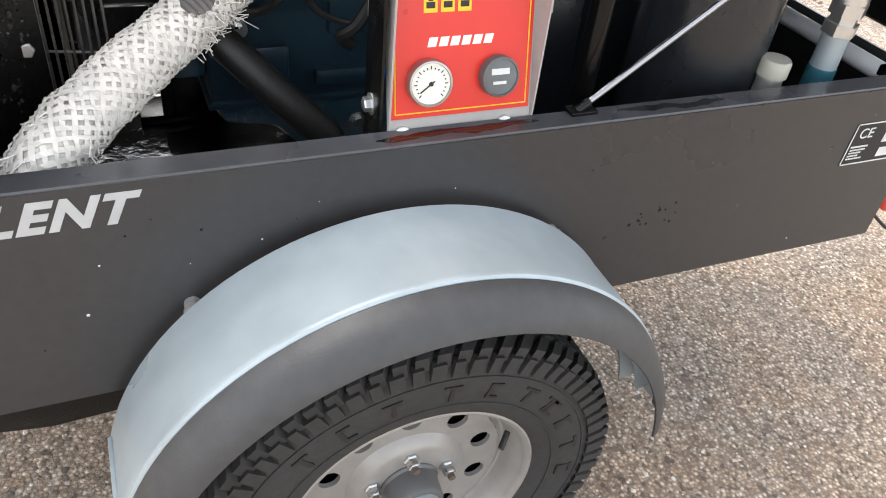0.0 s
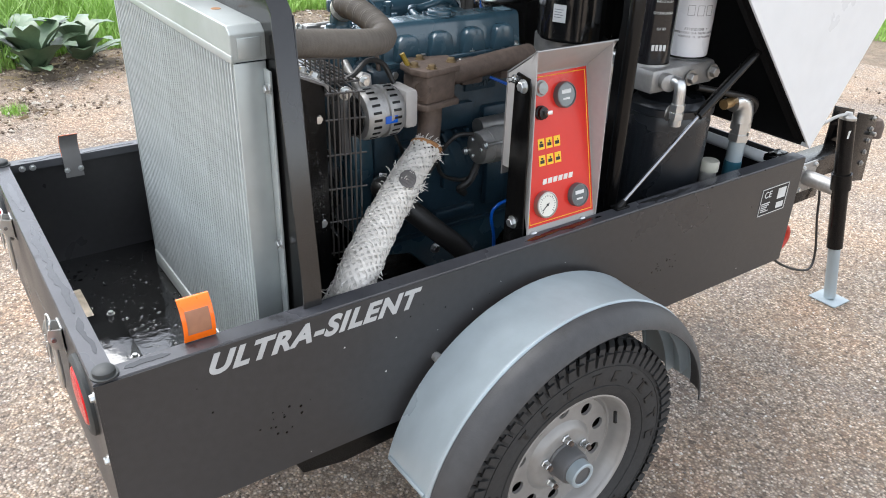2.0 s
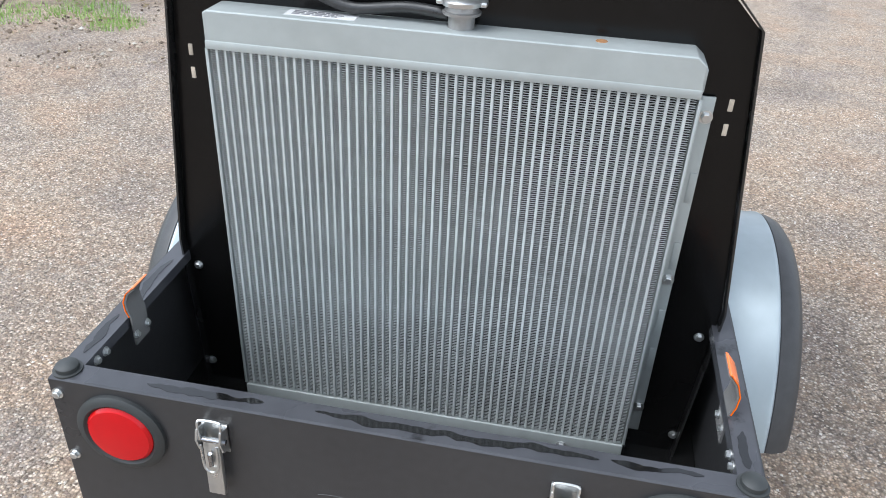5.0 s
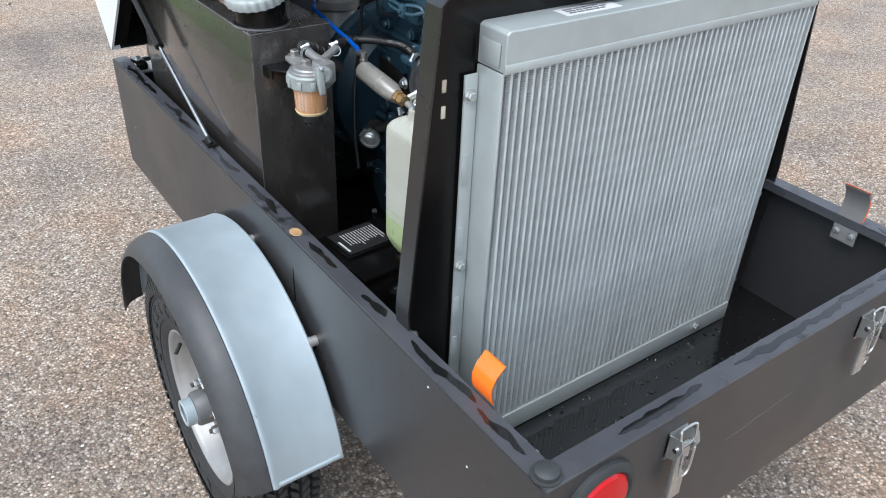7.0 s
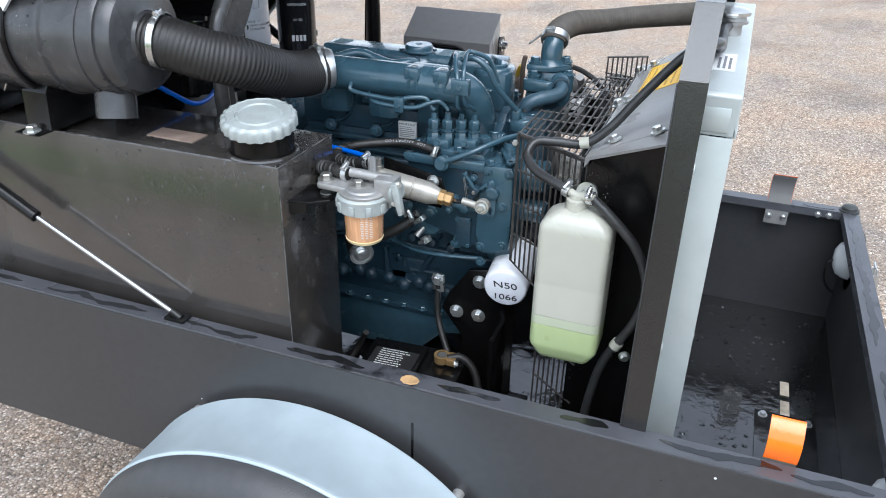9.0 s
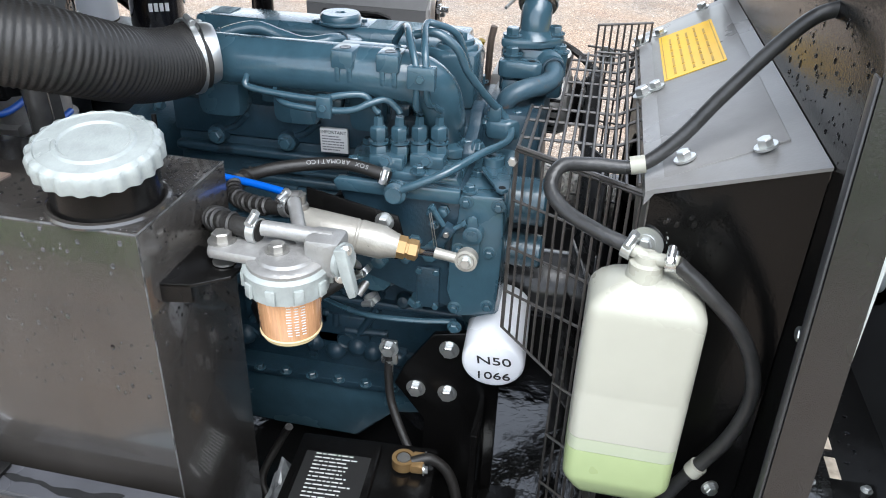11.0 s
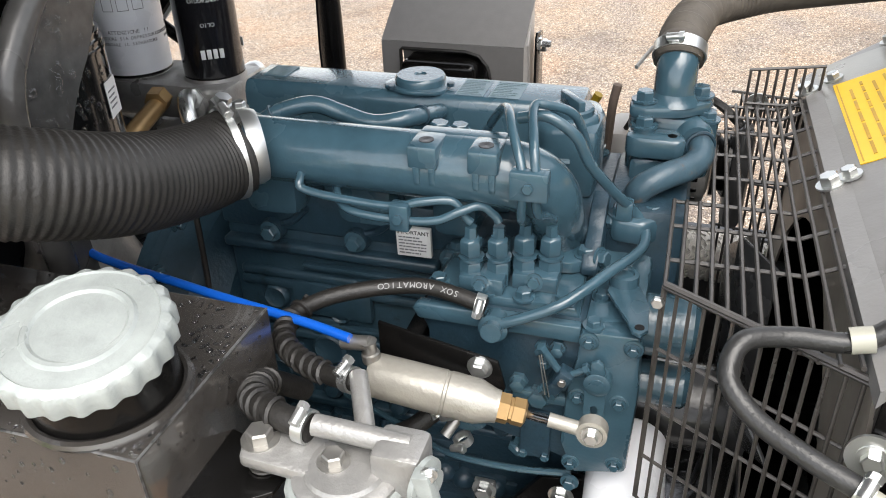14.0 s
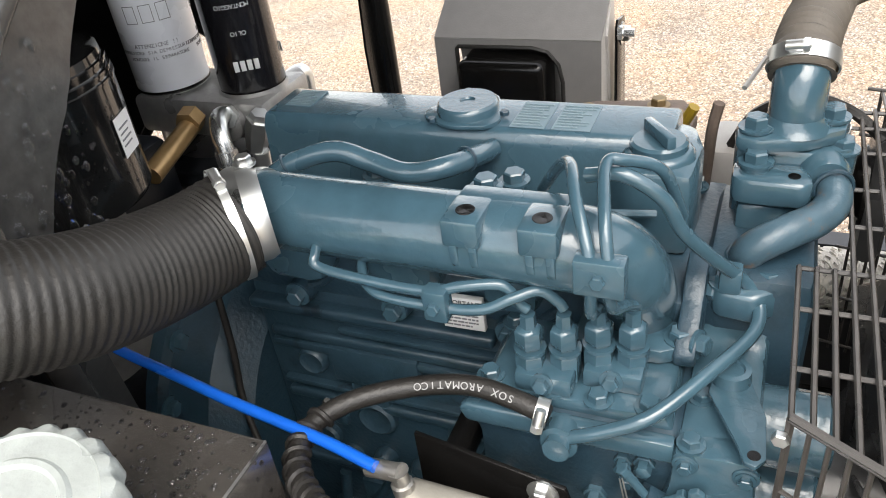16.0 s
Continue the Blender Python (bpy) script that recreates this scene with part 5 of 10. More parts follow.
# ---- radiator and its frame ----
def radiator():
    t = thing("radiator", (0, 0.345, ZF), "silver-grey aluminium radiator with fine vertical fins", "radiator")
    x0, x1, z0, z1, yf, yb = -0.351, 0.355, 0.550, 1.200, 0.311, 0.362
    bm = B()
    prism(bm, [(x0 - 0.002, z1), (x1 + 0.002, z1), (x1 + 0.002, 1.244), (x1 - 0.012, 1.256), (x0 + 0.004, 1.256), (x0 - 0.002, 1.252)], "y", yf - 0.002, yb + 0.006, 0.002)
    tank = part("top_tank", bm, SILVER, t, smooth=False)
    for s, xe in ((-1, x0 - 0.002), (1, x1 + 0.002)):
        bm = B()
        box(bm, xe - 0.001, xe + s * 0.003, yf + 0.008, yb - 0.004, z1 + 0.006, 1.238, 0.0012)
        part("end_boss", bm, SILVER, tank)
    bm = B()
    box(bm, x0 - 0.002, x1 + 0.002, yf - 0.003, yf + 0.002, z1 - 0.001, z1 + 0.012, 0.001)
    part("weld_bead", bm, SILVER, tank)
    bm = B()
    box(bm, x0 - 0.002, x1 + 0.002, yf - 0.002, yb + 0.004, ZF + 0.002, z0, 0.002)
    part("bottom_tank", bm, SILVER, t)
    for s, xe in ((-1, x0), (1, x1)):
        bm = B()
        box(bm, xe, xe + s * 0.005, yf, yb + 0.002, z0 + 0.001, z1 - 0.001, 0.001)
        part("side_plate", bm, SILVER, t)
        bm = B()
        xa = -0.379 if s < 0 else 0.385
        box(bm, xe + s * 0.006, xa, yb - 0.004, yb, z0, z1 - 0.012, 0.001)
        part("mounting_flange", bm, SILVER, t, "grey mounting flange with square punchings")
        for z in (1.05, 0.93, 0.80, 0.72):
            bm = B()
            box(bm, xa - s * 0.012, xa - s * 0.002, yb - 0.0055, yb - 0.003, z - 0.03, z + 0.02, 0.0008)
            part("punching", bm, SILVER, t)
        for z in (1.158, 0.880, 0.606):
            bolt(t, (-0.370 if s < 0 else 0.376, yb - 0.004, z), (0, -1, 0), 0.0065)
    # near-black box behind the fins: the shade in their gaps, as a colour
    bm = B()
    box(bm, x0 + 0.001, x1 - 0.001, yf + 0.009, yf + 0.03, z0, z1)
    part("core_shade", bm, CORESHADE, t, "near-black box that puts shade between the fins")
    bolt(t, (0.25, yf - 0.002, 0.527), (0, -1, 0), 0.007)
    n = 53
    pitch = (x1 - x0) / n
    w, h, steps = pitch * 0.70, z1 - z0 - 0.004, 186
    dz = h / steps
    verts, faces = [], []
    rnd = random.Random(29)
    for c in range(n):
        cx = x0 + (c + 0.5) * pitch - BASE[t.name].x
        for i in range(steps):
            z = z0 + 0.002 + i * dz - BASE[t.name].z + rnd.uniform(-0.0002, 0.0002)
            a = len(verts)
            lo, hi = (z, z + dz * 0.16) if i % 2 == 0 else (z + dz * 0.16, z)
            if rnd.random() < 0.02:
                lo, hi = lo + rnd.uniform(-0.001, 0.001), hi + rnd.uniform(-0.001, 0.001)
            for y in (yf + 0.0022 - BASE[t.name].y, yf + 0.0030 - BASE[t.name].y):
                verts.extend([(cx - w / 2, y, lo), (cx + w / 2, y, hi), (cx + w / 2, y, hi + dz * 0.30), (cx - w / 2, y, lo + dz * 0.30)])
            faces.extend([(a, a + 1, a + 2, a + 3), (a + 3, a + 2, a + 6, a + 7)])
    mesh = bpy.data.meshes.new("fin_mat")
    mesh.from_pydata(verts, [], faces)
    mesh.materials.append(FIN)
    fins = new("fin_mat", mesh)
    fins.parent = t
    BASE[fins.name] = BASE[t.name]
    tagged(fins, "fine zigzag aluminium fins between the tubes", kind="stuff")
    tm = bpy.data.meshes.new("core_tube")
    tb = B()
    box(tb, -pitch * 0.155, pitch * 0.155, 0, 0.02, 0, h + 0.003, 0.0006)
    tb.to_mesh(tm)
    tb.free()
    tm.materials.append(TUBE)
    for i in range(1, n):
        ob = new("core_tube", tm)
        ob.parent = t
        ob.location = Vector((x0 + i * pitch, yf + 0.0005, z0 + 0.002)) - BASE[t.name]
        BASE[ob.name] = BASE[t.name]
    bm = B()
    lathe(bm, (0.02, 0.345, 1.256), (0, 0, 1), [(0, 0.019), (0.018, 0.019), (0.019, 0.027), (0.023, 0.0275), (0.024, 0.024), (0.034, 0.022), (0.036, 0.018)], 24)
    part("filler_neck", bm, ALU, t)
    bm = B()
    lathe(bm, (0.02, 0.345, 1.288), (0, 0, 1), [(0, 0.029), (0.006, 0.030), (0.009, 0.026), (0.012, 0.010), (0.013, 0)], 18)
    box(bm, -0.016, 0.056, 0.335, 0.355, 1.287, 1.295, 0.003)
    part("filler_cap", bm, ZINC, t, "bright pressure cap with two ears")
    bm = B()
    lathe(bm, (0.216, 0.342, 1.2555), (0, 0, 1), [(0, 0.009), (0.0012, 0.008)], 14)
    part("plug_hole", bm, RUSTED, t, "rusty plug in the top tank")
    bm = B()
    box(bm, -0.235, -0.13, 0.325, 0.355, 1.256, 1.2565)
    lab = part("label", bm, PAPER, t, "pale printed label")
    bars(lab, face_pose((-0.18, 0.34, 1.2566), (1, 0, 0), (0, 1, 0)), 0.09, 0.022, 3, GREYINK, seed=6)


radiator()


def radiator_frame():
    t = thing("steel_bulkhead", (0, 0.36, ZF), "tall black folded steel bulkhead behind the radiator", "bulkhead")
    out = [(0.455, ZF), (0.4765, 0.83), (0.424, 1.285), (0.35, 1.362), (-0.35, 1.362), (-0.428, 1.285), (-0.469, 0.83), (-0.455, ZF)]
    inn = [(0.34, ZF + 0.03), (0.345, 0.80), (0.345, 1.17), (0.33, 1.18), (-0.33, 1.18), (-0.345, 1.17), (-0.345, 0.80), (-0.34, ZF + 0.03)]
    bm = B()
    ring_plate(bm, [(x - 0.004 * (1 if x > 0 else -1), z - (0.004 if z > 1.3 else 0)) for x, z in out], inn, "y", 0.3665, 0.3705)
    plate = part("front_plate", bm, BLACK, t)
    beads(plate, face_pose((-0.24, 0.3706, 1.25), (-1, 0, 0), (0, 0, 1)), 0.28, 0.12, 150, 5, 0.0016, 2.2)
    beads(plate, face_pose((-0.415, 0.3706, 1.03), (-1, 0, 0), (0, 0, 1)), 0.05, 0.40, 110, 6, 0.0016, 2.2)
    for s in (1, -1):
        bm = B()
        w = 0.0035
        prof = [(s * 0.4555, ZF), (s * (0.4775 if s > 0 else 0.470), 0.83), (s * (0.425 if s > 0 else 0.429), 1.2855), (s * 0.3505, 1.3625)]
        prism(bm, prof + [(x - s * w, z) for x, z in prof[::-1]], "y", 0.350, 0.384)
        part("side_fold", bm, FOLDPAINT, t, "folded side of the frame with scraped edges")
        bm = B()
        prism(bm, [(s * 0.428, 1.28), (s * 0.469, 0.82), (s * 0.455, ZF), (s * 0.442, ZF), (s * 0.455, 0.82), (s * 0.416, 1.28)], "y", 0.3842, 0.3865, 0.0008)
        part("stiffener", bm, PAINT, t, "dark weld strip with a worn edge")
        for z in (1.176, 1.139):
            bm = B()
            box(bm, s * 0.408 - 0.0035, s * 0.408 + 0.0035, 0.3648, 0.3672, z - 0.009, z + 0.009, 0.0008)
            part("slot", bm, SLOTLIGHT, t, "oblong slot with daylight painted as a pale block")
        for z in (0.770, 0.545):
            bolt(t, (s * 0.4485, 0.3665, z), (0, -1, 0), 0.0055)
        bolt(t, (s * 0.40, 0.3707, 1.06), (0, 1, 0), 0.006)
        bm = B()
        prism(bm, [(s * 0.449, 0.56), (s * 0.453, 0.66), (s * 0.459, 0.79), (s * 0.463, 0.74), (s * 0.458, 0.60)], "y", 0.3866, 0.3872)
        part("rust_streak", bm, RUSTED, t, "rusty chipped edge")
    bm = B()
    box(bm, -0.35, 0.35, 0.350, 0.384, 1.359, 1.3625)
    part("top_fold", bm, BLACK, t)


radiator_frame()


def fan_shroud():
    t = thing("fan_shroud", (0, 0.44, ZF), "black sheet steel fan shroud with a sloping lid", "shroud")
    yb, yf, zt0, zt1, X, XB = 0.3715, 0.500, 1.122, 1.186, 0.288, 0.345
    for s in (1, -1):
        bm = B()
        prism(bm, [(yb, ZF), (yf, ZF), (yf, zt0 - 0.003), (yb, zt1 - 0.003)], "x", s * (X - 0.003), s * X)
        for v in bm.verts:
            if v.co.y < 0.44:
                v.co.x += s * (XB - X)
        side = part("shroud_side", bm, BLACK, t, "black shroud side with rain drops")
        beads(side, face_pose((s * (X + XB) / 2 + s * 0.001, (yb + yf) / 2, 0.93), (-s * (XB - X), s * (yf - yb), 0), (0, 0, 1)), 0.12, 0.38, 620, 12 + s, 0.0026, 1.5)
    bm = B()
    n = 40
    outer, inner = [], []
    for i in range(n):
        a = 2 * math.pi * (i + 0.5) / n
        c, sn = math.cos(a), math.sin(a)
        k = min((X - 0.004) / abs(c) if abs(c) > 1e-6 else 9, 0.303 / abs(sn) if abs(sn) > 1e-6 else 9)
        outer.append((k * c, 0.809 + k * sn))
        inner.append((0.235 * c, 0.82 + 0.235 * sn))
    ring_plate(bm, outer, inner, "y", yf - 0.003, yf)
    part("shroud_front", bm, TINTEDSHEET, t, "front sheet round the fan opening, tinted tan for reflected ground")
    bm = B()
    prism(bm, [(yf + 0.006, zt0 - 0.014), (yf + 0.006, zt0), (yf, zt0 + 0.003), (yb, zt1), (yb, zt1 - 0.003), (yf - 0.002, zt0 - 0.001)], "x", -X - 0.006, X + 0.006)
    for v in bm.verts:
        if v.co.y < 0.44:
            v.co.x *= (XB + 0.004) / (X + 0.006)
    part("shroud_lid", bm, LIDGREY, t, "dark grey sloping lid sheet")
    sl = Vector((0, yb - yf, zt1 - zt0)).normalized()
    nrm = Vector((0, -sl.z, sl.y)) * -1
    if nrm.z < 0:
        nrm = -nrm
    m = face_pose((0.0, 0.440, zt0 + (yf - 0.440) / (yf - yb) * (zt1 - zt0) + 0.003), (-1, 0, 0), -sl)
    bm = B()
    box(bm, -0.305, 0.275, -0.056, 0.056, 0, 0.0025, 0.001, m=m)
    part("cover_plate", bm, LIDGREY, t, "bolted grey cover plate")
    for x, y in ((-0.252, 0.472), (-0.281, 0.41), (-0.006, 0.490), (0.245, 0.478), (0.305, 0.418)):
        z = zt0 + (yf - y) / (yf - yb) * (zt1 - zt0) + 0.0062
        bolt(t, (x, y, z), nrm, 0.0068)
    for x in (-0.008, 0.24):
        bolt(t, (x, yf + 0.004, zt0 + 0.002), nrm, 0.0085)
    m = face_pose((0.121, 0.446, zt0 + (yf - 0.446) / (yf - yb) * (zt1 - zt0) + 0.0042), (-1, 0, 0), -sl)
    bm = B()
    box(bm, -0.108, 0.108, -0.038, 0.038, 0, 0.0008, m=m)
    d = part("warning_decal", bm, YELLOW, t, "yellow warning decal with faded lines")
    faded = material("faded_print", lin((188, 146, 45)), 0.5, vary=0.3, patch=60)
    m2 = face_pose(m.translation + nrm * 0.0001, (1, 0, 0), -sl)
    bars(d, m2, 0.19, 0.058, 5, faded, seed=11, short=0.1, fill=0.26)
    for off in (-0.0345, 0.0345):
        bm = B()
        box(bm, -0.104, 0.104, off - 0.0007, off + 0.0007, 0.0, 0.0004, m=m2)
        part("border_line", bm, faded, d)
    for s in (1, -1):
        for z in ((1.062, 0.852) if s > 0 else ()):
            bolt(t, (s * X, 0.482, z), (s, 0, 0), 0.0085)


fan_shroud()


def fan_guard():
    """Welded wire cage between shroud and engine."""
    t = thing("fan_guard", (0, 0.56, 0.80), "black welded wire fan guard", "guard")
    W = 0.0017

    def wires(name, lines, r=W):
        for a, c in lines:
            bm = B()
            rod(bm, a, c, r, 6)
            part(name, bm, WIRE, t)

    zt = 1.105
    # side next to the bottle, standing at a slant
    A, C = Vector((-0.185, 0.6365, zt)), Vector((-0.276, 0.486, zt))
    n = 15
    lines = []
    for i in range(n + 1):
        f = i / n
        p = A.lerp(C, f)
        low = 0.872 - 0.05 * f if f < 0.45 else 0.56
        lines.append((p, (p.x - 0.02 * f, p.y, low)))
    for z in (zt, 1.045, 0.985, 0.925):
        lines.append(((A.x, A.y, z), (C.x, C.y, z)))
    lines.append(((A.x, A.y, 0.872), A.lerp(C, 0.45) - Vector((0.01, 0, zt - 0.85))))
    for z in (0.84, 0.76, 0.68, 0.60):
        p = A.lerp(C, 0.46)
        lines.append(((p.x - 0.01, p.y, z), (C.x - 0.02, C.y, z)))
    wires("wire", lines)
    wires("border_wire", [(A, C), (A, (A.x, A.y, 0.872)), ((A.x - 0.002, A.y, zt + 0.004), (C.x - 0.002, C.y, zt + 0.004))], 0.0026)
    # roof of long wires with short cross wires; a step in its edge clears the water pump
    lines = []
    for k in range(13):
        y = 0.6365 - 0.0115 * k
        near = -0.185 - 0.089 * k / 12
        far = -0.035 if k < 3 else 0.23
        if y > 0.533:
            lines.append(((near, y, zt), (far, y, zt)))
        else:
            lines.append(((near, y, zt + (0.533 - y) * 0.5), (far, y, zt + (0.533 - y) * 0.5)))
    for x in (-0.139, -0.080, -0.033, 0.028, 0.084, 0.148, 0.196, 0.230):
        y0 = 0.6365 if x < 0 else 0.604
        lines.append(((x, y0, zt - 0.003), (x, 0.533, zt - 0.003)))
        lines.append(((x, 0.533, zt - 0.003), (x, 0.497, zt + 0.015)))
    wires("wire", lines, 0.0019)
    # upright fence strip and the far side
    lines = []
    for i in range(9):
        y = 0.492 + 0.077 * i / 8
        x = 0.232 if i < 8 else 0.230
        lines.append(((x, y, 1.08), (x, y, 1.157 - 0.009 * i / 8)))
        lines.append(((0.272 + 0.02 * i / 8, y, 0.76), (0.272 + 0.02 * i / 8, y, 1.10)))
    lines.append(((0.232, 0.490, 1.157), (0.230, 0.571, 1.148)))
    lines.append(((0.232, 0.490, 1.108), (0.230, 0.571, 1.108)))
    for z in (1.10, 1.05, 0.98, 0.91, 0.84, 0.77):
        lines.append(((0.272, 0.49, z), (0.292, 0.582, z)))
    for i in range(5):
        y = 0.497 + 0.018 * i
        lines.append(((0.230, y, zt), (0.274 + 0.018 * (y - 0.492) / 0.09, y, 1.098)))
    wires("wire", lines, 0.0018)
    bolt(t, (-0.187, 0.640, 1.092), (-1, 0.1, 0), 0.0048, washer=False)
    bolt(t, (0.27, 0.552, 1.094), (1, 0, 0), 0.0085)


fan_guard()


def fan():
    t = thing("engine_fan", (0, 0.55, 0.80), "black plastic radiator fan behind the guard", "fan")
    bm = B()
    rod(bm, (0, 0.53, 0.83), (0, 0.66, 0.83), 0.05, 20)
    part("hub", bm, AIRCLEAN, t)
    for k in range(7):
        a = 2 * math.pi * k / 7
        bm = B()
        m = Matrix.Translation((0, 0.55, 0.83)) @ Matrix.Rotation(a, 4, "Y") @ Matrix.Rotation(radians(28), 4, "Z")
        box(bm, -0.035, 0.035, -0.002, 0.002, 0.04, 0.21, 0.0015, m=m)
        part("blade", bm, AIRCLEAN, t)


fan()

# ---- engine ----
STICKER = material("faded_blue_grey_sticker", lin((82, 104, 114)), 0.35, vary=0.1, patch=20)
WORNBLUE = material("worn_blue_paint", lin((58, 80, 92)), 0.4, scale=60, vary=0.2, spots=(0.10, 0.075, 0.06), spot_amount=0.45, patch=16, bump=0.3)
STICKERINK = material("faded_sticker_print", lin((108, 126, 132)), 0.4, vary=0.1)
engine = thing("diesel_engine", (0.02, 0.9, 0.545), "blue painted four-cylinder diesel engine, damp and slightly worn", "engine")


def engine_core():
    e = engine
    bm = B()
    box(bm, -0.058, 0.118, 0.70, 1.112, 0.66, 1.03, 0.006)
    block = part("cylinder_block", bm, BLUESHADE, e, "blue cast block with ribs and plugs")
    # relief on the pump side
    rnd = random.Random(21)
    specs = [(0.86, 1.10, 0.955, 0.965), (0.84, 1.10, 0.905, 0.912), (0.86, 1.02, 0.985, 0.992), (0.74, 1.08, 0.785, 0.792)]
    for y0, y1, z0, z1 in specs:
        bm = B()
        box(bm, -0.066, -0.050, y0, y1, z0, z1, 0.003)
        part("casting_rib", bm, BLUESHADE, block)
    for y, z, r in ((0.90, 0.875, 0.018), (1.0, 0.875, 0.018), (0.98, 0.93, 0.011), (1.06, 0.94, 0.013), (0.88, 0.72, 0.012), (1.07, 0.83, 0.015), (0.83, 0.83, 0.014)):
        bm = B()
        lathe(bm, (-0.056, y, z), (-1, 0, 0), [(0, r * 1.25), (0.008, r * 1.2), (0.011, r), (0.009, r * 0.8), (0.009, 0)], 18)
        part("core_plug", bm, BLUESHADE, block)
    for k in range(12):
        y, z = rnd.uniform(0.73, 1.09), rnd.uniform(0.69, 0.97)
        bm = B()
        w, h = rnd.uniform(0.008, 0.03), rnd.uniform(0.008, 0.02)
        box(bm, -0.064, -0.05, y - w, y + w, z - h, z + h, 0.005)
        part("casting_boss", bm, BLUESHADE, block)
    text(block, "D-C013", 0.022, face_pose((-0.0655, 0.985, 0.945), (0, -1, 0), (0, 0, 1)), BLUESHADE, name="cast_mark", extrude=0.0015)
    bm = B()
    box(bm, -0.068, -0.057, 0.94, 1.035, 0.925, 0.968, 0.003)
    part("cast_pad", bm, BLUESHADE, block)
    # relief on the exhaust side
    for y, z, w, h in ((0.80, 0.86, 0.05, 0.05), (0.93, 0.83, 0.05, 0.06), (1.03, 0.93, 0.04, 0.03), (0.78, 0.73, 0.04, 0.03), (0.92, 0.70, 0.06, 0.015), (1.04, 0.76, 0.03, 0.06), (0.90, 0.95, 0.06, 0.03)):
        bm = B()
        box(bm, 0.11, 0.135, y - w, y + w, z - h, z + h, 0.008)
        part("casting_boss", bm, BLUESHADE, block)
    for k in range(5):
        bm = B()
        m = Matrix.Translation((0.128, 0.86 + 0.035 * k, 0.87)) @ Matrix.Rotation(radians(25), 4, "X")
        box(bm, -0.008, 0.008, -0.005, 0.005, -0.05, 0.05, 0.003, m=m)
        part("casting_rib", bm, BLUESHADE, block)
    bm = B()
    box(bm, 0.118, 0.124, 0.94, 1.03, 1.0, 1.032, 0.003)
    part("cast_pad", bm, BLUESHADE, block)
    text(block, "C24V", 0.022, face_pose((0.1245, 0.985, 1.015), (0, 1, 0), (0, 0, 1)), BLUESHADE, name="cast_mark", extrude=0.0015)
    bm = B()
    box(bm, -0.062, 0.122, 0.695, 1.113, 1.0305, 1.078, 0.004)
    head = part("cylinder_head", bm, BLUESHADE, e)
    for y in (0.75, 0.86, 0.97, 1.07):
        bolt(e, (0.12, y, 1.065), (1, 0, 0.2), 0.007, ZINC)
    # valve cover
    bm = B()
    prism(bm, [(0.014, 1.078), (0.018, 1.10), (0.022, 1.155), (0.028, 1.165), (0.086, 1.165), (0.093, 1.157), (0.100, 1.12), (0.106, 1.078)], "y", 0.735, 1.112, 0.004)
    cover = part("valve_cover", bm, BLUE, e, "smooth blue rocker cover")
    bm = B()
    box(bm, 0.002, 0.118, 0.722, 1.114, 1.076, 1.09, 0.004)
    part("cover_flange", bm, BLUE, cover)
    for k in range(4):
        y = 0.79 + 0.088 * k
        bm = B()
        prism(bm, [(y - 0.034, 1.088), (y + 0.034, 1.088), (y + 0.026, 1.132), (y + 0.014, 1.142), (y - 0.014, 1.142), (y - 0.026, 1.132)], "x", 0.085, 0.118, 0.005)
        part("cover_bulge", bm, BLUE, cover)
    for y in (0.80, 0.93, 1.06):
        bolt(cover, (0.112, y + 0.03, 1.092), (0, 0, 1), 0.006, ZINC)
    bm = B()
    tri3 = []
    for k in range(36):
        a = 2 * math.pi * k / 36
        r = 0.033 + 0.006 * max(0, math.cos(3 * a + 0.5))
        tri3.append((0.052 + r * math.cos(a), 0.912 + r * math.sin(a)))
    prism(bm, tri3, "z", 1.1645, 1.1685, 0.001)
    lathe(bm, (0.052, 0.912, 1.168), (0, 0, 1), [(0, 0.0275), (0.006, 0.0275), (0.008, 0.0265), (0.0095, 0.025), (0.0095, 0.007), (0.0078, 0.006), (0.0078, 0)], 32)
    br = part("breather_cap", bm, BLUE, e, "round blue breather cover")
    for a in (0.35, 2.44, 4.54):
        bolt(br, (0.052 + 0.036 * math.cos(a), 0.912 + 0.036 * math.sin(a), 1.1685), (0, 0, 1), 0.0038, BLUESHADE, washer=False)
    # oil filler boss at the cover's end
    bm = B()
    prism(bm, [(-0.005, 0.715), (0.05, 0.712), (0.085, 0.722), (0.095, 0.75), (0.06, 0.785), (0.02, 0.788), (-0.005, 0.765)], "z", 1.078, 1.152, 0.008)
    lathe(bm, (0.028, 0.745, 1.13), (0, 0, 1), [(0, 0.030), (0.024, 0.028), (0.027, 0.0255), (0.028, 0.022)], 28)
    part("filler_boss", bm, BLUE, e)
    bm = B()
    lathe(bm, (0.028, 0.745, 1.158), (0, 0, 1), [(0, 0.0225), (0.005, 0.0225), (0.007, 0.020), (0.0072, 0)], 28)
    m = Matrix.Translation((0.028, 0.745, 1.166)) @ Matrix.Rotation(radians(35), 4, "Z")
    box(bm, -0.021, 0.021, -0.004, 0.004, -0.002, 0.009, 0.002, m=m)
    part("oil_filler_cap", bm, BLUE, e, "winged blue oil cap")
    for x0, x1, y0, y1, sd in ((0.03, 0.08, 0.80, 0.832, 31), (0.03, 0.08, 0.838, 0.868, 32), (0.045, 0.08, 1.07, 1.098, 33)):
        bm = B()
        box(bm, x0, x1, y0, y1, 1.165, 1.1657)
        lb = part("cover_sticker", bm, STICKER, e, "faded blue-grey printed sticker")
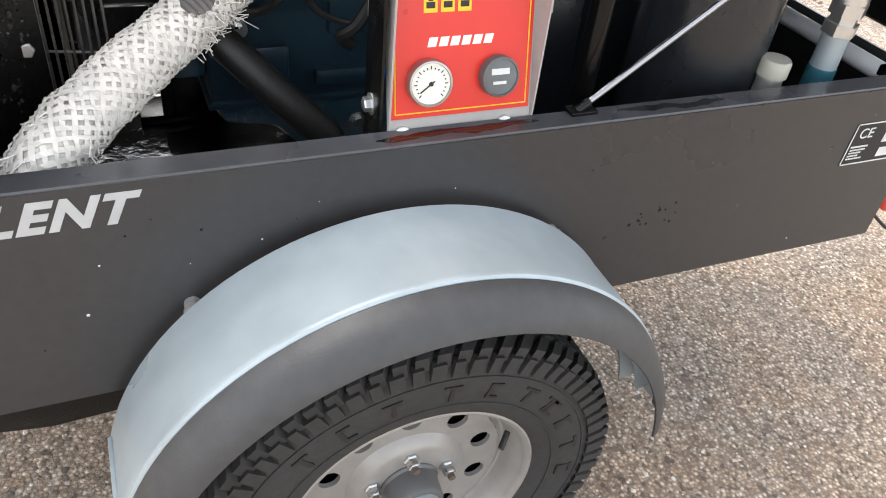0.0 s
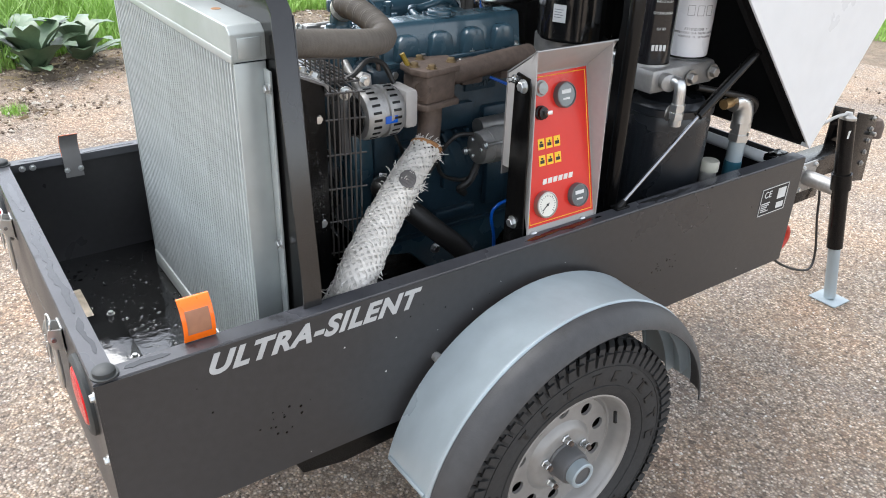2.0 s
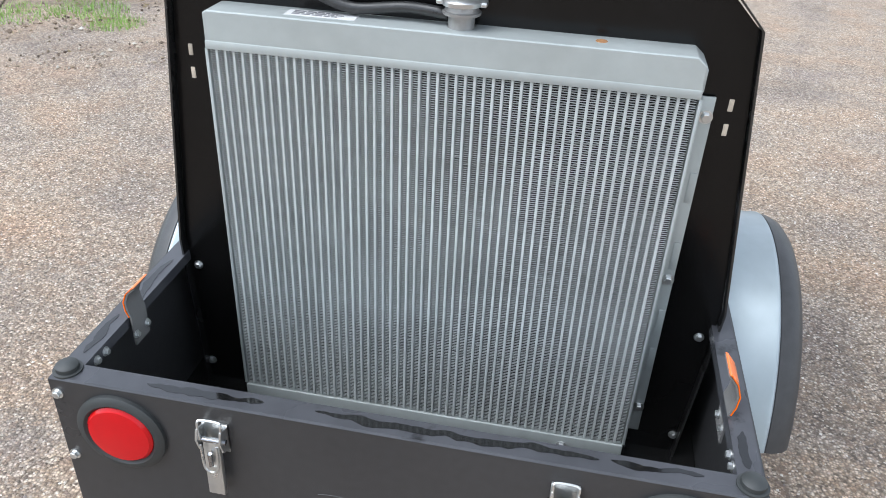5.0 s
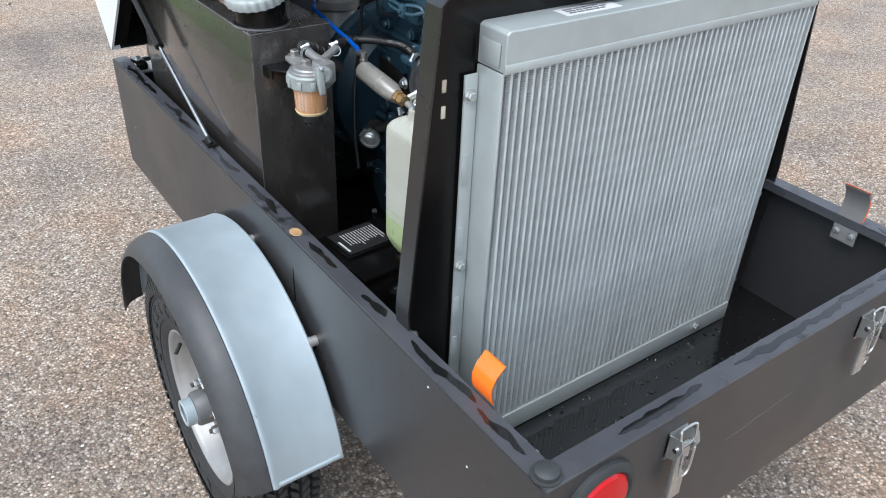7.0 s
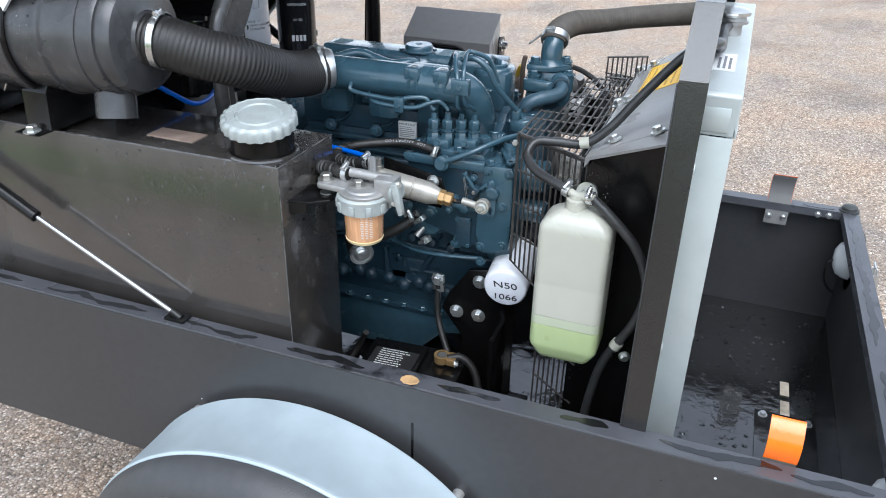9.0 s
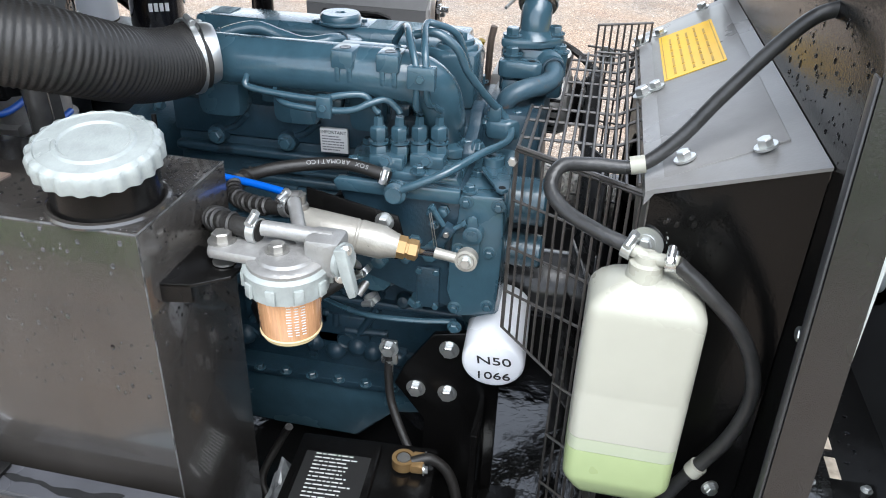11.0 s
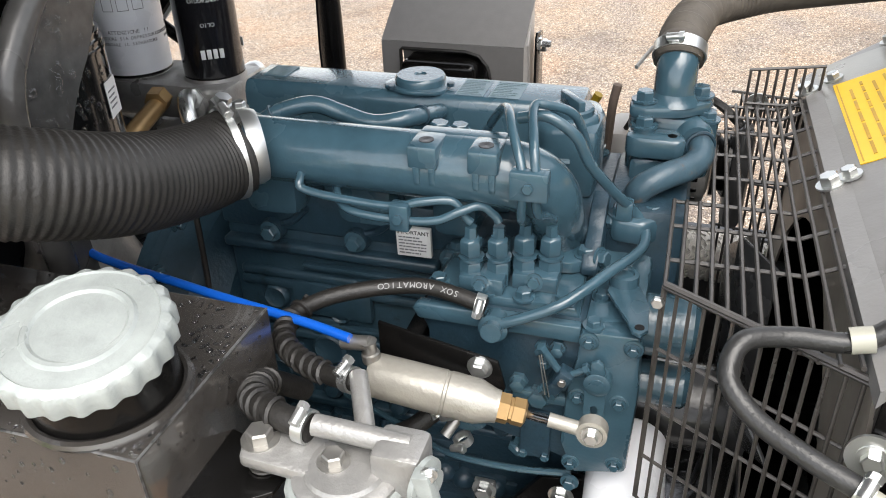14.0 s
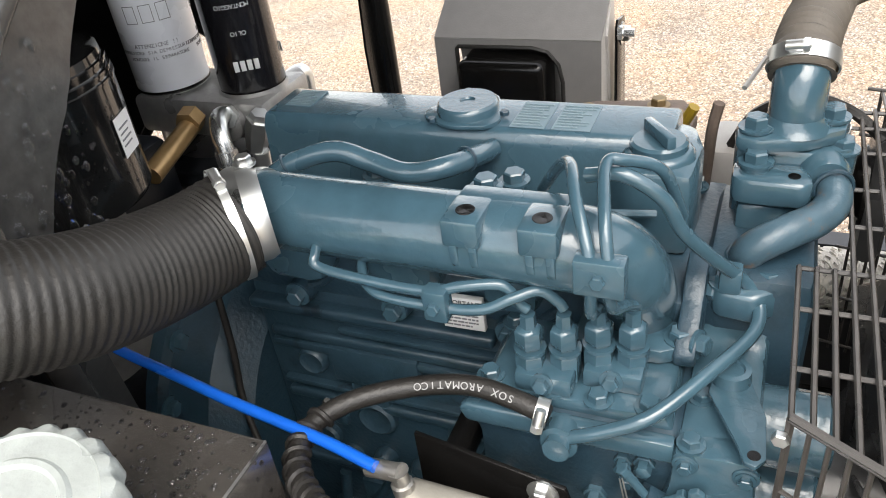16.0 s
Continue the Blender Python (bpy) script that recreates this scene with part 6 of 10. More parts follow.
        bars(lb, face_pose(((x0 + x1) / 2, (y0 + y1) / 2, 1.1658), (0, -1, 0), (1, 0, 0)), (y1 - y0) * 0.9, (x1 - x0) * 0.9, 9, STICKERINK, seed=sd, fill=0.3)
    # white notice on the block
    bm = B()
    m = face_pose((-0.0735, 0.8835, 1.0435), (0, -1, 0.02), (0, 0, 1))
    box(bm, -0.0185, 0.0185, -0.0165, 0.0165, -0.006, 0, 0.0008, m=m)
    lb = part("notice", bm, PAPER, e, "white printed notice")
    text(lb, "IMPORTANT", 0.0062, m @ Matrix.Translation((0, 0.0115, 0.0002)), INK, name="headline", extrude=0.0002)
    bars(lb, m @ Matrix.Translation((0, -0.003, 0.0001)), 0.031, 0.022, 6, GREYINK, seed=77, fill=0.32)
    # oil pan
    bm = B()
    prism(bm, [(0.70, 0.662), (1.105, 0.662), (1.10, 0.60), (1.06, 0.55), (0.86, 0.548), (0.80, 0.61), (0.72, 0.625)], "x", -0.085, 0.115, 0.008)
    part("oil_pan", bm, BLUE, e, "dark blue oil sump")
    bm = B()
    box(bm, -0.095, 0.125, 0.695, 1.11, 0.656, 0.668, 0.002)
    part("pan_flange", bm, BLUESHADE, e)
    # bell housing
    bm = B()
    lathe(bm, (0.03, 1.112, 0.84), (0, 1, 0), [(0, 0.15), (0.012, 0.165), (0.03, 0.185), (0.075, 0.19), (0.08, 0.2), (0.095, 0.2), (0.10, 0.12)], 48)
    part("bell_housing", bm, BLUESHADE, e, "blue-grey bell housing")
    for k in range(10):
        a = radians(95 + 20 * k)
        bolt(e, (0.03 + 0.192 * math.cos(a), 1.182, 0.84 + 0.192 * math.sin(a)), (0, -1, 0), 0.008, BLUE)
    # timing case at the fan end
    bm = B()
    prism(bm, [(0.10, 0.70), (0.12, 0.86), (0.10, 1.03), (0.02, 1.05), (-0.05, 1.047), (-0.065, 1.038), (-0.148, 1.036), (-0.156, 1.028), (-0.152, 0.93), (-0.138, 0.85), (-0.09, 0.80), (-0.06, 0.70)], "y", 0.648, 0.70, 0.008)
    part("timing_case", bm, BLUE, e, "blue timing gear case")
    bm = B()
    prism(bm, [(-0.020, 1.100), (-0.046, 1.094), (-0.060, 1.080), (-0.088, 1.066), (-0.097, 1.056), (-0.095, 1.046), (-0.020, 1.046)], "y", 0.696, 0.712, 0.003)
    part("end_web", bm, BLUESHADE, e, "cast web under the intake elbow")
    for x, z in ((-0.083, 1.060), (-0.040, 1.078)):
        bolt(e, (x, 0.696, z), (-0.4, -1, 0.2), 0.0072, BLUE)
    for x, z in ((-0.135, 1.005), (-0.142, 0.965), (-0.140, 0.915), (-0.13, 0.87)):
        bolt(e, (x - 0.012, 0.672, z), (-1, 0, 0), 0.0075, BLUE)
    # pump mounting block and its top plate
    bm = B()
    prism(bm, [(0.692, 0.86), (0.845, 0.905), (0.845, 1.0), (0.852, 1.012), (0.845, 1.036), (0.70, 1.036), (0.692, 1.02)], "x", -0.152, -0.055, 0.006)
    part("injection_pump", bm, BLUESHADE, e, "blue fuel injection pump body")
    bm = B()
    prism(bm, [(0.702, 1.034), (0.842, 1.034), (0.838, 1.046), (0.708, 1.046)], "x", -0.148, -0.065, 0.003)
    part("pump_top", bm, BLUE, e)
    bm = B()
    lathe(bm, (-0.152, 0.83, 0.95), (-1, 0, 0), [(0, 0.012), (0.006, 0.012)], 16)
    part("pump_boss", bm, BLUE, e)
    bm = B()
    box(bm, -0.160, -0.15, 0.70, 0.76, 0.94, 0.952, 0.003)
    part("pump_rib", bm, BLUE, e)
    for x, y in ((-0.138, 0.836), (-0.075, 0.836), (-0.14, 0.789), (-0.14, 0.72), (-0.08, 0.71), (-0.142, 0.755), (-0.075, 0.775)):
        bolt(e, (x, y, 1.046), (0, 0, 1), 0.0068, BLUE)
    for x, y in ((-0.132, 0.806), (-0.126, 0.782), (-0.116, 0.760), (-0.112, 0.737)):
        bm = B()
        lathe(bm, (x, y, 1.048), (0, 0, 1), [(0, 0.0112), (0.022, 0.0112), (0.0235, 0.0102), (0.024, 0.0078), (0.030, 0.0078), (0.0303, 0.0095), (0.032, 0.0104), (0.044, 0.0104), (0.046, 0.0092), (0.0475, 0.0062), (0.058, 0.0056), (0.058, 0.0)], 6)
        lathe(bm, (x, y, 1.0735), (0, 0, 1), [(0, 0.0118), (0.0028, 0.0118)], 20)
        part("delivery_valve", bm, BLUE, e)
    for y in (0.803, 0.757):
        bm = B()
        x = -0.143 if y > 0.78 else -0.128
        box(bm, x - 0.004, x + 0.03, y - 0.030, y + 0.012, 1.0455, 1.0625, 0.003)
        part("valve_bridge", bm, BLUE, e)
        bolt(e, (x - 0.004, y - 0.009, 1.056), (-1, 0, 0.2), 0.0055, BLUE)
    # side plate with levers
    bm = B()
    prism(bm, [(0.648, 0.875), (0.698, 0.862), (0.712, 0.90), (0.708, 0.975), (0.702, 1.0), (0.700, 1.034), (0.649, 1.036), (0.645, 0.972)], "x", -0.1645, -0.138, 0.004)
    gov = part("governor_cover", bm, BLUE, e, "blue governor side cover")
    for y, z in ((0.692, 1.025), (0.654, 1.024), (0.698, 0.961), (0.661, 0.961), (0.659, 0.885), (0.70, 0.876)):
        bm = B()
        lathe(bm, (-0.163, y, z), (-1, 0, 0), [(0, 0.0092), (0.0025, 0.0086), (0.003, 0.007)], 20)
        part("cover_boss", bm, BLUE, gov)
        bolt(gov, (-0.166, y, z), (-1, 0, 0), 0.0044, BLUE)
    bm = B()
    lathe(bm, (-0.164, 0.681, 0.987), (-1, 0, 0), [(0, 0.0125), (0.004, 0.0122), (0.012, 0.0120), (0.0125, 0.0112), (0.0128, 0.007), (0.0138, 0.0066), (0.0138, 0)], 28)
    part("lever_hub", bm, BLUE, e, "round lever pivot with a flat head")
    bm = B()
    arm, slot = [], []
    for k in range(24):
        a = 2 * math.pi * k / 24
        arm.append((0.682 + 0.0095 * math.cos(a), 0.952 + (0.0 if math.sin(a) < 0 else 0.028) + 0.0095 * math.sin(a)))
        slot.append((0.682 + 0.003 * math.cos(a), 0.948 + (0.0 if math.sin(a) < 0 else 0.010) + 0.003 * math.sin(a)))
    ring_plate(bm, arm, slot, "x", -0.174, -0.170)
    part("speed_arm", bm, BLUE, e, "flat blue arm with a slot")
    bm = B()
    prism(bm, [(0.688, 0.995), (0.674, 0.997), (0.677, 1.010), (0.682, 1.013), (0.688, 1.010)], "x", -0.176, -0.171, 0.0012)
    part("stop_lever", bm, BLUE, e, "short blue stop lever")
    bm = B()
    m = Matrix.Translation((-0.172, 0.711, 0.988)) @ Matrix.Rotation(radians(28), 4, "X")
    box(bm, -0.009, 0.007, -0.007, 0.007, -0.008, 0.008, 0.0018, m=m)
    box(bm, -0.006, 0.02, -0.006, 0.006, -0.022, -0.007, 0.002, m=m)
    part("lever_block", bm, BLUESHADE, e, "small square adjuster block")
    bolt(e, (-0.181, 0.711, 0.988), (-1, 0, 0), 0.0035, STEEL, washer=False)
    for p, q, r in (((-0.172, 0.716, 0.994), (-0.174, 0.730, 1.016), 0.0036), ((-0.172, 0.706, 0.990), (-0.172, 0.692, 1.0), 0.0032), ((-0.172, 0.714, 0.982), (-0.168, 0.729, 0.966), 0.0034)):
        bm = B()
        rod(bm, p, q, r, 10)
        v = Vector(q) - Vector(p)
        lathe(bm, q, v, [(-0.001, 0.0052), (0.0035, 0.0052), (0.0042, 0.0042), (0.0042, 0)], 6)
        part("adjusting_screw", bm, BLUE, e)
    bm = B()
    rod(bm, (-0.177, 0.731, 1.012), (-0.178, 0.722, 0.966), 0.0006, 5)
    rod(bm, (-0.176, 0.733, 1.010), (-0.176, 0.726, 0.966), 0.0006, 5)
    part("locking_wire", bm, STEEL, e, "thin twisted locking wire")
    # slanted bracket arm on the pump end
    bm = B()
    prism(bm, [(-0.088, 0.662), (-0.088, 0.682), (-0.118, 0.684), (-0.160, 0.662), (-0.173, 0.657), (-0.176, 0.650), (-0.168, 0.644), (-0.132, 0.646)], "z", 1.045, 1.0495, 0.001)
    lathe(bm, (-0.101, 0.671, 1.047), (0, 0, 1), [(0, 0.014), (0.012, 0.013), (0.0125, 0.009), (0.010, 0.008), (0.010, 0)], 20)
    part("lifting_lever", bm, BLUE, e, "flat blue lever with a hollow boss")
    bm = B()
    lathe(bm, (-0.167, 0.6515, 1.0496), (0, 0, 1), [(0, 0.0042), (0.0004, 0.004), (0.0004, 0)], 14)
    part("lever_hole", bm, BLACK, e)
    for x, y in ((-0.156, 0.690), (-0.112, 0.688), (-0.136, 0.716)):
        bolt(e, (x, y, 1.036), (0, 0, 1), 0.0062, BLUE)
    # lift pump below
    bm = B()
    lathe(bm, (-0.06, 0.81, 0.895), (-1, 0, 0), [(0, 0.030), (0.04, 0.030), (0.045, 0.036), (0.055, 0.036), (0.06, 0.028), (0.085, 0.024), (0.088, 0)], 24)
    part("lift_pump", bm, BLUE, e, "round blue fuel lift pump")
    for y, z, dz in ((0.835, 0.915, 0.01), (0.83, 0.868, -0.02)):
        bm = B()
        rod(bm, (-0.13, 0.812, 0.895), (-0.155, y, z), 0.006, 10)
        part("pump_spigot", bm, STEEL, e)
    bm = B()
    lathe(bm, (-0.142, 0.755, 0.858), (0, -0.25, 1), [(0, 0.012), (0.006, 0.012), (0.008, 0.009), (0.02, 0.009), (0.021, 0.012), (0.027, 0.012)], 6)
    part("pressure_switch", bm, BLUE, e)
    # intake pipe
    bm = B()
    path = spline([(-0.104, 1.035, 1.148), (-0.106, 0.95, 1.149), (-0.108, 0.85, 1.150), (-0.108, 0.795, 1.150), (-0.104, 0.764, 1.144), (-0.092, 0.749, 1.126), (-0.075, 0.745, 1.10), (-0.058, 0.745, 1.075), (-0.048, 0.745, 1.055)], 8)
    sweep(bm, path, 0.0305, 32)
    man = part("intake_pipe", bm, BLUE, e, "thick smooth blue intake pipe with an end elbow")
    bm = B()
    lathe(bm, (-0.104, 1.063, 1.148), (0, -1, 0), [(0, 0.0305), (0.02, 0.031), (0.03, 0.033), (0.034, 0.0322)], 32)
    part("pipe_mouth", bm, ZINC, man)
    for y, w in ((0.835, 0.024), (0.928, 0.031), (1.030, 0.031)):
        bm = B()
        prism(bm, [(y - w, 1.064), (y + w, 1.064), (y + w + 0.002, 1.15), (y - w - 0.002, 1.15)], "x", -0.093, -0.045, 0.014)
        part("intake_runner", bm, BLUE, man)
    for y in (0.847, 0.794):
        bm = B()
        box(bm, -0.141, -0.105, y - 0.0135, y + 0.0135, 1.160, 1.1815, 0.003)
        part("mounting_pad", bm, BLUE, man, "machined pad on top of the pipe")
        for off in (-0.008, 0.006):
            bm = B()
            prism(bm, [(-0.141, 1.162), (-0.128, 1.162), (-0.128, 1.135), (-0.1345, 1.137), (-0.139, 1.146)], "y", y + off - 0.003, y + off + 0.003, 0.001)
            part("pad_gusset", bm, BLUE, man)
    bm = B()
    box(bm, -0.110, -0.090, 0.782, 0.860, 1.166, 1.1811, 0.003)
    part("pad_web", bm, BLUE, man)
    # flange foot of the elbow
    bm = B()
    prism(bm, [(-0.098, 0.785), (-0.098, 0.72), (-0.085, 0.698), (-0.05, 0.70), (-0.03, 0.785)], "z", 1.047, 1.060, 0.003)
    part("elbow_foot", bm, BLUE, man)
    bolt(e, (-0.080, 0.709, 1.060), (0, 0, 1), 0.0075, BLUE)
    for y in (0.847, 0.794):
        bm = B()
        lathe(bm, (-0.125, y, 1.1815), (0, 0, 1), [(0.0, 0.0068), (0.0006, 0.0066), (0.0006, 0.0045), (0.0002, 0)], 16)
        part("tapped_hole", bm, BLACK, man)
    # crankcase ventilation hose on top
    bm = B()
    sweep(bm, spline([(-0.075, 1.05, 1.150), (-0.062, 1.025, 1.166), (-0.050, 0.990, 1.174), (-0.048, 0.958, 1.166), (-0.050, 0.925, 1.160), (-0.036, 0.892, 1.163), (0.018, 0.880, 1.150)], 8), 0.0088, 14)
    part("breather_hose", bm, BLUE, e, "curved blue breather hose")
    for p, d in (((-0.064, 1.028, 1.165), (0.4, -0.9, 0.5)), ((-0.022, 0.887, 1.161), (1, -0.3, -0.2))):
        bm = B()
        torus(bm, p, d, 0.0095, 0.0014, 18, 6)
        part("spring_clip", bm, BLUESHADE, e)
    bolt(e, (-0.095, 1.045, 1.182), (0, 0, 1), 0.006, ZINC)
    for x, y, z in ((-0.072, 0.852, 1.168), (-0.03, 0.845, 1.15), (-0.04, 0.96, 1.15), (0.088, 0.722, 1.09), (0.02, 0.80, 1.09)):
        bm = B()
        rod(bm, (x, y, z - 0.08), (x, y, z), 0.007, 10)
        part("stud", bm, BLUE, e)
        bolt(e, (x, y, z), (0, 0, 1), 0.008, BLUE)
    bm = B()
    sweep(bm, spline([(0.0, 1.03, 1.11), (-0.03, 0.93, 1.12), (-0.055, 0.87, 1.128), (-0.04, 0.82, 1.13), (-0.01, 0.74, 1.12)], 8), 0.0035, 8)
    part("leak_off_line", bm, BLUE, e)


engine_core()


def engine_relief():
    """Bolts, ribs, pads and small pipes of the pump side."""
    e = engine
    # bolts along the sump flange
    for k in range(10):
        bolt(e, (-0.095, 0.715 + 0.042 * k, 0.668), (0, 0, 1), 0.006, BLUE)
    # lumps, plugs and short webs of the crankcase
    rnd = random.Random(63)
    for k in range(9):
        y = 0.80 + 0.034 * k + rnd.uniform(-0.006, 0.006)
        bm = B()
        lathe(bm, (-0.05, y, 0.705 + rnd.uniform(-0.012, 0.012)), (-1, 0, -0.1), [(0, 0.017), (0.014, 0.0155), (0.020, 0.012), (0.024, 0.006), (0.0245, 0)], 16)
        part("casting_lump", bm, BLUESHADE, e)
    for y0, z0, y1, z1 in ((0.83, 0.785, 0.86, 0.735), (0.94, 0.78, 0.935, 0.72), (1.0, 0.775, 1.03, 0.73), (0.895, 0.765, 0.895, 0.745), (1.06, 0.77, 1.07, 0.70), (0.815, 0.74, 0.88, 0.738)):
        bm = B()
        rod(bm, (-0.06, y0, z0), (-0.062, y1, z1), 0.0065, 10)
        part("casting_web", bm, BLUESHADE, e)
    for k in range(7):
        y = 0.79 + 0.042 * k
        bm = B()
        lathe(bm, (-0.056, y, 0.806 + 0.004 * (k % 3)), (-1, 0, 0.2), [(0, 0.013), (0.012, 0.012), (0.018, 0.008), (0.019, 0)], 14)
        part("casting_lump", bm, BLUESHADE, e)
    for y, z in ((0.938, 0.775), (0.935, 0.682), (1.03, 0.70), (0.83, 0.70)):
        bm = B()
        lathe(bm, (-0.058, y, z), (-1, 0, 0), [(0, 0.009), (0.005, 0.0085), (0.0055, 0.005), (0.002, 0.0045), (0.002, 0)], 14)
        part("drilled_boss", bm, BLUESHADE, e)
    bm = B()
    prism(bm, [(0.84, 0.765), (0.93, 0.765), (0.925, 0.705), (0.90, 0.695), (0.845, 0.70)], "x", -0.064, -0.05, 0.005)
    part("cast_panel", bm, BLUESHADE, e)
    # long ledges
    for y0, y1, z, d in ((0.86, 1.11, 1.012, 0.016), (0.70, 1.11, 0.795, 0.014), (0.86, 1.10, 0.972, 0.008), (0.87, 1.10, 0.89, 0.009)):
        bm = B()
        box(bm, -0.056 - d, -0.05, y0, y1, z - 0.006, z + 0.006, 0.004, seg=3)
        part("casting_ledge", bm, BLUESHADE, e)
    # bolt bosses with a web running down from each
    for y, z in ((1.049, 1.032), (0.95, 1.033), (0.845, 1.028)):
        bm = B()
        lathe(bm, (-0.058, y, z), (-1, 0, 0), [(0, 0.014), (0.012, 0.0125), (0.0125, 0.0)], 18)
        part("bolt_boss", bm, BLUESHADE, e)
        bolt(e, (-0.0705, y, z), (-1, 0, 0), 0.0078, BLUE)
        bm = B()
        sweep(bm, spline([(-0.062, y - 0.008, z + 0.006), (-0.063, y - 0.026, z + 0.014), (-0.066, y - 0.044, z + 0.032)], 6), 0.0042, 8)
        part("casting_web", bm, BLUESHADE, e)
    # injectors between head and cover
    for y in (0.775, 0.865, 0.955, 1.045):
        bm = B()
        lathe(bm, (-0.035, y, 1.076), (-0.25, 0, 1), [(0, 0.014), (0.014, 0.014), (0.015, 0.010), (0.04, 0.010), (0.041, 0.012), (0.052, 0.012), (0.054, 0.007), (0.062, 0.006)], 6)
        part("injector", bm, BLUE, e)
        bm = B()
        box(bm, -0.052, -0.02, y + 0.014, y + 0.034, 1.078, 1.092, 0.003)
        part("injector_clamp", bm, BLUE, e)
        bolt(e, (-0.036, y + 0.024, 1.092), (0, 0, 1), 0.0065, BLUE)
    # side of the pump: ledge, cover with screws, plugs, spring linkage
    bm = B()
    prism(bm, [(0.70, 1.018), (0.85, 1.018), (0.856, 1.030), (0.85, 1.036), (0.70, 1.036)], "x", -0.162, -0.15, 0.003)
    part("pump_ledge", bm, BLUE, e)
    bm = B()
    box(bm, -0.158, -0.150, 0.722, 0.752, 0.865, 0.925, 0.003)
    part("pump_cover", bm, BLUESHADE, e)
    for y, z in ((0.726, 0.87), (0.748, 0.87), (0.726, 0.92), (0.748, 0.92)):
        bolt(e, (-0.158, y, z), (-1, 0, 0), 0.0042, BLUE, washer=False)
    for y, z, r in ((0.735, 0.945, 0.009), (0.755, 0.958, 0.007), (0.72, 1.005, 0.006), (0.80, 0.925, 0.009), (0.765, 0.935, 0.006), (0.735, 1.003, 0.005)):
        bm = B()
        lathe(bm, (-0.150, y, z), (-1, 0, 0), [(0, r * 1.3), (0.006, r * 1.3), (0.0065, r), (0.014, r), (0.015, r * 0.7)], 6)
        part("plug_screw", bm, BLUE, e)
    bm = B()
    sweep(bm, spline([(-0.15, 0.70, 0.845), (-0.152, 0.76, 0.838), (-0.142, 0.83, 0.83), (-0.11, 0.90, 0.825), (-0.075, 0.98, 0.82)], 8), 0.0038, 8)
    part("oil_pipe", bm, BLUE, e)
    # bolts between pump and side plate
    for y, z, r in ((0.731, 0.987, 0.0042), (0.722, 0.953, 0.0044), (0.731, 0.943, 0.0045), (0.845, 0.93, 0.006), (0.70, 0.842, 0.006)):
        bolt(e, (-0.158, y, z), (-1, 0, 0), r, BLUE)


engine_relief()


def fuel_lines():
    e = engine
    lines = [
        [(-0.112, 0.737, 1.110), (-0.114, 0.736, 1.114), (-0.126, 0.740, 1.122), (-0.146, 0.745, 1.135), (-0.152, 0.746, 1.17), (-0.135, 0.752, 1.195), (-0.095, 0.760, 1.207), (-0.085, 0.75, 1.206), (-0.07, 0.728, 1.192), (-0.055, 0.715, 1.15)],
        [(-0.116, 0.760, 1.110), (-0.126, 0.759, 1.115), (-0.148, 0.758, 1.13), (-0.152, 0.757, 1.17), (-0.125, 0.772, 1.198), (-0.088, 0.785, 1.202), (-0.065, 0.80, 1.185), (-0.04, 0.82, 1.15)],
        [(-0.126, 0.782, 1.110), (-0.126, 0.786, 1.116), (-0.130, 0.798, 1.126), (-0.140, 0.815, 1.123), (-0.146, 0.835, 1.115), (-0.147, 0.87, 1.112), (-0.146, 0.915, 1.115), (-0.128, 0.935, 1.122), (-0.09, 0.945, 1.13)],
        [(-0.132, 0.806, 1.110), (-0.133, 0.810, 1.114), (-0.135, 0.822, 1.130), (-0.142, 0.848, 1.130), (-0.146, 0.88, 1.124), (-0.145, 0.955, 1.129), (-0.138, 0.966, 1.138), (-0.10, 0.97, 1.15)],
    ]
    for pts in lines:
        bm = B()
        sweep(bm, spline(pts, 8), 0.0042, 10)
        part("injection_line", bm, BLUE, e, "bent blue steel fuel line")
    for p, w in (((-0.151, 0.751, 1.163), (0.032, 0.026)), ((-0.147, 0.866, 1.117), (0.018, 0.026))):
        bm = B()
        box(bm, p[0] - 0.008, p[0] + 0.006, p[1] - w[0] / 2, p[1] + w[0] / 2, p[2] - w[1] / 2, p[2] + w[1] / 2, 0.002)
        c = part("line_clamp", bm, BLUE, e, "square blue line clamp")
        bolt(c, (p[0] - 0.008, p[1], p[2]), (-1, 0, 0.1), 0.0045, BLUE, washer=False)
    bm = B()
    sweep(bm, spline([(-0.170, 0.775, 1.030), (-0.168, 0.745, 1.044), (-0.158, 0.715, 1.058), (-0.12, 0.685, 1.068), (-0.07, 0.660, 1.068), (-0.045, 0.660, 1.078), (-0.042, 0.672, 1.092), (-0.06, 0.692, 1.12), (-0.078, 0.712, 1.152), (-0.085, 0.725, 1.18), (-0.088, 0.750, 1.197), (-0.084, 0.775, 1.192)], 8), 0.0052, 12)
    part("return_pipe", bm, BLUE, e, "long curved blue return pipe")
    bm = B()
    box(bm, -0.052, -0.034, 0.672, 0.688, 1.083, 1.103, 0.003)
    part("p_clip", bm, BLUE, e)
    bm = B()
    lathe(bm, (-0.152, 0.776, 1.026), (-1, 0, 0.1), [(0, 0.010), (0.006, 0.010), (0.007, 0.0135), (0.021, 0.0135), (0.022, 0.0095), (0.029, 0.0095)], 18)
    part("banjo_union", bm, BLUE, e, "round banjo fitting")


fuel_lines()


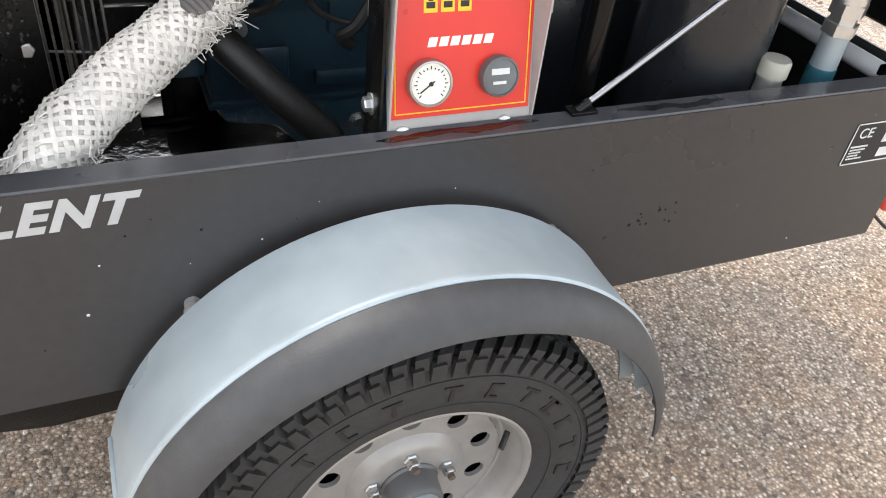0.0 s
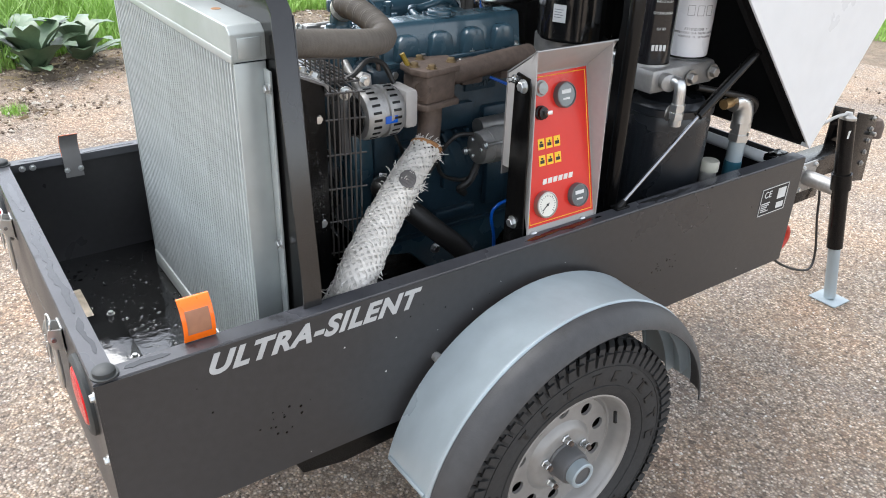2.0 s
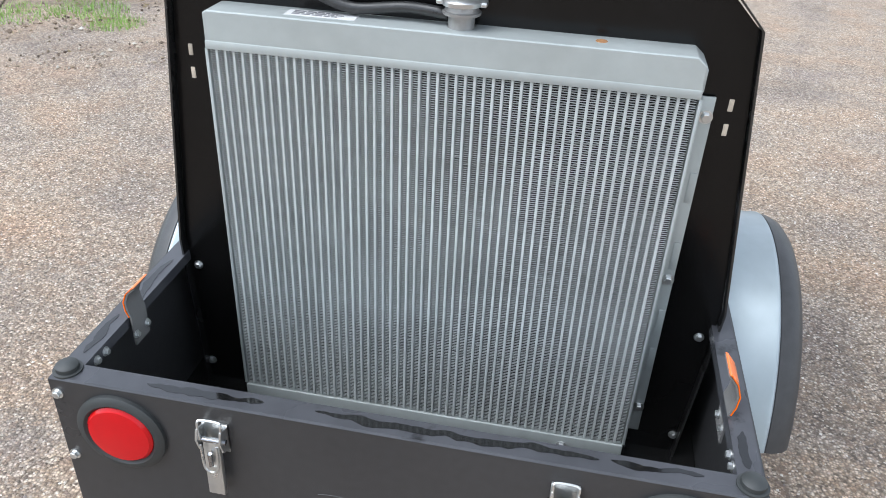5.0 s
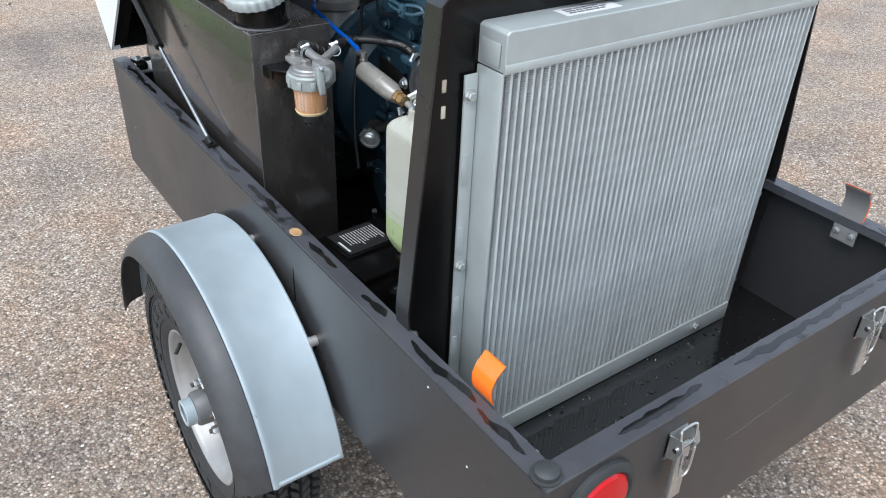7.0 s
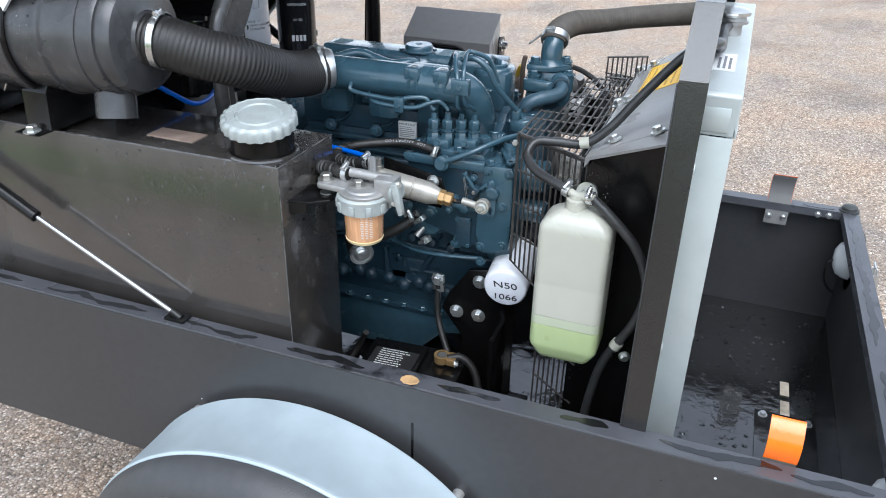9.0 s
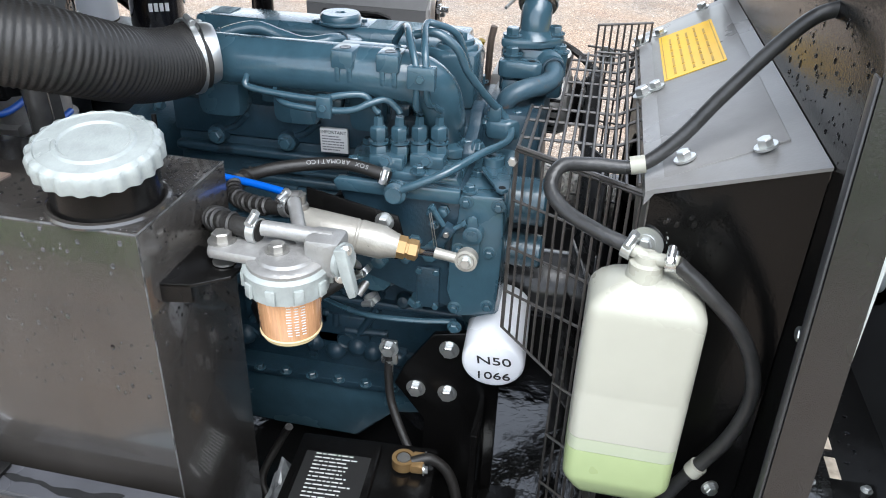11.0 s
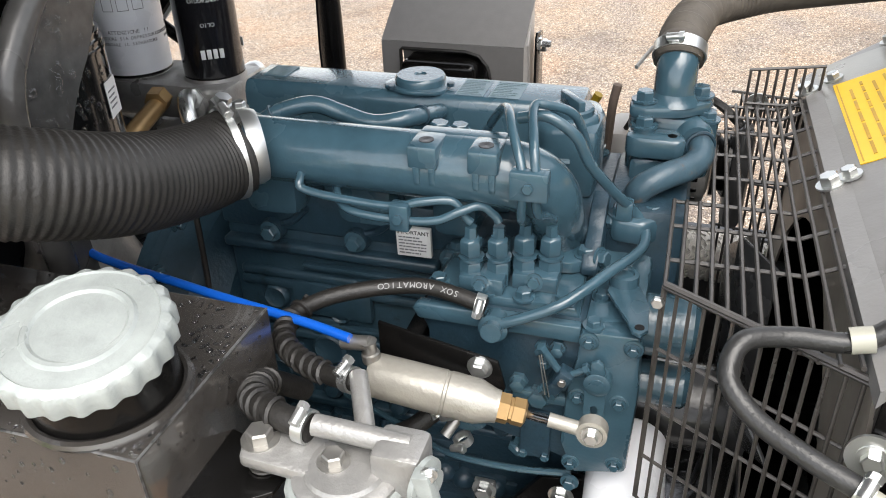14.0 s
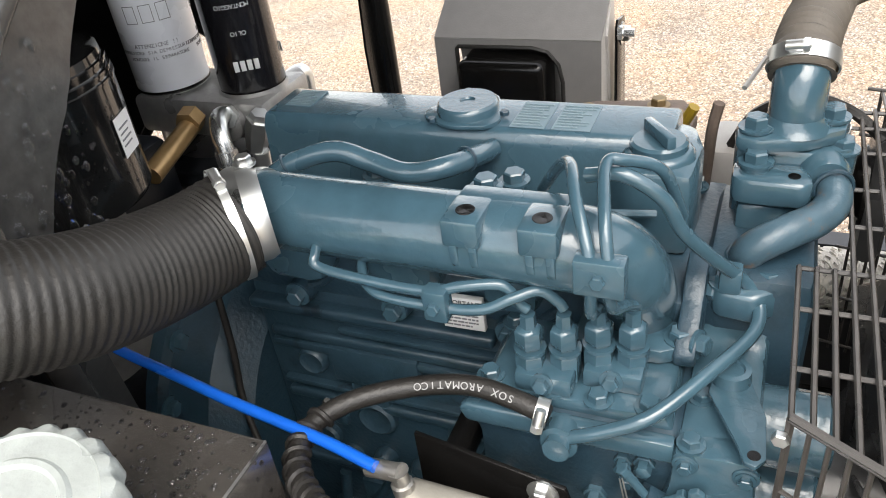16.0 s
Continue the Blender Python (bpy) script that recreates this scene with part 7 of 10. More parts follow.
def thermostat():
    e = engine
    bm = B()
    box(bm, -0.045, 0.10, 0.622, 0.70, 0.93, 1.095, 0.012)
    part("water_pump", bm, BLUESHADE, e, "blue water pump casting")
    bm = B()
    prism(bm, [(0.047, 0.690), (0.075, 0.692), (0.102, 0.660), (0.098, 0.612), (0.058, 0.606), (0.047, 0.630)], "z", 1.085, 1.152, 0.006)
    box(bm, 0.022, 0.08, 0.640, 0.685, 1.085, 1.117, 0.006)
    lathe(bm, (0.046, 0.625, 1.134), (-0.9, -0.2, 0), [(-0.02, 0.019), (0.006, 0.018), (0.010, 0.0155)], 24)
    for x, y in ((0.066, 0.615), (0.036, 0.674)):
        lathe(bm, (x, y, 1.115), (0, 0, 1), [(0, 0.011), (0.030, 0.0115), (0.032, 0.0095)], 16)
    part("thermostat_housing", bm, BLUE, e)
    bm = B()
    prism(bm, [(0.016, 0.684), (0.022, 0.690), (0.046, 0.690), (0.046, 0.636), (0.020, 0.632), (0.013, 0.640)], "z", 1.120, 1.142, 0.004)
    part("sensor_pad", bm, BLUE, e, "thick pad with two tapped holes")
    bm = B()
    prism(bm, [(0.040, 0.690), (0.062, 0.692), (0.090, 0.664), (0.096, 0.628), (0.082, 0.610), (0.064, 0.614), (0.044, 0.640), (0.036, 0.672)], "z", 1.1525, 1.165, 0.004)
    for x, y in ((0.053, 0.677), (0.078, 0.624)):
        lathe(bm, (x, y, 1.150), (0, 0, 1), [(0, 0.012), (0.016, 0.0115), (0.0175, 0.0095)], 16)
    lathe(bm, (0.068, 0.650, 1.163), (0, 0, 1), [(0, 0.0265), (0.003, 0.0245), (0.007, 0.0215), (0.011, 0.0203)], 28)
    sweep(bm, spline([(0.068, 0.650, 1.165), (0.069, 0.650, 1.182), (0.074, 0.650, 1.196), (0.086, 0.650, 1.208)], 8), 0.0203, 28)
    part("water_outlet", bm, BLUE, e, "blue water outlet elbow")
    for x, y, z in ((0.053, 0.677, 1.1675), (0.078, 0.624, 1.1675), (0.066, 0.615, 1.147), (0.036, 0.674, 1.147)):
        bolt(e, (x, y, z), (0, 0, 1), 0.0085, BLUE)
    for x, y in ((0.032, 0.676), (0.026, 0.646)):
        bm = B()
        lathe(bm, (x, y, 1.142), (0, 0, 1), [(0, 0.0045), (0.0006, 0.0045)], 12)
        part("tapped_hole", bm, BLACK, e)
    bm = B()
    sweep(bm, spline([(0.046, 0.625, 1.132), (0.036, 0.619, 1.131), (0.022, 0.618, 1.124), (0.006, 0.628, 1.119), (-0.010, 0.644, 1.118), (-0.021, 0.660, 1.113), (-0.021, 0.670, 1.103), (-0.016, 0.672, 1.09), (-0.014, 0.672, 1.07)], 8), 0.0128, 20)
    part("bypass_hose", bm, WORNBLUE, e, "bypass hose with worn blue paint")
    for p, d in (((0.030, 0.619, 1.133), (-1, -0.3, 0.0)), ((-0.017, 0.672, 1.095), (0.2, 0.1, -1))):
        bm = B()
        torus(bm, p, d, 0.0138, 0.0018, 20, 6)
        part("spring_clip", bm, BLUESHADE, e)
    bm = B()
    prism(bm, [(-0.055, 0.662), (-0.042, 0.645), (-0.018, 0.644), (0.012, 0.660), (0.01, 0.690), (-0.02, 0.700), (-0.05, 0.69)], "z", 1.060, 1.086, 0.005)
    part("bypass_flange", bm, BLUE, e)
    bolt(e, (-0.031, 0.655, 1.086), (0, 0, 1), 0.0075, BLUE)
    bolt(e, (-0.040, 0.684, 1.086), (0, 0, 1), 0.0075, BLUE)
    # fan pulley and belt
    bm = B()
    lathe(bm, (0.02, 0.66, 0.90), (0, -1, 0), [(0, 0.06), (0.006, 0.06), (0.012, 0.053), (0.018, 0.06), (0.024, 0.06), (0.025, 0.03)], 36)
    part("fan_pulley", bm, BLUESHADE, e)
    bm = B()
    for y0, z0, r in ((0.60, 1.0, 0.030), (0.60, 0.93, 0.022)):
        lathe(bm, (-0.09, 0.655, z0), (0, -1, 0), [(0, r), (0.05, r), (0.055, r * 0.8)], 20)
    part("idler_stub", bm, BLUE, e)
    # dipstick
    bm = B()
    sweep(bm, spline([(0.118, 0.72, 1.0), (0.112, 0.715, 1.09), (0.10, 0.712, 1.14), (0.098, 0.708, 1.165)], 5), 0.0048, 8)
    part("dipstick", bm, RUST, e)


thermostat()


def exhaust_side():
    t = thing("exhaust_manifold", (0.2, 0.86, 1.0), "rusty brown cast iron exhaust manifold", "exhaust manifold")
    bm = B()
    sweep(bm, spline([(0.175, 0.835, 1.062), (0.170, 0.93, 1.070), (0.168, 1.03, 1.078), (0.165, 1.09, 1.080)], 8), 0.024, 20)
    for y in (0.93, 1.04):
        prism(bm, [(y - 0.03, 1.03), (y + 0.03, 1.03), (y + 0.025, 1.083), (y - 0.025, 1.083)], "x", 0.121, 0.165, 0.006)
    part("log_pipe", bm, RUST, t)
    bm = B()
    prism(bm, [(0.128, 0.785), (0.160, 0.748), (0.205, 0.742), (0.238, 0.757), (0.224, 0.838), (0.15, 0.862)], "z", 1.028, 1.088, 0.006)
    part("outlet_box", bm, RUST, t)
    for za, zb in ((1.0875, 1.101), (1.016, 1.0285)):
        bm = B()
        prism(bm, [(0.124, 0.782), (0.158, 0.740), (0.208, 0.734), (0.245, 0.752), (0.231, 0.845), (0.148, 0.870)], "z", za, zb, 0.003)
        part("box_flange", bm, RUST, t)
    bm = B()
    m = face_pose((0.224, 0.7505, 1.058), (-0.75, -0.5, 0), (0, 0, 1))
    lathe(bm, m.translation, (0.55, -0.85, 0), [(-0.006, 0.020), (0.001, 0.022), (0.0015, 0.015), (-0.004, 0.013), (-0.004, 0)], 20)
    part("box_recess", bm, RUST, t)
    for x, y in ((0.150, 0.795), (0.196, 0.752), (0.226, 0.775), (0.200, 0.842)):
        bolt(t, (x, y, 1.101), (0, 0, 1), 0.0075, DULLBRASS)
    for y in (0.90, 0.96, 1.055):
        bolt(t, (0.160, y, 1.082), (0.3, 0, 1), 0.0075, STEEL)
    bm = B()
    sweep(bm, spline([(0.195, 0.795, 1.018), (0.197, 0.793, 0.985), (0.205, 0.785, 0.952), (0.222, 0.766, 0.92)], 8), 0.0255, 20)
    part("down_pipe", bm, RUST, t)
    bm = B()
    torus(bm, (0.217, 0.772, 0.930), (0.35, -0.55, -0.7), 0.030, 0.006, 24, 8)
    part("pipe_clamp", bm, RUSTED, t, "rusty pipe clamp")
    bm = B()
    rod(bm, (0.20, 0.79, 0.918), (0.215, 0.815, 0.905), 0.006, 8)
    part("clamp_bolt", bm, RUST, t)


exhaust_side()


def wrapped_pipe():
    t = thing("wrapped_exhaust_pipe", (0.38, 0.50, 0.70), "exhaust pipe wrapped in frayed white fibre sleeve", "exhaust pipe")
    pts = [(0.218, 0.771, 0.928), (0.252, 0.706, 0.893), (0.294, 0.643, 0.862), (0.328, 0.592, 0.838), (0.357, 0.554, 0.819), (0.388, 0.512, 0.795), (0.410, 0.479, 0.765), (0.422, 0.458, 0.715), (0.424, 0.450, 0.64), (0.422, 0.448, 0.52)]
    path = spline(pts, 16)
    bm = B()
    sweep(bm, resample(path, 0.004), lambda s: 0.0262 + 0.0016 * math.cos(2 * math.pi * s / 0.008), 20)
    part("flex_pipe", bm, FIBREDARK, t, "dark corrugated flexible pipe")
    # braided sleeve: two families of flat strands crossing over and under
    line = resample(path, 0.004)
    cut = [p for p in line if p.z > 0.748]
    frames = []
    x = None
    for i, p in enumerate(cut):
        d = (cut[min(i + 1, len(cut) - 1)] - cut[max(i - 1, 0)]).normalized()
        if x is None:
            x = frame_to(d).col[0]
        x = (x - d * x.dot(d)).normalized()
        frames.append((p, x.copy(), d.cross(x)))
    rnd = random.Random(17)
    n = 15
    for hand in (1, -1):
        for k in range(n):
            bm = B()
            rows = []
            for i, (p, ux, uy) in enumerate(frames):
                s = i * 0.004
                a = 2 * math.pi * k / n + hand * s / 0.034 + 0.16 * noise.noise(p * 38 + Vector((0, 0, 7 * hand)))
                over = math.sin(2 * math.pi * (s / 0.0153 + (k % 2) * 0.5)) * hand
                r = 0.0300 + 0.0068 * min(1, s / 0.22) + 0.0018 * over + 0.0008 * rnd.random() + 0.0035 * noise.noise(p * 30)
                wid = 0.0078 * (0.85 + 0.3 * rnd.random() + 0.35 * noise.noise(p * 60 + Vector((k, 0, hand))))
                da = wid / r
                c = [p + ux * (r * math.cos(a + q)) + uy * (r * math.sin(a + q)) for q in (-da / 2, da / 2)]
                low = [p + ux * ((r - 0.0016) * math.cos(a + q)) + uy * ((r - 0.0016) * math.sin(a + q)) for q in (-da / 2, da / 2)]
                rows.append([bm.verts.new(v) for v in (c[0], c[1], low[1], low[0])])
            for u, v in zip(rows, rows[1:]):
                for j in range(4):
                    q = (j + 1) % 4
                    bm.faces.new((u[j], u[q], v[q], v[j]))
            part("braid_strand", bm, FIBRE, t)
    bm = B()
    lathe_path = [f[0] for f in frames[6:]]
    sweep(bm, lathe_path, lambda d: 0.0287 + 0.0068 * min(1, d / 0.22), 18, cap=False)
    part("sleeve_core", bm, material("sleeve_shade", (0.58, 0.555, 0.515), 0.9, vary=0.3, bump=0.5, bump_scale=300), t)
    # torn spot that bares the pipe
    mid = min(range(len(frames)), key=lambda i: (frames[i][0] - Vector((0.275, 0.672, 0.876))).length)
    face = Vector((0.72, -0.1, 0.68))
    bm = B()
    rows = []
    for i in range(-6, 7):
        p, ux, uy = frames[mid + i]
        a0 = math.atan2(face.dot(uy), face.dot(ux))
        half = 0.50 * math.sqrt(max(0.0, 1 - (i / 6.2) ** 2)) * (1 + 0.25 * noise.noise(Vector((i * 0.7, 1, 2))))
        rr = 0.0372 + 0.0008 * math.cos(i * 3.1)
        rows.append([bm.verts.new(p + ux * (rr * math.cos(a0 + half * q / 4)) + uy * (rr * math.sin(a0 + half * q / 4))) for q in range(-4, 5)])
    for u, v in zip(rows, rows[1:]):
        for j in range(8):
            bm.faces.new((u[j], u[j + 1], v[j + 1], v[j]))
    bmesh.ops.recalc_face_normals(bm, faces=bm.faces)
    part("torn_opening", bm, FIBREDARK, t, "bare dark pipe in a torn spot of the sleeve")
    # frayed threads at both ends and on the torn spots
    for i0, cnt, spread in ((2, 70, 0.022), (len(frames) - 4, 130, 0.03), (mid - 6, 60, 0.026), (mid + 5, 60, 0.022), (len(frames) - 18, 50, 0.015)):
        for k in range(cnt):
            j = max(0, min(len(frames) - 1, i0 + rnd.randint(-4, 4)))
            p, ux, uy = frames[j]
            a = rnd.uniform(0, 6.28)
            out = ux * math.cos(a) + uy * math.sin(a)
            ax = (frames[min(j + 1, len(frames) - 1)][0] - frames[max(j - 1, 0)][0]).normalized() * (1 if i0 > len(frames) / 2 else -1)
            q = p + out * (0.0287 + 0.0068 * min(1, j * 0.004 / 0.22))
            l = spread * rnd.uniform(0.4, 1.2)
            bm = B()
            sweep(bm, [q, q + (ax * rnd.uniform(0.1, 1) + out * rnd.uniform(0.1, 0.8)) * l * 0.5, q + (ax * rnd.uniform(0, 1.1) + out * rnd.uniform(0, 0.9) + Vector((0, 0, -0.3))) * l], 0.0008, 4)
            part("frayed_thread", bm, FIBRE, t)


wrapped_pipe()


def alternator():
    t = thing("alternator", (0.228, 0.65, 0.97), "silver aluminium alternator with cooling slots", "alternator")
    c, ax = (0.225, 0.0, 1.03), (0, 1, 0)
    p = Vector((0.222, 0.598, 1.03))
    bm = B()
    lathe(bm, p, ax, [(0, 0.035), (0.004, 0.048), (0.012, 0.052), (0.040, 0.052), (0.042, 0.049), (0.050, 0.049), (0.052, 0.053), (0.080, 0.052), (0.088, 0.047), (0.092, 0.036)], 40)
    part("housing", bm, ALU, t)
    for k in range(22):
        a = 2 * math.pi * k / 22
        for y in (0.62, 0.665):
            q = Vector((0.222 + 0.0518 * math.cos(a), y, 1.03 + 0.0518 * math.sin(a)))
            bm = B()
            m = face_pose(q, (0, 1, 0), Vector((-math.sin(a), 0, math.cos(a))))
            box(bm, -0.009, 0.009, -0.0026, 0.0026, -0.002, 0.0012, 0.0008, m=m)
            part("cooling_slot", bm, BLACK, t)
    bm = B()
    box(bm, 0.185, 0.262, 0.690, 0.722, 0.995, 1.075, 0.010)
    part("rear_cover", bm, PANELGREY, t, "pale rectangular rear cover")
    bm = B()
    lathe(bm, (0.222, 0.596, 1.03), (0, -1, 0), [(0, 0.040), (0.004, 0.040), (0.010, 0.032), (0.016, 0.040), (0.020, 0.040), (0.021, 0.012)], 32)
    part("pulley", bm, BLACK, t)
    bm = B()
    box(bm, 0.190, 0.245, 0.552, 0.578, 0.955, 1.085, 0.012)
    part("belt_cover", bm, AIRCLEAN, t, "dark belt cover")
    bm = B()
    prism(bm, [(0.612, 1.075), (0.64, 1.078), (0.638, 1.105), (0.622, 1.110), (0.610, 1.1)], "x", 0.200, 0.218, 0.003)
    rod(bm, (0.222, 0.61, 1.075), (0.16, 0.61, 1.12), 0.008, 10)
    part("adjuster_arm", bm, ALU, t)
    bolt(t, (0.218, 0.622, 1.094), (1, 0, 0), 0.008)
    bm = B()
    box(bm, 0.2735, 0.2745, 0.636, 0.664, 1.02, 1.035, 0.0003)
    part("sticker", bm, BLUEHOSE, t, "small blue sticker")
    bm = B()
    sweep(bm, spline([(0.20, 0.70, 1.075), (0.19, 0.68, 1.115), (0.20, 0.64, 1.128), (0.215, 0.60, 1.11), (0.20, 0.57, 1.09)], 8), 0.0055, 8)
    part("charging_wire", bm, RUBBER, t)
    bm = B()
    sweep(bm, spline([(0.175, 0.735, 1.125), (0.178, 0.742, 1.11), (0.185, 0.75, 1.092), (0.188, 0.752, 1.08)], 5), 0.0055, 8)
    part("wire_connector", bm, material("dull_yellow_plastic", lin((150, 125, 30)), 0.5, vary=0.2), t, "yellow wire connector")


alternator()


def starter():
    t = thing("starter_motor", (0.2, 0.98, 0.84), "grey starter motor with long clamp bolts", "starter motor")
    p = Vector((0.226, 0.900, 0.903))
    bm = B()
    lathe(bm, p, (0, 1, 0), [(0, 0.030), (0.003, 0.036), (0.010, 0.0375), (0.028, 0.0375), (0.029, 0.0395), (0.10, 0.0395), (0.101, 0.037), (0.16, 0.037)], 32)
    part("motor_body", bm, SILVERALU, t)
    bm = B()
    lathe(bm, p - Vector((0, 0.0005, 0)), (0, 1, 0), [(0, 0.012), (0.0, 0.031), (0.003, 0.036)], 28)
    part("end_cap", bm, STEEL, t)
    for a in (0.5, 3.6):
        q = p + Vector((0.041 * math.cos(a), 0.0, 0.041 * math.sin(a)))
        bm = B()
        rod(bm, q, q + Vector((0, 0.15, 0)), 0.004, 8)
        part("through_bolt", bm, ZINC, t)
        bolt(t, q, (0, -1, 0), 0.006)
    for a in (0.2, 2.2, 4.3):
        bolt(t, p + Vector((0.022 * math.cos(a), 0, 0.022 * math.sin(a))), (0, -1, 0), 0.004, washer=False)
    bm = B()
    m = face_pose(p + Vector((0.0397, 0.062, 0.002)), (0, 1, 0), (0, 0, 1))
    box(bm, -0.02, 0.02, -0.012, 0.012, 0, 0.0008, m=m)
    part("type_label", bm, WHITEPRINT, t, "white label with a red band")
    bm = B()
    rod(bm, (0.165, 0.95, 0.925), (0.165, 1.04, 0.925), 0.022, 20)
    part("solenoid", bm, STEEL, t)


starter()


def loom():
    t = thing("wiring_loom", (0.2, 0.9, 0.8), "black engine wiring with blue strands", "wiring")
    for pts, r, m in (([(0.215, 0.90, 0.935), (0.20, 0.86, 0.93), (0.18, 0.83, 0.88), (0.17, 0.85, 0.83), (0.18, 0.90, 0.81), (0.20, 0.93, 0.83)], 0.005, RUBBER),
                      ([(0.18, 0.84, 0.89), (0.19, 0.80, 0.86), (0.17, 0.77, 0.83), (0.15, 0.72, 0.83)], 0.006, RUBBER),
                      ([(0.20, 0.93, 0.86), (0.21, 0.90, 0.82), (0.20, 0.88, 0.80), (0.19, 0.90, 0.78)], 0.009, RUBBER),
                      ([(0.15, 0.99, 1.035), (0.18, 1.032, 1.015), (0.18, 1.106, 0.973), (0.18, 1.17, 0.94)], 0.0035, BLUEHOSE),
                      ([(0.30, 1.02, 0.795), (0.30, 0.956, 0.796), (0.30, 0.911, 0.788), (0.30, 0.897, 0.764), (0.30, 0.908, 0.71), (0.29, 0.92, 0.62), (0.28, 0.93, 0.53)], 0.0038, BLUEHOSE),
                      ([(0.13, 0.72, 0.98), (0.15, 0.74, 0.93), (0.15, 0.76, 0.88)], 0.004, RUBBER)):
        bm = B()
        sweep(bm, spline(pts, 8), r, 8)
        part("wire", bm, m, t)


loom()


def lower_hoses():
    bm = B()
    sweep(bm, spline([(0.15, 0.70, 0.83), (0.19, 0.68, 0.835), (0.22, 0.72, 0.80), (0.25, 0.78, 0.74), (0.27, 0.84, 0.68), (0.28, 0.88, 0.60), (0.29, 0.90, 0.51)], 10), 0.024, 18)
    t = single("lower_radiator_hose", bm, RUBBER, "thick black rubber hose below the exhaust", "hose")
    clamp(t, (0.17, 0.69, 0.835), (1, -0.3, 0.1), 0.0245, screw=(0.3, 0, 1))
    for y, z in ((0.745, 0.79), (0.86, 0.62), (0.93, 0.62)):
        bolt(engine, (0.135, y, z), (1, 0, 0), 0.009)


lower_hoses()


def top_hose():
    bm = B()
    p = spline([(0.078, 0.650, 1.199), (0.092, 0.650, 1.211), (0.13, 0.646, 1.217), (0.19, 0.638, 1.216), (0.25, 0.630, 1.209), (0.305, 0.614, 1.202), (0.341, 0.582, 1.202), (0.360, 0.54, 1.2075), (0.371, 0.45, 1.219), (0.379, 0.374, 1.2275)], 16)
    sweep(bm, resample(p, 0.0018), lambda s: 0.0232 + 0.0011 * math.cos(2 * math.pi * s / 0.0076) * (1 if s < 0.22 else max(0.06, 1 - (s - 0.22) / 0.14)), 22)
    t = single("upper_radiator_hose", bm, DUSTHOSE, "ribbed dusty brown coolant hose to the radiator", "hose")
    clamp(t, (0.087, 0.650, 1.207), (0.72, 0.0, 0.70), 0.0243, screw=(-0.5, 0.25, 1), w=0.012)
    bm = B()
    rod(bm, (0.080, 0.676, 1.212), (0.045, 0.688, 1.202), 0.0022, 6)
    part("clamp_tail", bm, STEEL, t, "loose end of the clamp band")
    clamp(t, (0.3775, 0.392, 1.2255), (0.1, -1, 0.1), 0.0238, screw=(0, 0, 1))


top_hose()


def engine_mount():
    t = thing("engine_mount", (-0.16, 0.73, 0.50), "black steel engine mount plate with three large bolts", "engine mount")
    bm = B()
    prism(bm, [(0.64, ZF + 0.02), (0.75, ZF + 0.02), (0.745, 0.64), (0.79, 0.70), (0.775, 0.735), (0.735, 0.795), (0.69, 0.805), (0.64, 0.75)], "x", -0.118, -0.108, 0.002)
    part("side_plate", bm, BLACK, t)
    bm = B()
    box(bm, -0.25, -0.108, 0.60, 0.76, ZF + 0.001, ZF + 0.02, 0.003)
    box(bm, -0.2, -0.108, 0.655, 0.665, ZF + 0.02, 0.70, 0.002)
    part("foot", bm, BLACK, t)
    for y, z in ((0.712, 0.774), (0.758, 0.697), (0.712, 0.697)):
        bolt(t, (-0.118, y, z), (-1, 0, 0), 0.0092, ZINC)
    bolt(t, (-0.205, 0.64, ZF + 0.02), (0, 0, 1), 0.012)
    bm = B()
    lathe(bm, (-0.205, 0.64, ZF + 0.02), (0, 0, 1), [(0, 0.028), (0.003, 0.028)], 24)
    part("washer", bm, ZINC, t)


engine_mount()


def oil_filter():
    p = Vector((-0.068, 0.650, 0.828))
    d = Vector((-1, -0.05, -0.16)).normalized()
    t = thing("oil_filter", p + d * 0.07 - Vector((0, 0, 0.04)), "white spin-on oil filter with handwritten marks", "oil filter")
    bm = B()
    lathe(bm, p, d, [(0, 0.037), (0.004, 0.0405), (0.108, 0.0405), (0.113, 0.0398), (0.116, 0.0378), (0.1172, 0.035), (0.1176, 0.0)], 40)
    part("canister", bm, FILTERWHITE, t)
    bm = B()
    lathe(bm, p - d * 0.004, d, [(0, 0.030), (0.006, 0.036)], 30)
    part("gasket_rim", bm, BLACK, t)
    q = p + d * 0.1177
    up = Vector((0, 0, 1))
    up = (up - d * up.dot(d)).normalized()
    right = up.cross(d)
    text(t, "N50", 0.019, face_pose(q + up * 0.008 + d * 0.0002 + right * 0.002, right, up), INK, name="handwriting", extrude=0.0004, stretch=1.35, shear=-0.1)
    text(t, "1066", 0.018, face_pose(q - up * 0.019 + d * 0.0002 + right * 0.001, right + up * 0.04, up), INK, name="handwriting", extrude=0.0004, stretch=1.3)
    bm = B()
    box(bm, -0.012, 0.012, -0.007, 0.007, 0, 0.0012, m=face_pose(p + d * 0.07 + Vector((0, -0.0265, 0.0262)), d, Vector((0, 0.7, 0.7))))
    part("printed_mark", bm, BLUEHOSE, t, "blue printed mark")


oil_filter()

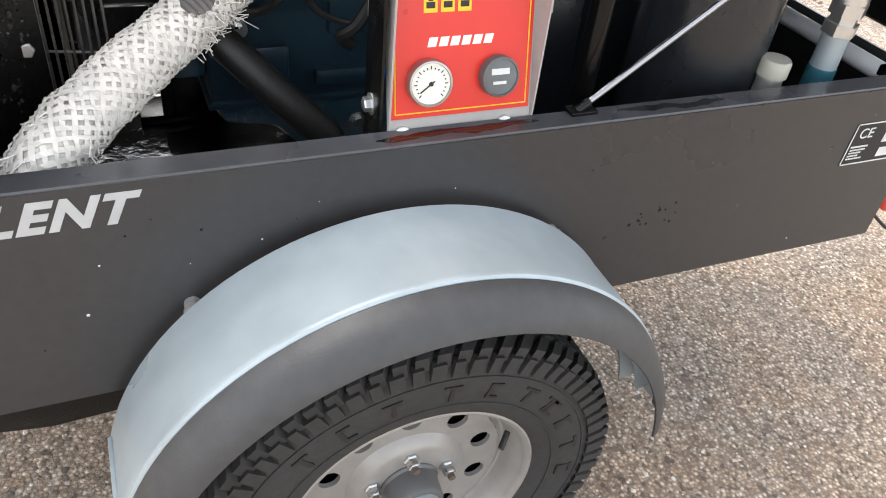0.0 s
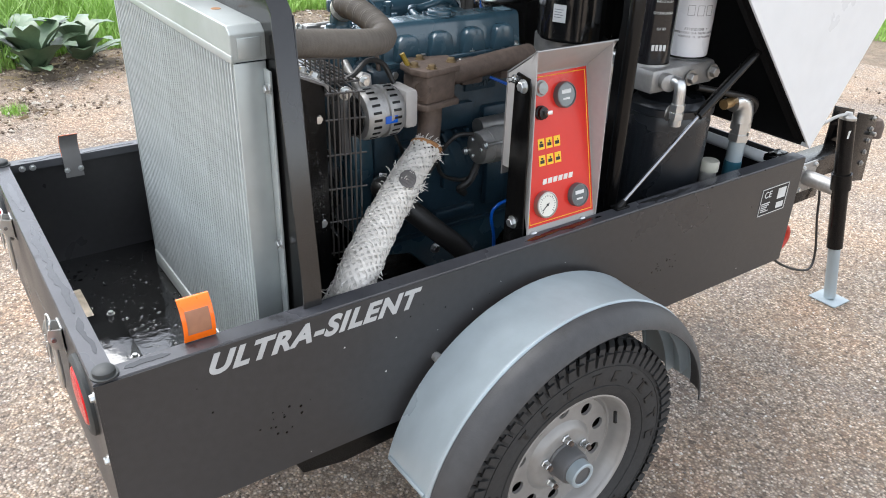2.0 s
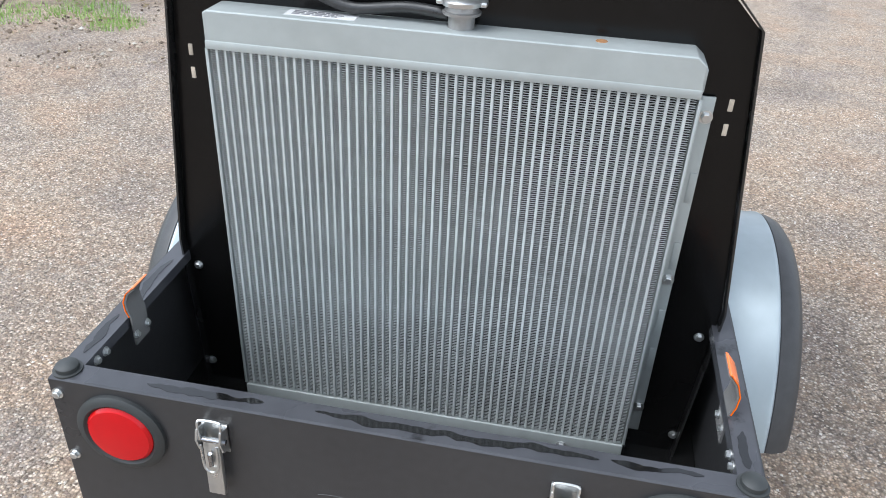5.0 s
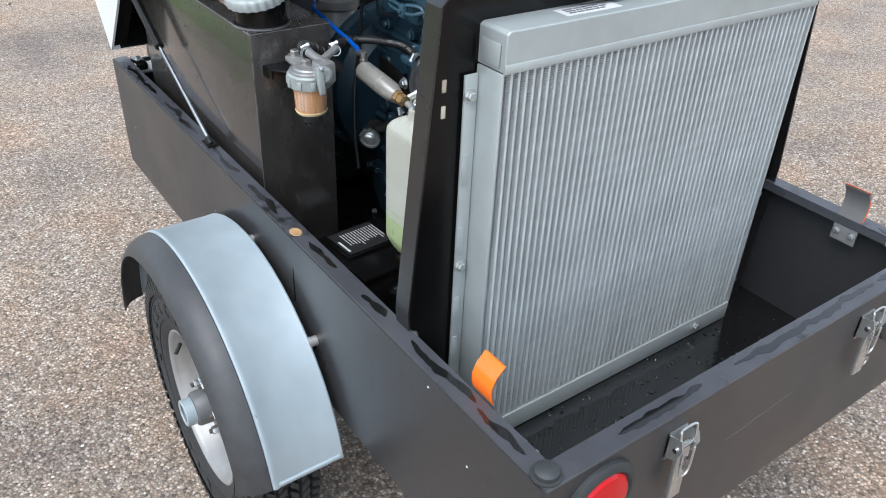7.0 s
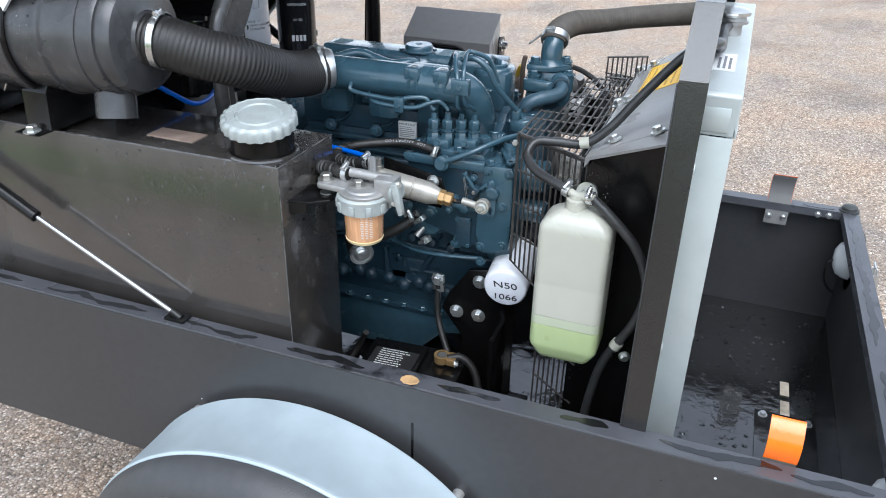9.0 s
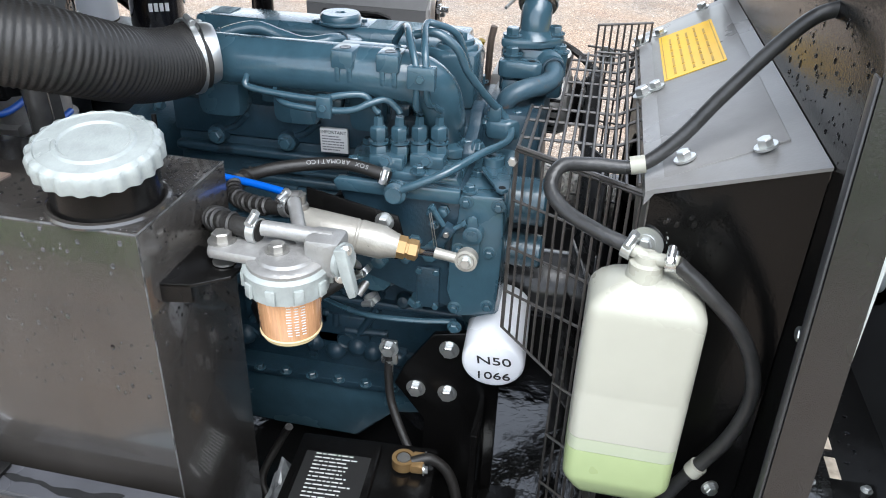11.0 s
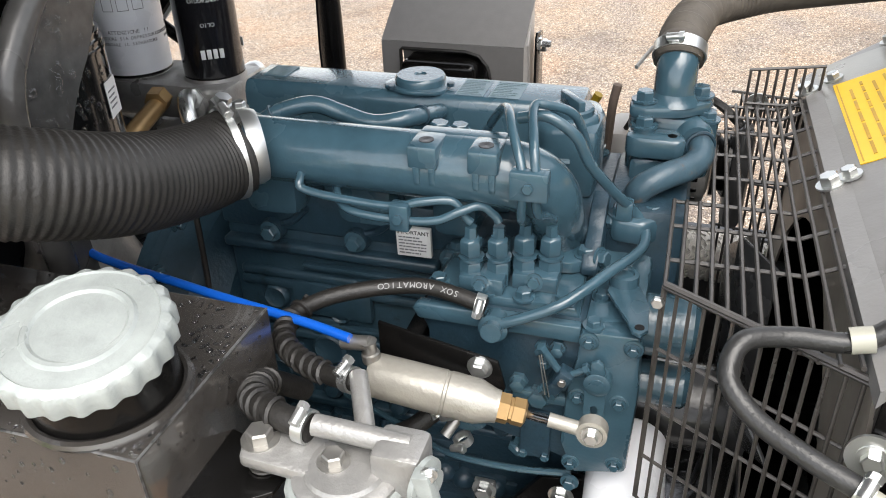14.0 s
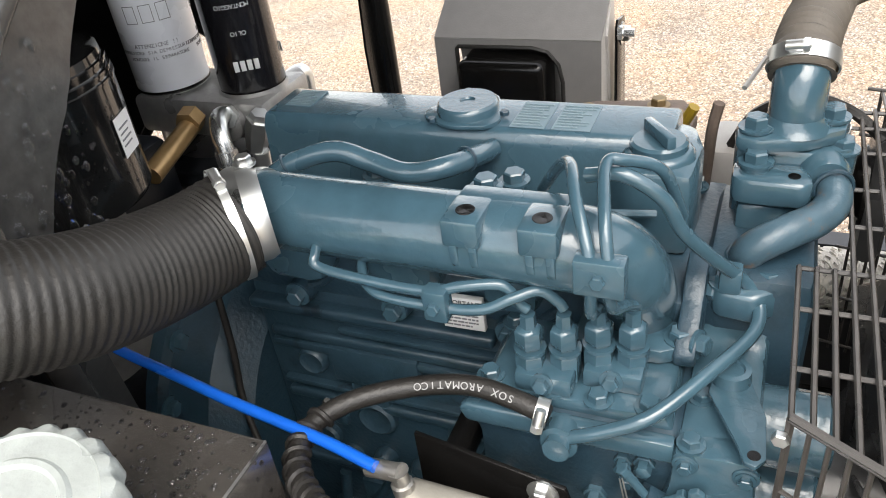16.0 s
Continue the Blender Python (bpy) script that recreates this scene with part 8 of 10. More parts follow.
# ---- tank, filters, bottle and the rest ----
def fuel_tank():
    x0, x1, y0, y1, zt = -0.443, -0.274, 0.933, 1.63, 1.093
    t = thing("fuel_tank", (-0.36, 1.28, ZF), "black rectangular steel fuel tank with wet top", "fuel tank")
    bm = B()
    box(bm, x0, x1, y0, y1, ZF + 0.004, zt, 0.003)
    body = part("tank_body", bm, TANKPAINT, t)
    bm = B()
    box(bm, x0 - 0.012, x1 + 0.01, y0 - 0.01, y1, ZF, ZF + 0.006, 0.001)
    part("base_flange", bm, BLACK, t)
    ya = y0 + 0.0015
    bm = B()
    rod(bm, (x0 + 0.001, ya, ZF + 0.01), (x0 + 0.001, ya, zt - 0.002), 0.0009, 6)
    rod(bm, (x0 + 0.001, ya, zt - 0.001), (x1 - 0.001, ya, zt - 0.001), 0.0010, 6)
    rod(bm, (x0 + 0.001, ya, zt - 0.001), (x0 + 0.001, y1, zt - 0.001), 0.0010, 6)
    part("weld_seam", bm, TANKEDGE, t, "lighter worn weld edge")
    c = Vector((-0.393, 0.990, zt))
    bm = B()
    lathe(bm, c, (0, 0, 1), [(0, 0.053), (0.002, 0.049), (0.048, 0.048), (0.050, 0.046)], 40)
    part("filler_neck", bm, BLACK, t)
    bm = B()
    n = 22
    prof = [(0.042, 0.0), (0.042, 0.050), (0.044, 0.0565), (0.057, 0.0570), (0.061, 0.0550), (0.0635, 0.050), (0.062, 0.049), (0.0625, 0.036), (0.0648, 0.034), (0.0648, 0.031), (0.063, 0.029), (0.063, 0)]
    seg = 132
    lean = Matrix.Rotation(radians(-10), 3, "Y") @ Matrix.Rotation(radians(4), 3, "X")
    rings = []
    for h, r in prof:
        row = []
        for i in range(seg):
            a = 2 * math.pi * i / seg
            wob = 1 + (0.028 * math.cos(n * a) if r > 0.0545 else 0)
            row.append(bm.verts.new(c + lean @ Vector((r * wob * math.cos(a), r * wob * math.sin(a), h + 0.004))))
        rings.append(row)
    for u, v in zip(rings, rings[1:]):
        for i in range(seg):
            j = (i + 1) % seg
            bm.faces.new((u[i], u[j], v[j], v[i]))
    bmesh.ops.remove_doubles(bm, verts=bm.verts, dist=1e-5)
    part("filler_cap", bm, CAPGREY, t, "large fluted frosted grey cap with droplets")
    bm = B()
    torus(bm, c + Vector((0, 0, 0.002)), (0, 0, 1), 0.0525, 0.004, 40, 8)
    part("weld_bead", bm, TANKPAINT, t)
    bm = B()
    box(bm, -0.405, -0.365, 1.115, 1.205, zt, zt + 0.002)
    part("blank_plate", bm, COPPER, t, "small dull brown metal plate")
    # drops on the top
    rnd = random.Random(41)
    verts, faces = [], []
    for _ in range(900):
        x, y = rnd.uniform(x0 + 0.004, x1 - 0.004), y0 + 0.004 + rnd.random() ** 1.5 * 0.42
        if (Vector((x, y, 0)) - Vector((c.x, c.y, 0))).length < 0.057:
            continue
        r = 0.0008 + 0.0019 * rnd.random() ** 2
        i = len(verts)
        for k in range(8):
            a = k * math.pi / 4
            verts.append((x + r * math.cos(a), y + r * math.sin(a), zt + 0.0001))
        for k in range(8):
            a = k * math.pi / 4
            verts.append((x + 0.65 * r * math.cos(a), y + 0.65 * r * math.sin(a), zt + r * 0.42))
        verts.append((x, y, zt + r * 0.52))
        for k in range(8):
            j = (k + 1) % 8
            faces.extend([(i + k, i + j, i + 8 + j, i + 8 + k), (i + 8 + k, i + 8 + j, i + 16)])
    mesh = bpy.data.meshes.new("rain_water")
    mesh.from_pydata([tuple(Vector(v) - BASE[t.name]) for v in verts], [], faces)
    mesh.materials.append(WATER)
    for p in mesh.polygons:
        p.use_smooth = True
    ob = new("rain_water", mesh)
    ob.parent = body
    tagged(ob, "beads of rain water", kind="stuff")
    beads(body, face_pose((x0 - 0.0002, 1.13, 1.0), (0, -1, 0), (0, 0, 1)), 0.38, 0.19, 300, 71, 0.0018, 1.5)
    beads(body, face_pose((-0.36, y0 - 0.0002, 0.98), (1, 0, 0), (0, 0, 1)), 0.15, 0.22, 220, 72, 0.0018, 1.5)
    # filter bracket
    bm = B()
    prism(bm, [(-0.425, 0.942), (-0.418, 0.905), (-0.395, 0.875), (-0.365, 0.872), (-0.345, 0.942)], "z", 1.028, 1.032, 0.001)
    prism(bm, [(-0.425, 0.942), (-0.418, 0.905), (-0.414, 0.905), (-0.421, 0.942)], "z", 1.012, 1.031)
    part("filter_bracket", bm, BLACK, t, "black folded bracket")


fuel_tank()


def fuel_filter():
    c = Vector((-0.384, 0.826, 0.0))
    t = thing("fuel_filter", (c.x, c.y, 1.045), "cast aluminium fuel filter with an amber bowl", "fuel filter")
    bm = B()
    lathe(bm, (c.x, c.y, 1.053), (0, 0, 1), [(0, 0.040), (0.005, 0.040), (0.008, 0.036), (0.0085, 0.031), (0.0115, 0.029), (0.013, 0.022), (0.0135, 0.0)], 32)
    prism(bm, [(c.x - 0.018, 0.84), (c.x - 0.015, 0.905), (c.x + 0.005, 0.912), (c.x + 0.024, 0.88), (c.x + 0.03, 0.84)], "z", 1.053, 1.065, 0.004)
    box(bm, c.x - 0.006, c.x + 0.03, c.y - 0.058, c.y - 0.02, 1.043, 1.085, 0.006)
    rod(bm, (c.x + 0.016, c.y + 0.03, 1.080), (c.x + 0.016, c.y - 0.045, 1.078), 0.0085, 14)
    rod(bm, (c.x + 0.018, c.y - 0.01, 1.072), (c.x + 0.072, c.y + 0.018, 1.084), 0.0075, 14)
    part("head_casting", bm, ALU, t)
    bm = B()
    lathe(bm, (c.x, c.y, 1.025), (0, 0, 1), [(0, 0.036), (0.002, 0.0425), (0.026, 0.0445), (0.029, 0.042), (0.030, 0.038)], 40)
    nut = part("ring_nut", bm, CAPGREY, t, "pale ring nut")
    for k in range(10):
        a = 2 * math.pi * k / 10
        bm = B()
        m = Matrix.Translation((c.x + 0.0445 * math.cos(a), c.y + 0.0445 * math.sin(a), 1.037)) @ Matrix.Rotation(a, 4, "Z")
        box(bm, -0.002, 0.002, -0.005, 0.005, -0.008, 0.008, 0.001, m=m)
        part("grip_lug", bm, CAPGREY, nut)
    bm = B()
    lathe(bm, (c.x, c.y, 0.967), (0, 0, 1), [(0, 0.0), (0.0, 0.020), (0.003, 0.029), (0.012, 0.032), (0.060, 0.034)], 36)
    bowl = part("bowl", bm, BOWL, t, "amber plastic bowl with pleated element")
    bm = B()
    lathe(bm, (c.x, c.y, 0.9665), (0, 0, 1), [(0, 0.0), (-0.0003, 0.021), (0.003, 0.030), (0.0085, 0.0325), (0.009, 0.0315)], 36)
    part("bowl_sediment", bm, material("pale_sediment", (0.62, 0.5, 0.28), 0.3), bowl, "pale yellow bowl bottom")
    bm = B()
    rnd = random.Random(4)
    for k in range(12):
        for j in range(3):
            a = math.pi + 0.35 + 0.22 * j
            z = 0.985 + 0.0033 * k
            m = Matrix.Translation((c.x + 0.0337 * math.cos(a), c.y + 0.0337 * math.sin(a), z)) @ Matrix.Rotation(a, 4, "Z")
            box(bm, -0.0004, 0.0004, -0.0028 * rnd.uniform(0.4, 1), 0.0026, -0.0004, 0.0004, m=m)
    part("bowl_print", bm, WHITEPRINT, bowl)
    bolt(t, (c.x + 0.005, 0.897, 1.065), (0, 0, 1), 0.0095, STEEL)
    bolt(t, (c.x - 0.002, c.y + 0.008, 1.0662), (0, 0, 1), 0.008, STEEL)
    bolt(t, (c.x + 0.005, 0.897, 1.041), (0, 0, -1), 0.008, STEEL)
    bm = B()
    lathe(bm, (c.x + 0.0, c.y - 0.058, 1.065), (-0.3, -1, 0), [(0, 0.018), (0.004, 0.018), (0.006, 0.012), (0.010, 0.012)], 24)
    prism(bm, [(c.y - 0.055, 1.083), (c.y - 0.068, 1.085), (c.y - 0.078, 1.033), (c.y - 0.070, 1.029), (c.y - 0.062, 1.053)], "x", c.x - 0.016, c.x - 0.004, 0.002)
    part("tap_lever", bm, CAPGREY, t, "grey shut-off lever")
    for y, z in ((c.y - 0.066, 1.081), (c.y - 0.06, 1.049)):
        bolt(t, (c.x - 0.008, y, z), (-1, -0.4, 0), 0.004)
    t.scale = (0.93, 0.93, 0.93)
    t.location = (-0.378, 0.826, 1.038)


fuel_filter()


def stop_solenoid():
    a, b = Vector((-0.241, 0.868, 1.013)), Vector((-0.230, 0.746, 0.991))
    d = (b - a).normalized()
    t = thing("stop_solenoid", a, "pale aluminium shut-down actuator with a rod to the lever", "actuator")
    bm = B()
    lathe(bm, a, d, [(0, 0.016), (0.004, 0.0192), (0.066, 0.0198), (0.067, 0.0190), (0.069, 0.0190), (0.070, 0.0198), (0.096, 0.0192), (0.110, 0.0145), (0.114, 0.014)], 32)
    part("cylinder", bm, PALEALU, t)
    bm = B()
    lathe(bm, a + d * 0.114, d, [(0, 0.0132), (0.009, 0.0132), (0.0095, 0.011), (0.012, 0.011), (0.0125, 0.012), (0.022, 0.012), (0.024, 0.008)], 6)
    part("gland_nut", bm, BRASS, t, "brass gland nuts")
    end = Vector((-0.236, 0.677, 0.990))
    bm = B()
    rod(bm, a + d * 0.14, end + Vector((0, 0.03, 0.003)), 0.0042, 12)
    part("push_rod", bm, CHROME, t)
    bm = B()
    rod(bm, end + Vector((0, 0.036, 0.004)), end + Vector((0, 0.008, 0)), 0.0062, 10)
    lathe(bm, end + Vector((0.006, 0, 0)), (-1, 0, 0.1), [(0, 0.0125), (0.012, 0.0125), (0.0125, 0.0095), (0.0105, 0.008), (0.0105, 0)], 24)
    part("rod_end", bm, PALEALU, t, "cream rod end")
    bolt(t, end + Vector((-0.005, 0, 0)), (-1, 0, 0.1), 0.0055)
    bm = B()
    prism(bm, [(0.875, 1.035), (0.765, 1.012), (0.758, 0.985), (0.765, 0.955), (0.875, 0.962)], "x", -0.198, -0.194, 0.001)
    box(bm, -0.198, -0.06, 0.852, 0.872, 0.965, 0.985, 0.002)
    part("bracket", bm, BLACK, t, "black sheet bracket")
    bolt(t, (-0.198, 0.781, 1.004), (-1, 0, 0), 0.0075)
    bm = B()
    lathe(bm, (-0.240, 0.864, 1.027), (0.0, 0.1, 1), [(0, 0.008), (0.008, 0.008), (0.009, 0.006), (0.016, 0.006), (0.020, 0.0075)], 12)
    rod(bm, (-0.240, 0.864, 1.045), (-0.238, 0.890, 1.040), 0.0066, 12)
    part("air_elbow", bm, STEEL, t, "bronze-grey push-in elbow")


stop_solenoid()


GREYPRINT = material("faded_white_print", (0.24, 0.24, 0.24), 0.5, vary=0.3, patch=60)


def spiral(parent, pts, r, pitch, s0, s1):
    """A band wound round a hose, from length s0 to s1."""
    line = resample(spline(pts, 16), pitch / 14)
    bm, path, x = B(), [], None
    for i in range(1, len(line) - 1):
        s = i * pitch / 14
        d = (line[i + 1] - line[i - 1]).normalized()
        if x is None:
            x = frame_to(d).col[0]
        x = (x - d * x.dot(d)).normalized()
        if s0 < s < s1:
            a = 2 * math.pi * s / pitch
            path.append(line[i] + (x * math.cos(a) + d.cross(x) * math.sin(a)) * r)
    sweep(bm, path, 0.0026, 6)
    part("spiral_wrap", bm, RUBBER, parent, "black spiral wrap")


def fuel_hoses():
    t = thing("fuel_hose", (-0.3, 0.85, 1.06), "black rubber fuel hose with steel clamps", "hose", "small fuel hoses")
    pts = [(-0.313, 0.842, 1.069), (-0.302, 0.872, 1.060), (-0.278, 0.912, 1.050), (-0.252, 0.938, 1.045), (-0.222, 0.944, 1.046), (-0.192, 0.925, 1.048), (-0.168, 0.885, 1.050), (-0.158, 0.845, 1.052), (-0.160, 0.810, 1.049), (-0.164, 0.785, 1.044)]
    bm = B()
    sweep(bm, spline(pts, 10), 0.0076, 16)
    part("hose", bm, RUBBER, t)
    clamp(t, (-0.310, 0.850, 1.067), (0.4, 0.9, -0.3), 0.0082, screw=(-0.3, 0, 1))
    clamp(t, (-0.163, 0.790, 1.045), (0.05, -1, -0.2), 0.0082, screw=(-1, 0, 0.5))
    line = resample(spline(pts, 16), 0.007)
    spiral(t, pts, 0.0080, 0.012, 0.035, 0.17)
    words = "SOX AROMATICO"
    for i, ch in enumerate(words):
        k = len(line) - 4 - i * 0.86
        p = line[int(k)].lerp(line[int(k) + 1], k % 1)
        d = (line[int(k) + 1] - line[int(k)]).normalized()
        out = Vector((-0.75, -0.25, 0.72))
        out = (out - d * out.dot(d)).normalized()
        if ch != " ":
            text(t, ch, 0.0075, face_pose(p + out * 0.0077, -d, out.cross(-d)), GREYPRINT, name="printed_letter", extrude=0.0004)
    t = thing("fuel_hose", (-0.37, 0.9, 1.06), "short black rubber fuel hose into the filter", "hose", "small fuel hoses")
    pts = [(-0.363, 0.857, 1.066), (-0.358, 0.882, 1.066), (-0.345, 0.910, 1.062), (-0.320, 0.925, 1.050), (-0.29, 0.93, 1.03), (-0.262, 0.92, 1.0)]
    bm = B()
    sweep(bm, spline(pts, 10), 0.0098, 16)
    part("hose", bm, RUBBER, t)
    spiral(t, pts, 0.0103, 0.010, 0.025, 0.12)
    clamp(t, (-0.362, 0.862, 1.066), (0.15, 1, 0.0), 0.0104, screw=(-0.4, 0, 1))
    t = thing("fuel_hose", (-0.2, 0.86, 0.9), "lower fuel hose with a clamped end", "hose", "small fuel hoses")
    bm = B()
    sweep(bm, spline([(-0.155, 0.835, 0.905), (-0.17, 0.86, 0.885), (-0.172, 0.90, 0.86), (-0.165, 0.945, 0.84)], 8), 0.010, 14)
    part("hose", bm, RUBBER, t)
    clamp(t, (-0.165, 0.842, 0.912), (-0.6, 0.5, -0.2), 0.0108, screw=(-0.3, -0.8, 0.6))
    bm = B()
    lathe(bm, (-0.155, 0.958, 0.833), (-0.75, -0.62, -0.12), [(0, 0.022), (0.04, 0.0225), (0.041, 0.018)], 28)
    part("rubber_sleeve", bm, RUBBER, t, "short fat rubber sleeve")
    bm = B()
    lathe(bm, (-0.187, 0.932, 0.828), (-0.75, -0.62, -0.12), [(0, 0.0232), (0.008, 0.0236), (0.0085, 0.019), (0.006, 0.018), (0.006, 0.0125), (0.012, 0.012), (0.014, 0.009), (0.014, 0)], 28)
    part("hose_cap", bm, ZINC, t, "round stepped steel end cap")
    for p, d in (((-0.152, 0.822, 0.905), (0, 0.6, 0.8)), ((-0.15, 0.812, 0.862), (0, 0.4, 0.9))):
        clamp(t, p, d, 0.008, screw=(-1, 0.3, 0))


fuel_hoses()


def air_line():
    bm = B()
    sweep(bm, spline([(-0.243, 0.881, 1.049), (-0.233, 0.928, 1.050), (-0.220, 1.012, 1.051), (-0.208, 1.075, 1.051), (-0.196, 1.14, 1.051), (-0.182, 1.19, 1.052), (-0.15, 1.225, 1.055), (-0.10, 1.24, 1.055)], 10), 0.0044, 12)
    single("blue_air_line", bm, BLUEHOSE, "bright blue plastic air line to the actuator", "air line")
    bm = B()
    sweep(bm, spline([(-0.30, 1.30, 1.16), (-0.26, 1.27, 1.12), (-0.22, 1.25, 1.09), (-0.16, 1.26, 1.085), (-0.11, 1.28, 1.09)], 8), 0.0045, 10)
    single("blue_air_line", bm, BLUEHOSE, "short blue plastic branch air line", "air line")


air_line()


def coolant_bottle():
    t = thing("coolant_bottle", (-0.355, 0.493, 0.825), "milky plastic expansion bottle with green coolant", "bottle")
    y0, y1, x0, x1 = 0.442, 0.546, -0.392, -0.322

    def outline(k, cx=-0.357, cy=0.494, rad=0.012):
        hx, hy, r = (x1 - x0) / 2 * k, (y1 - y0) / 2 * k, rad * k
        pts = []
        for ux, uy, start in ((1, 1, 0), (-1, 1, 90), (-1, -1, 180), (1, -1, 270)):
            for i in range(7):
                a = radians(start + 15 * i)
                pts.append((cx + ux * (hx - r) + r * math.cos(a), cy + uy * (hy - r) + r * math.sin(a)))
        return pts

    def shell(levels, name, mat, label):
        bm = B()
        rows = [[bm.verts.new((x, y, z)) for x, y in outline(k)] for z, k in levels]
        n = len(rows[0])
        for u, v in zip(rows, rows[1:]):
            for i in range(n):
                j = (i + 1) % n
                bm.faces.new((u[i], u[j], v[j], v[i]))
        bm.faces.new(rows[0][::-1])
        bm.faces.new(rows[-1])
        return part(name, bm, mat, t, label)

    shell([(0.9035, 1.0), (0.955, 1.0), (0.9575, 0.994), (0.960, 1.0), (1.040, 0.995), (1.047, 0.98), (1.052, 0.94), (1.058, 0.85), (1.064, 0.70), (1.069, 0.52), (1.073, 0.3)], "upper_shell", BOTTLE, "milky white upper half")
    shell([(0.888, 1.0), (0.903, 1.0)], "liquid_line", COOLANTFADE, "faint green band at the liquid level")
    shell([(0.824, 0.62), (0.826, 0.72), (0.833, 0.82), (0.845, 0.95), (0.849, 0.985), (0.854, 1.0), (0.8875, 1.0)], "lower_shell", COOLANT, "lower part tinted green by coolant")
    bm = B()
    lathe(bm, (-0.357, 0.500, 1.070), (0, 0, 1), [(0, 0.017), (0.010, 0.015), (0.014, 0.015), (0.016, 0.011), (0.022, 0.010)], 24)
    rod(bm, (-0.357, 0.500, 1.088), (-0.345, 0.525, 1.094), 0.006, 12)
    rod(bm, (-0.357, 0.500, 1.088), (-0.365, 0.474, 1.092), 0.006, 12)
    part("neck", bm, BOTTLE, t)
    bm = B()
    box(bm, -0.322, -0.292, 0.47, 0.478, 0.98, 1.05, 0.001)
    part("hanger", bm, BLACK, t)


coolant_bottle()


def bottle_hoses():
    t = thing("overflow_hose", (-0.3, 0.5, 1.1), "grey rubber overflow hose from radiator cap to bottle", "hose", "coolant overflow hoses")
    pts = [(-0.348, 0.518, 1.093), (-0.335, 0.545, 1.097), (-0.315, 0.575, 1.103), (-0.295, 0.592, 1.115), (-0.275, 0.585, 1.130), (-0.262, 0.555, 1.130), (-0.259, 0.515, 1.132), (-0.250, 0.482, 1.158), (-0.240, 0.450, 1.200), (-0.234, 0.415, 1.245), (-0.233, 0.388, 1.275), (-0.232, 0.365, 1.286)]
    bm = B()
    sweep(bm, spline(pts, 12), 0.0070, 14)
    part("hose", bm, GREYHOSE, t)
    clamp(t, (-0.350, 0.516, 1.092), (0.4, 0.9, 0.2), 0.0076, screw=(-0.7, 0, 1))
    bm = B()
    lathe(bm, (-0.2592, 0.521, 1.1315), (0.05, -1, 0.25), [(0, 0.0072), (0, 0.0088), (0.014, 0.0088), (0.014, 0.0072)], 20, cap=False)
    part("white_collar", bm, BOTTLE, t, "white plastic clip")
    bm = B()
    lathe(bm, (-0.2925, 0.497, 1.068), (-1, 0.25, 0.15), [(0, 0.017), (0.003, 0.017)], 24)
    part("large_washer", bm, ZINC, t)
    bolt(t, (-0.2955, 0.498, 1.0685), (-1, 0.25, 0.15), 0.0065)
    bm = B()
    sweep(bm, spline([(-0.232, 0.361, 1.287), (-0.20, 0.352, 1.285), (-0.14, 0.35, 1.268), (-0.06, 0.352, 1.275), (0.0, 0.348, 1.272)], 10), 0.0082, 12)
    part("hose", bm, GREYHOSE, t)
    t = thing("overflow_hose", (-0.36, 0.43, 0.8), "grey overflow hose running down behind the bottle", "hose", "coolant overflow hoses")
    pts = [(-0.366, 0.476, 1.092), (-0.368, 0.446, 1.068), (-0.367, 0.412, 1.032), (-0.365, 0.392, 0.992), (-0.364, 0.387, 0.95), (-0.362, 0.397, 0.904), (-0.360, 0.417, 0.861), (-0.357, 0.434, 0.822), (-0.352, 0.446, 0.765), (-0.345, 0.455, 0.68), (-0.34, 0.46, 0.56), (-0.338, 0.46, 0.515)]
    bm = B()
    sweep(bm, spline(pts, 12), 0.0070, 14)
    part("hose", bm, GREYHOSE, t)
    clamp(t, (-0.364, 0.480, 1.092), (-0.2, -0.9, 0.1), 0.0076, screw=(-0.7, 0, 1))
    bm = B()
    lathe(bm, (-0.3605, 0.4145, 0.866), (0.04, 0.45, -0.9), [(0, 0.0072), (0, 0.0092), (0.012, 0.0092), (0.012, 0.0072)], 20, cap=False)
    part("white_collar", bm, BOTTLE, t)
    bolt(t, (-0.372, 0.402, 0.850), (-1, -0.3, 0), 0.0055)


bottle_hoses()


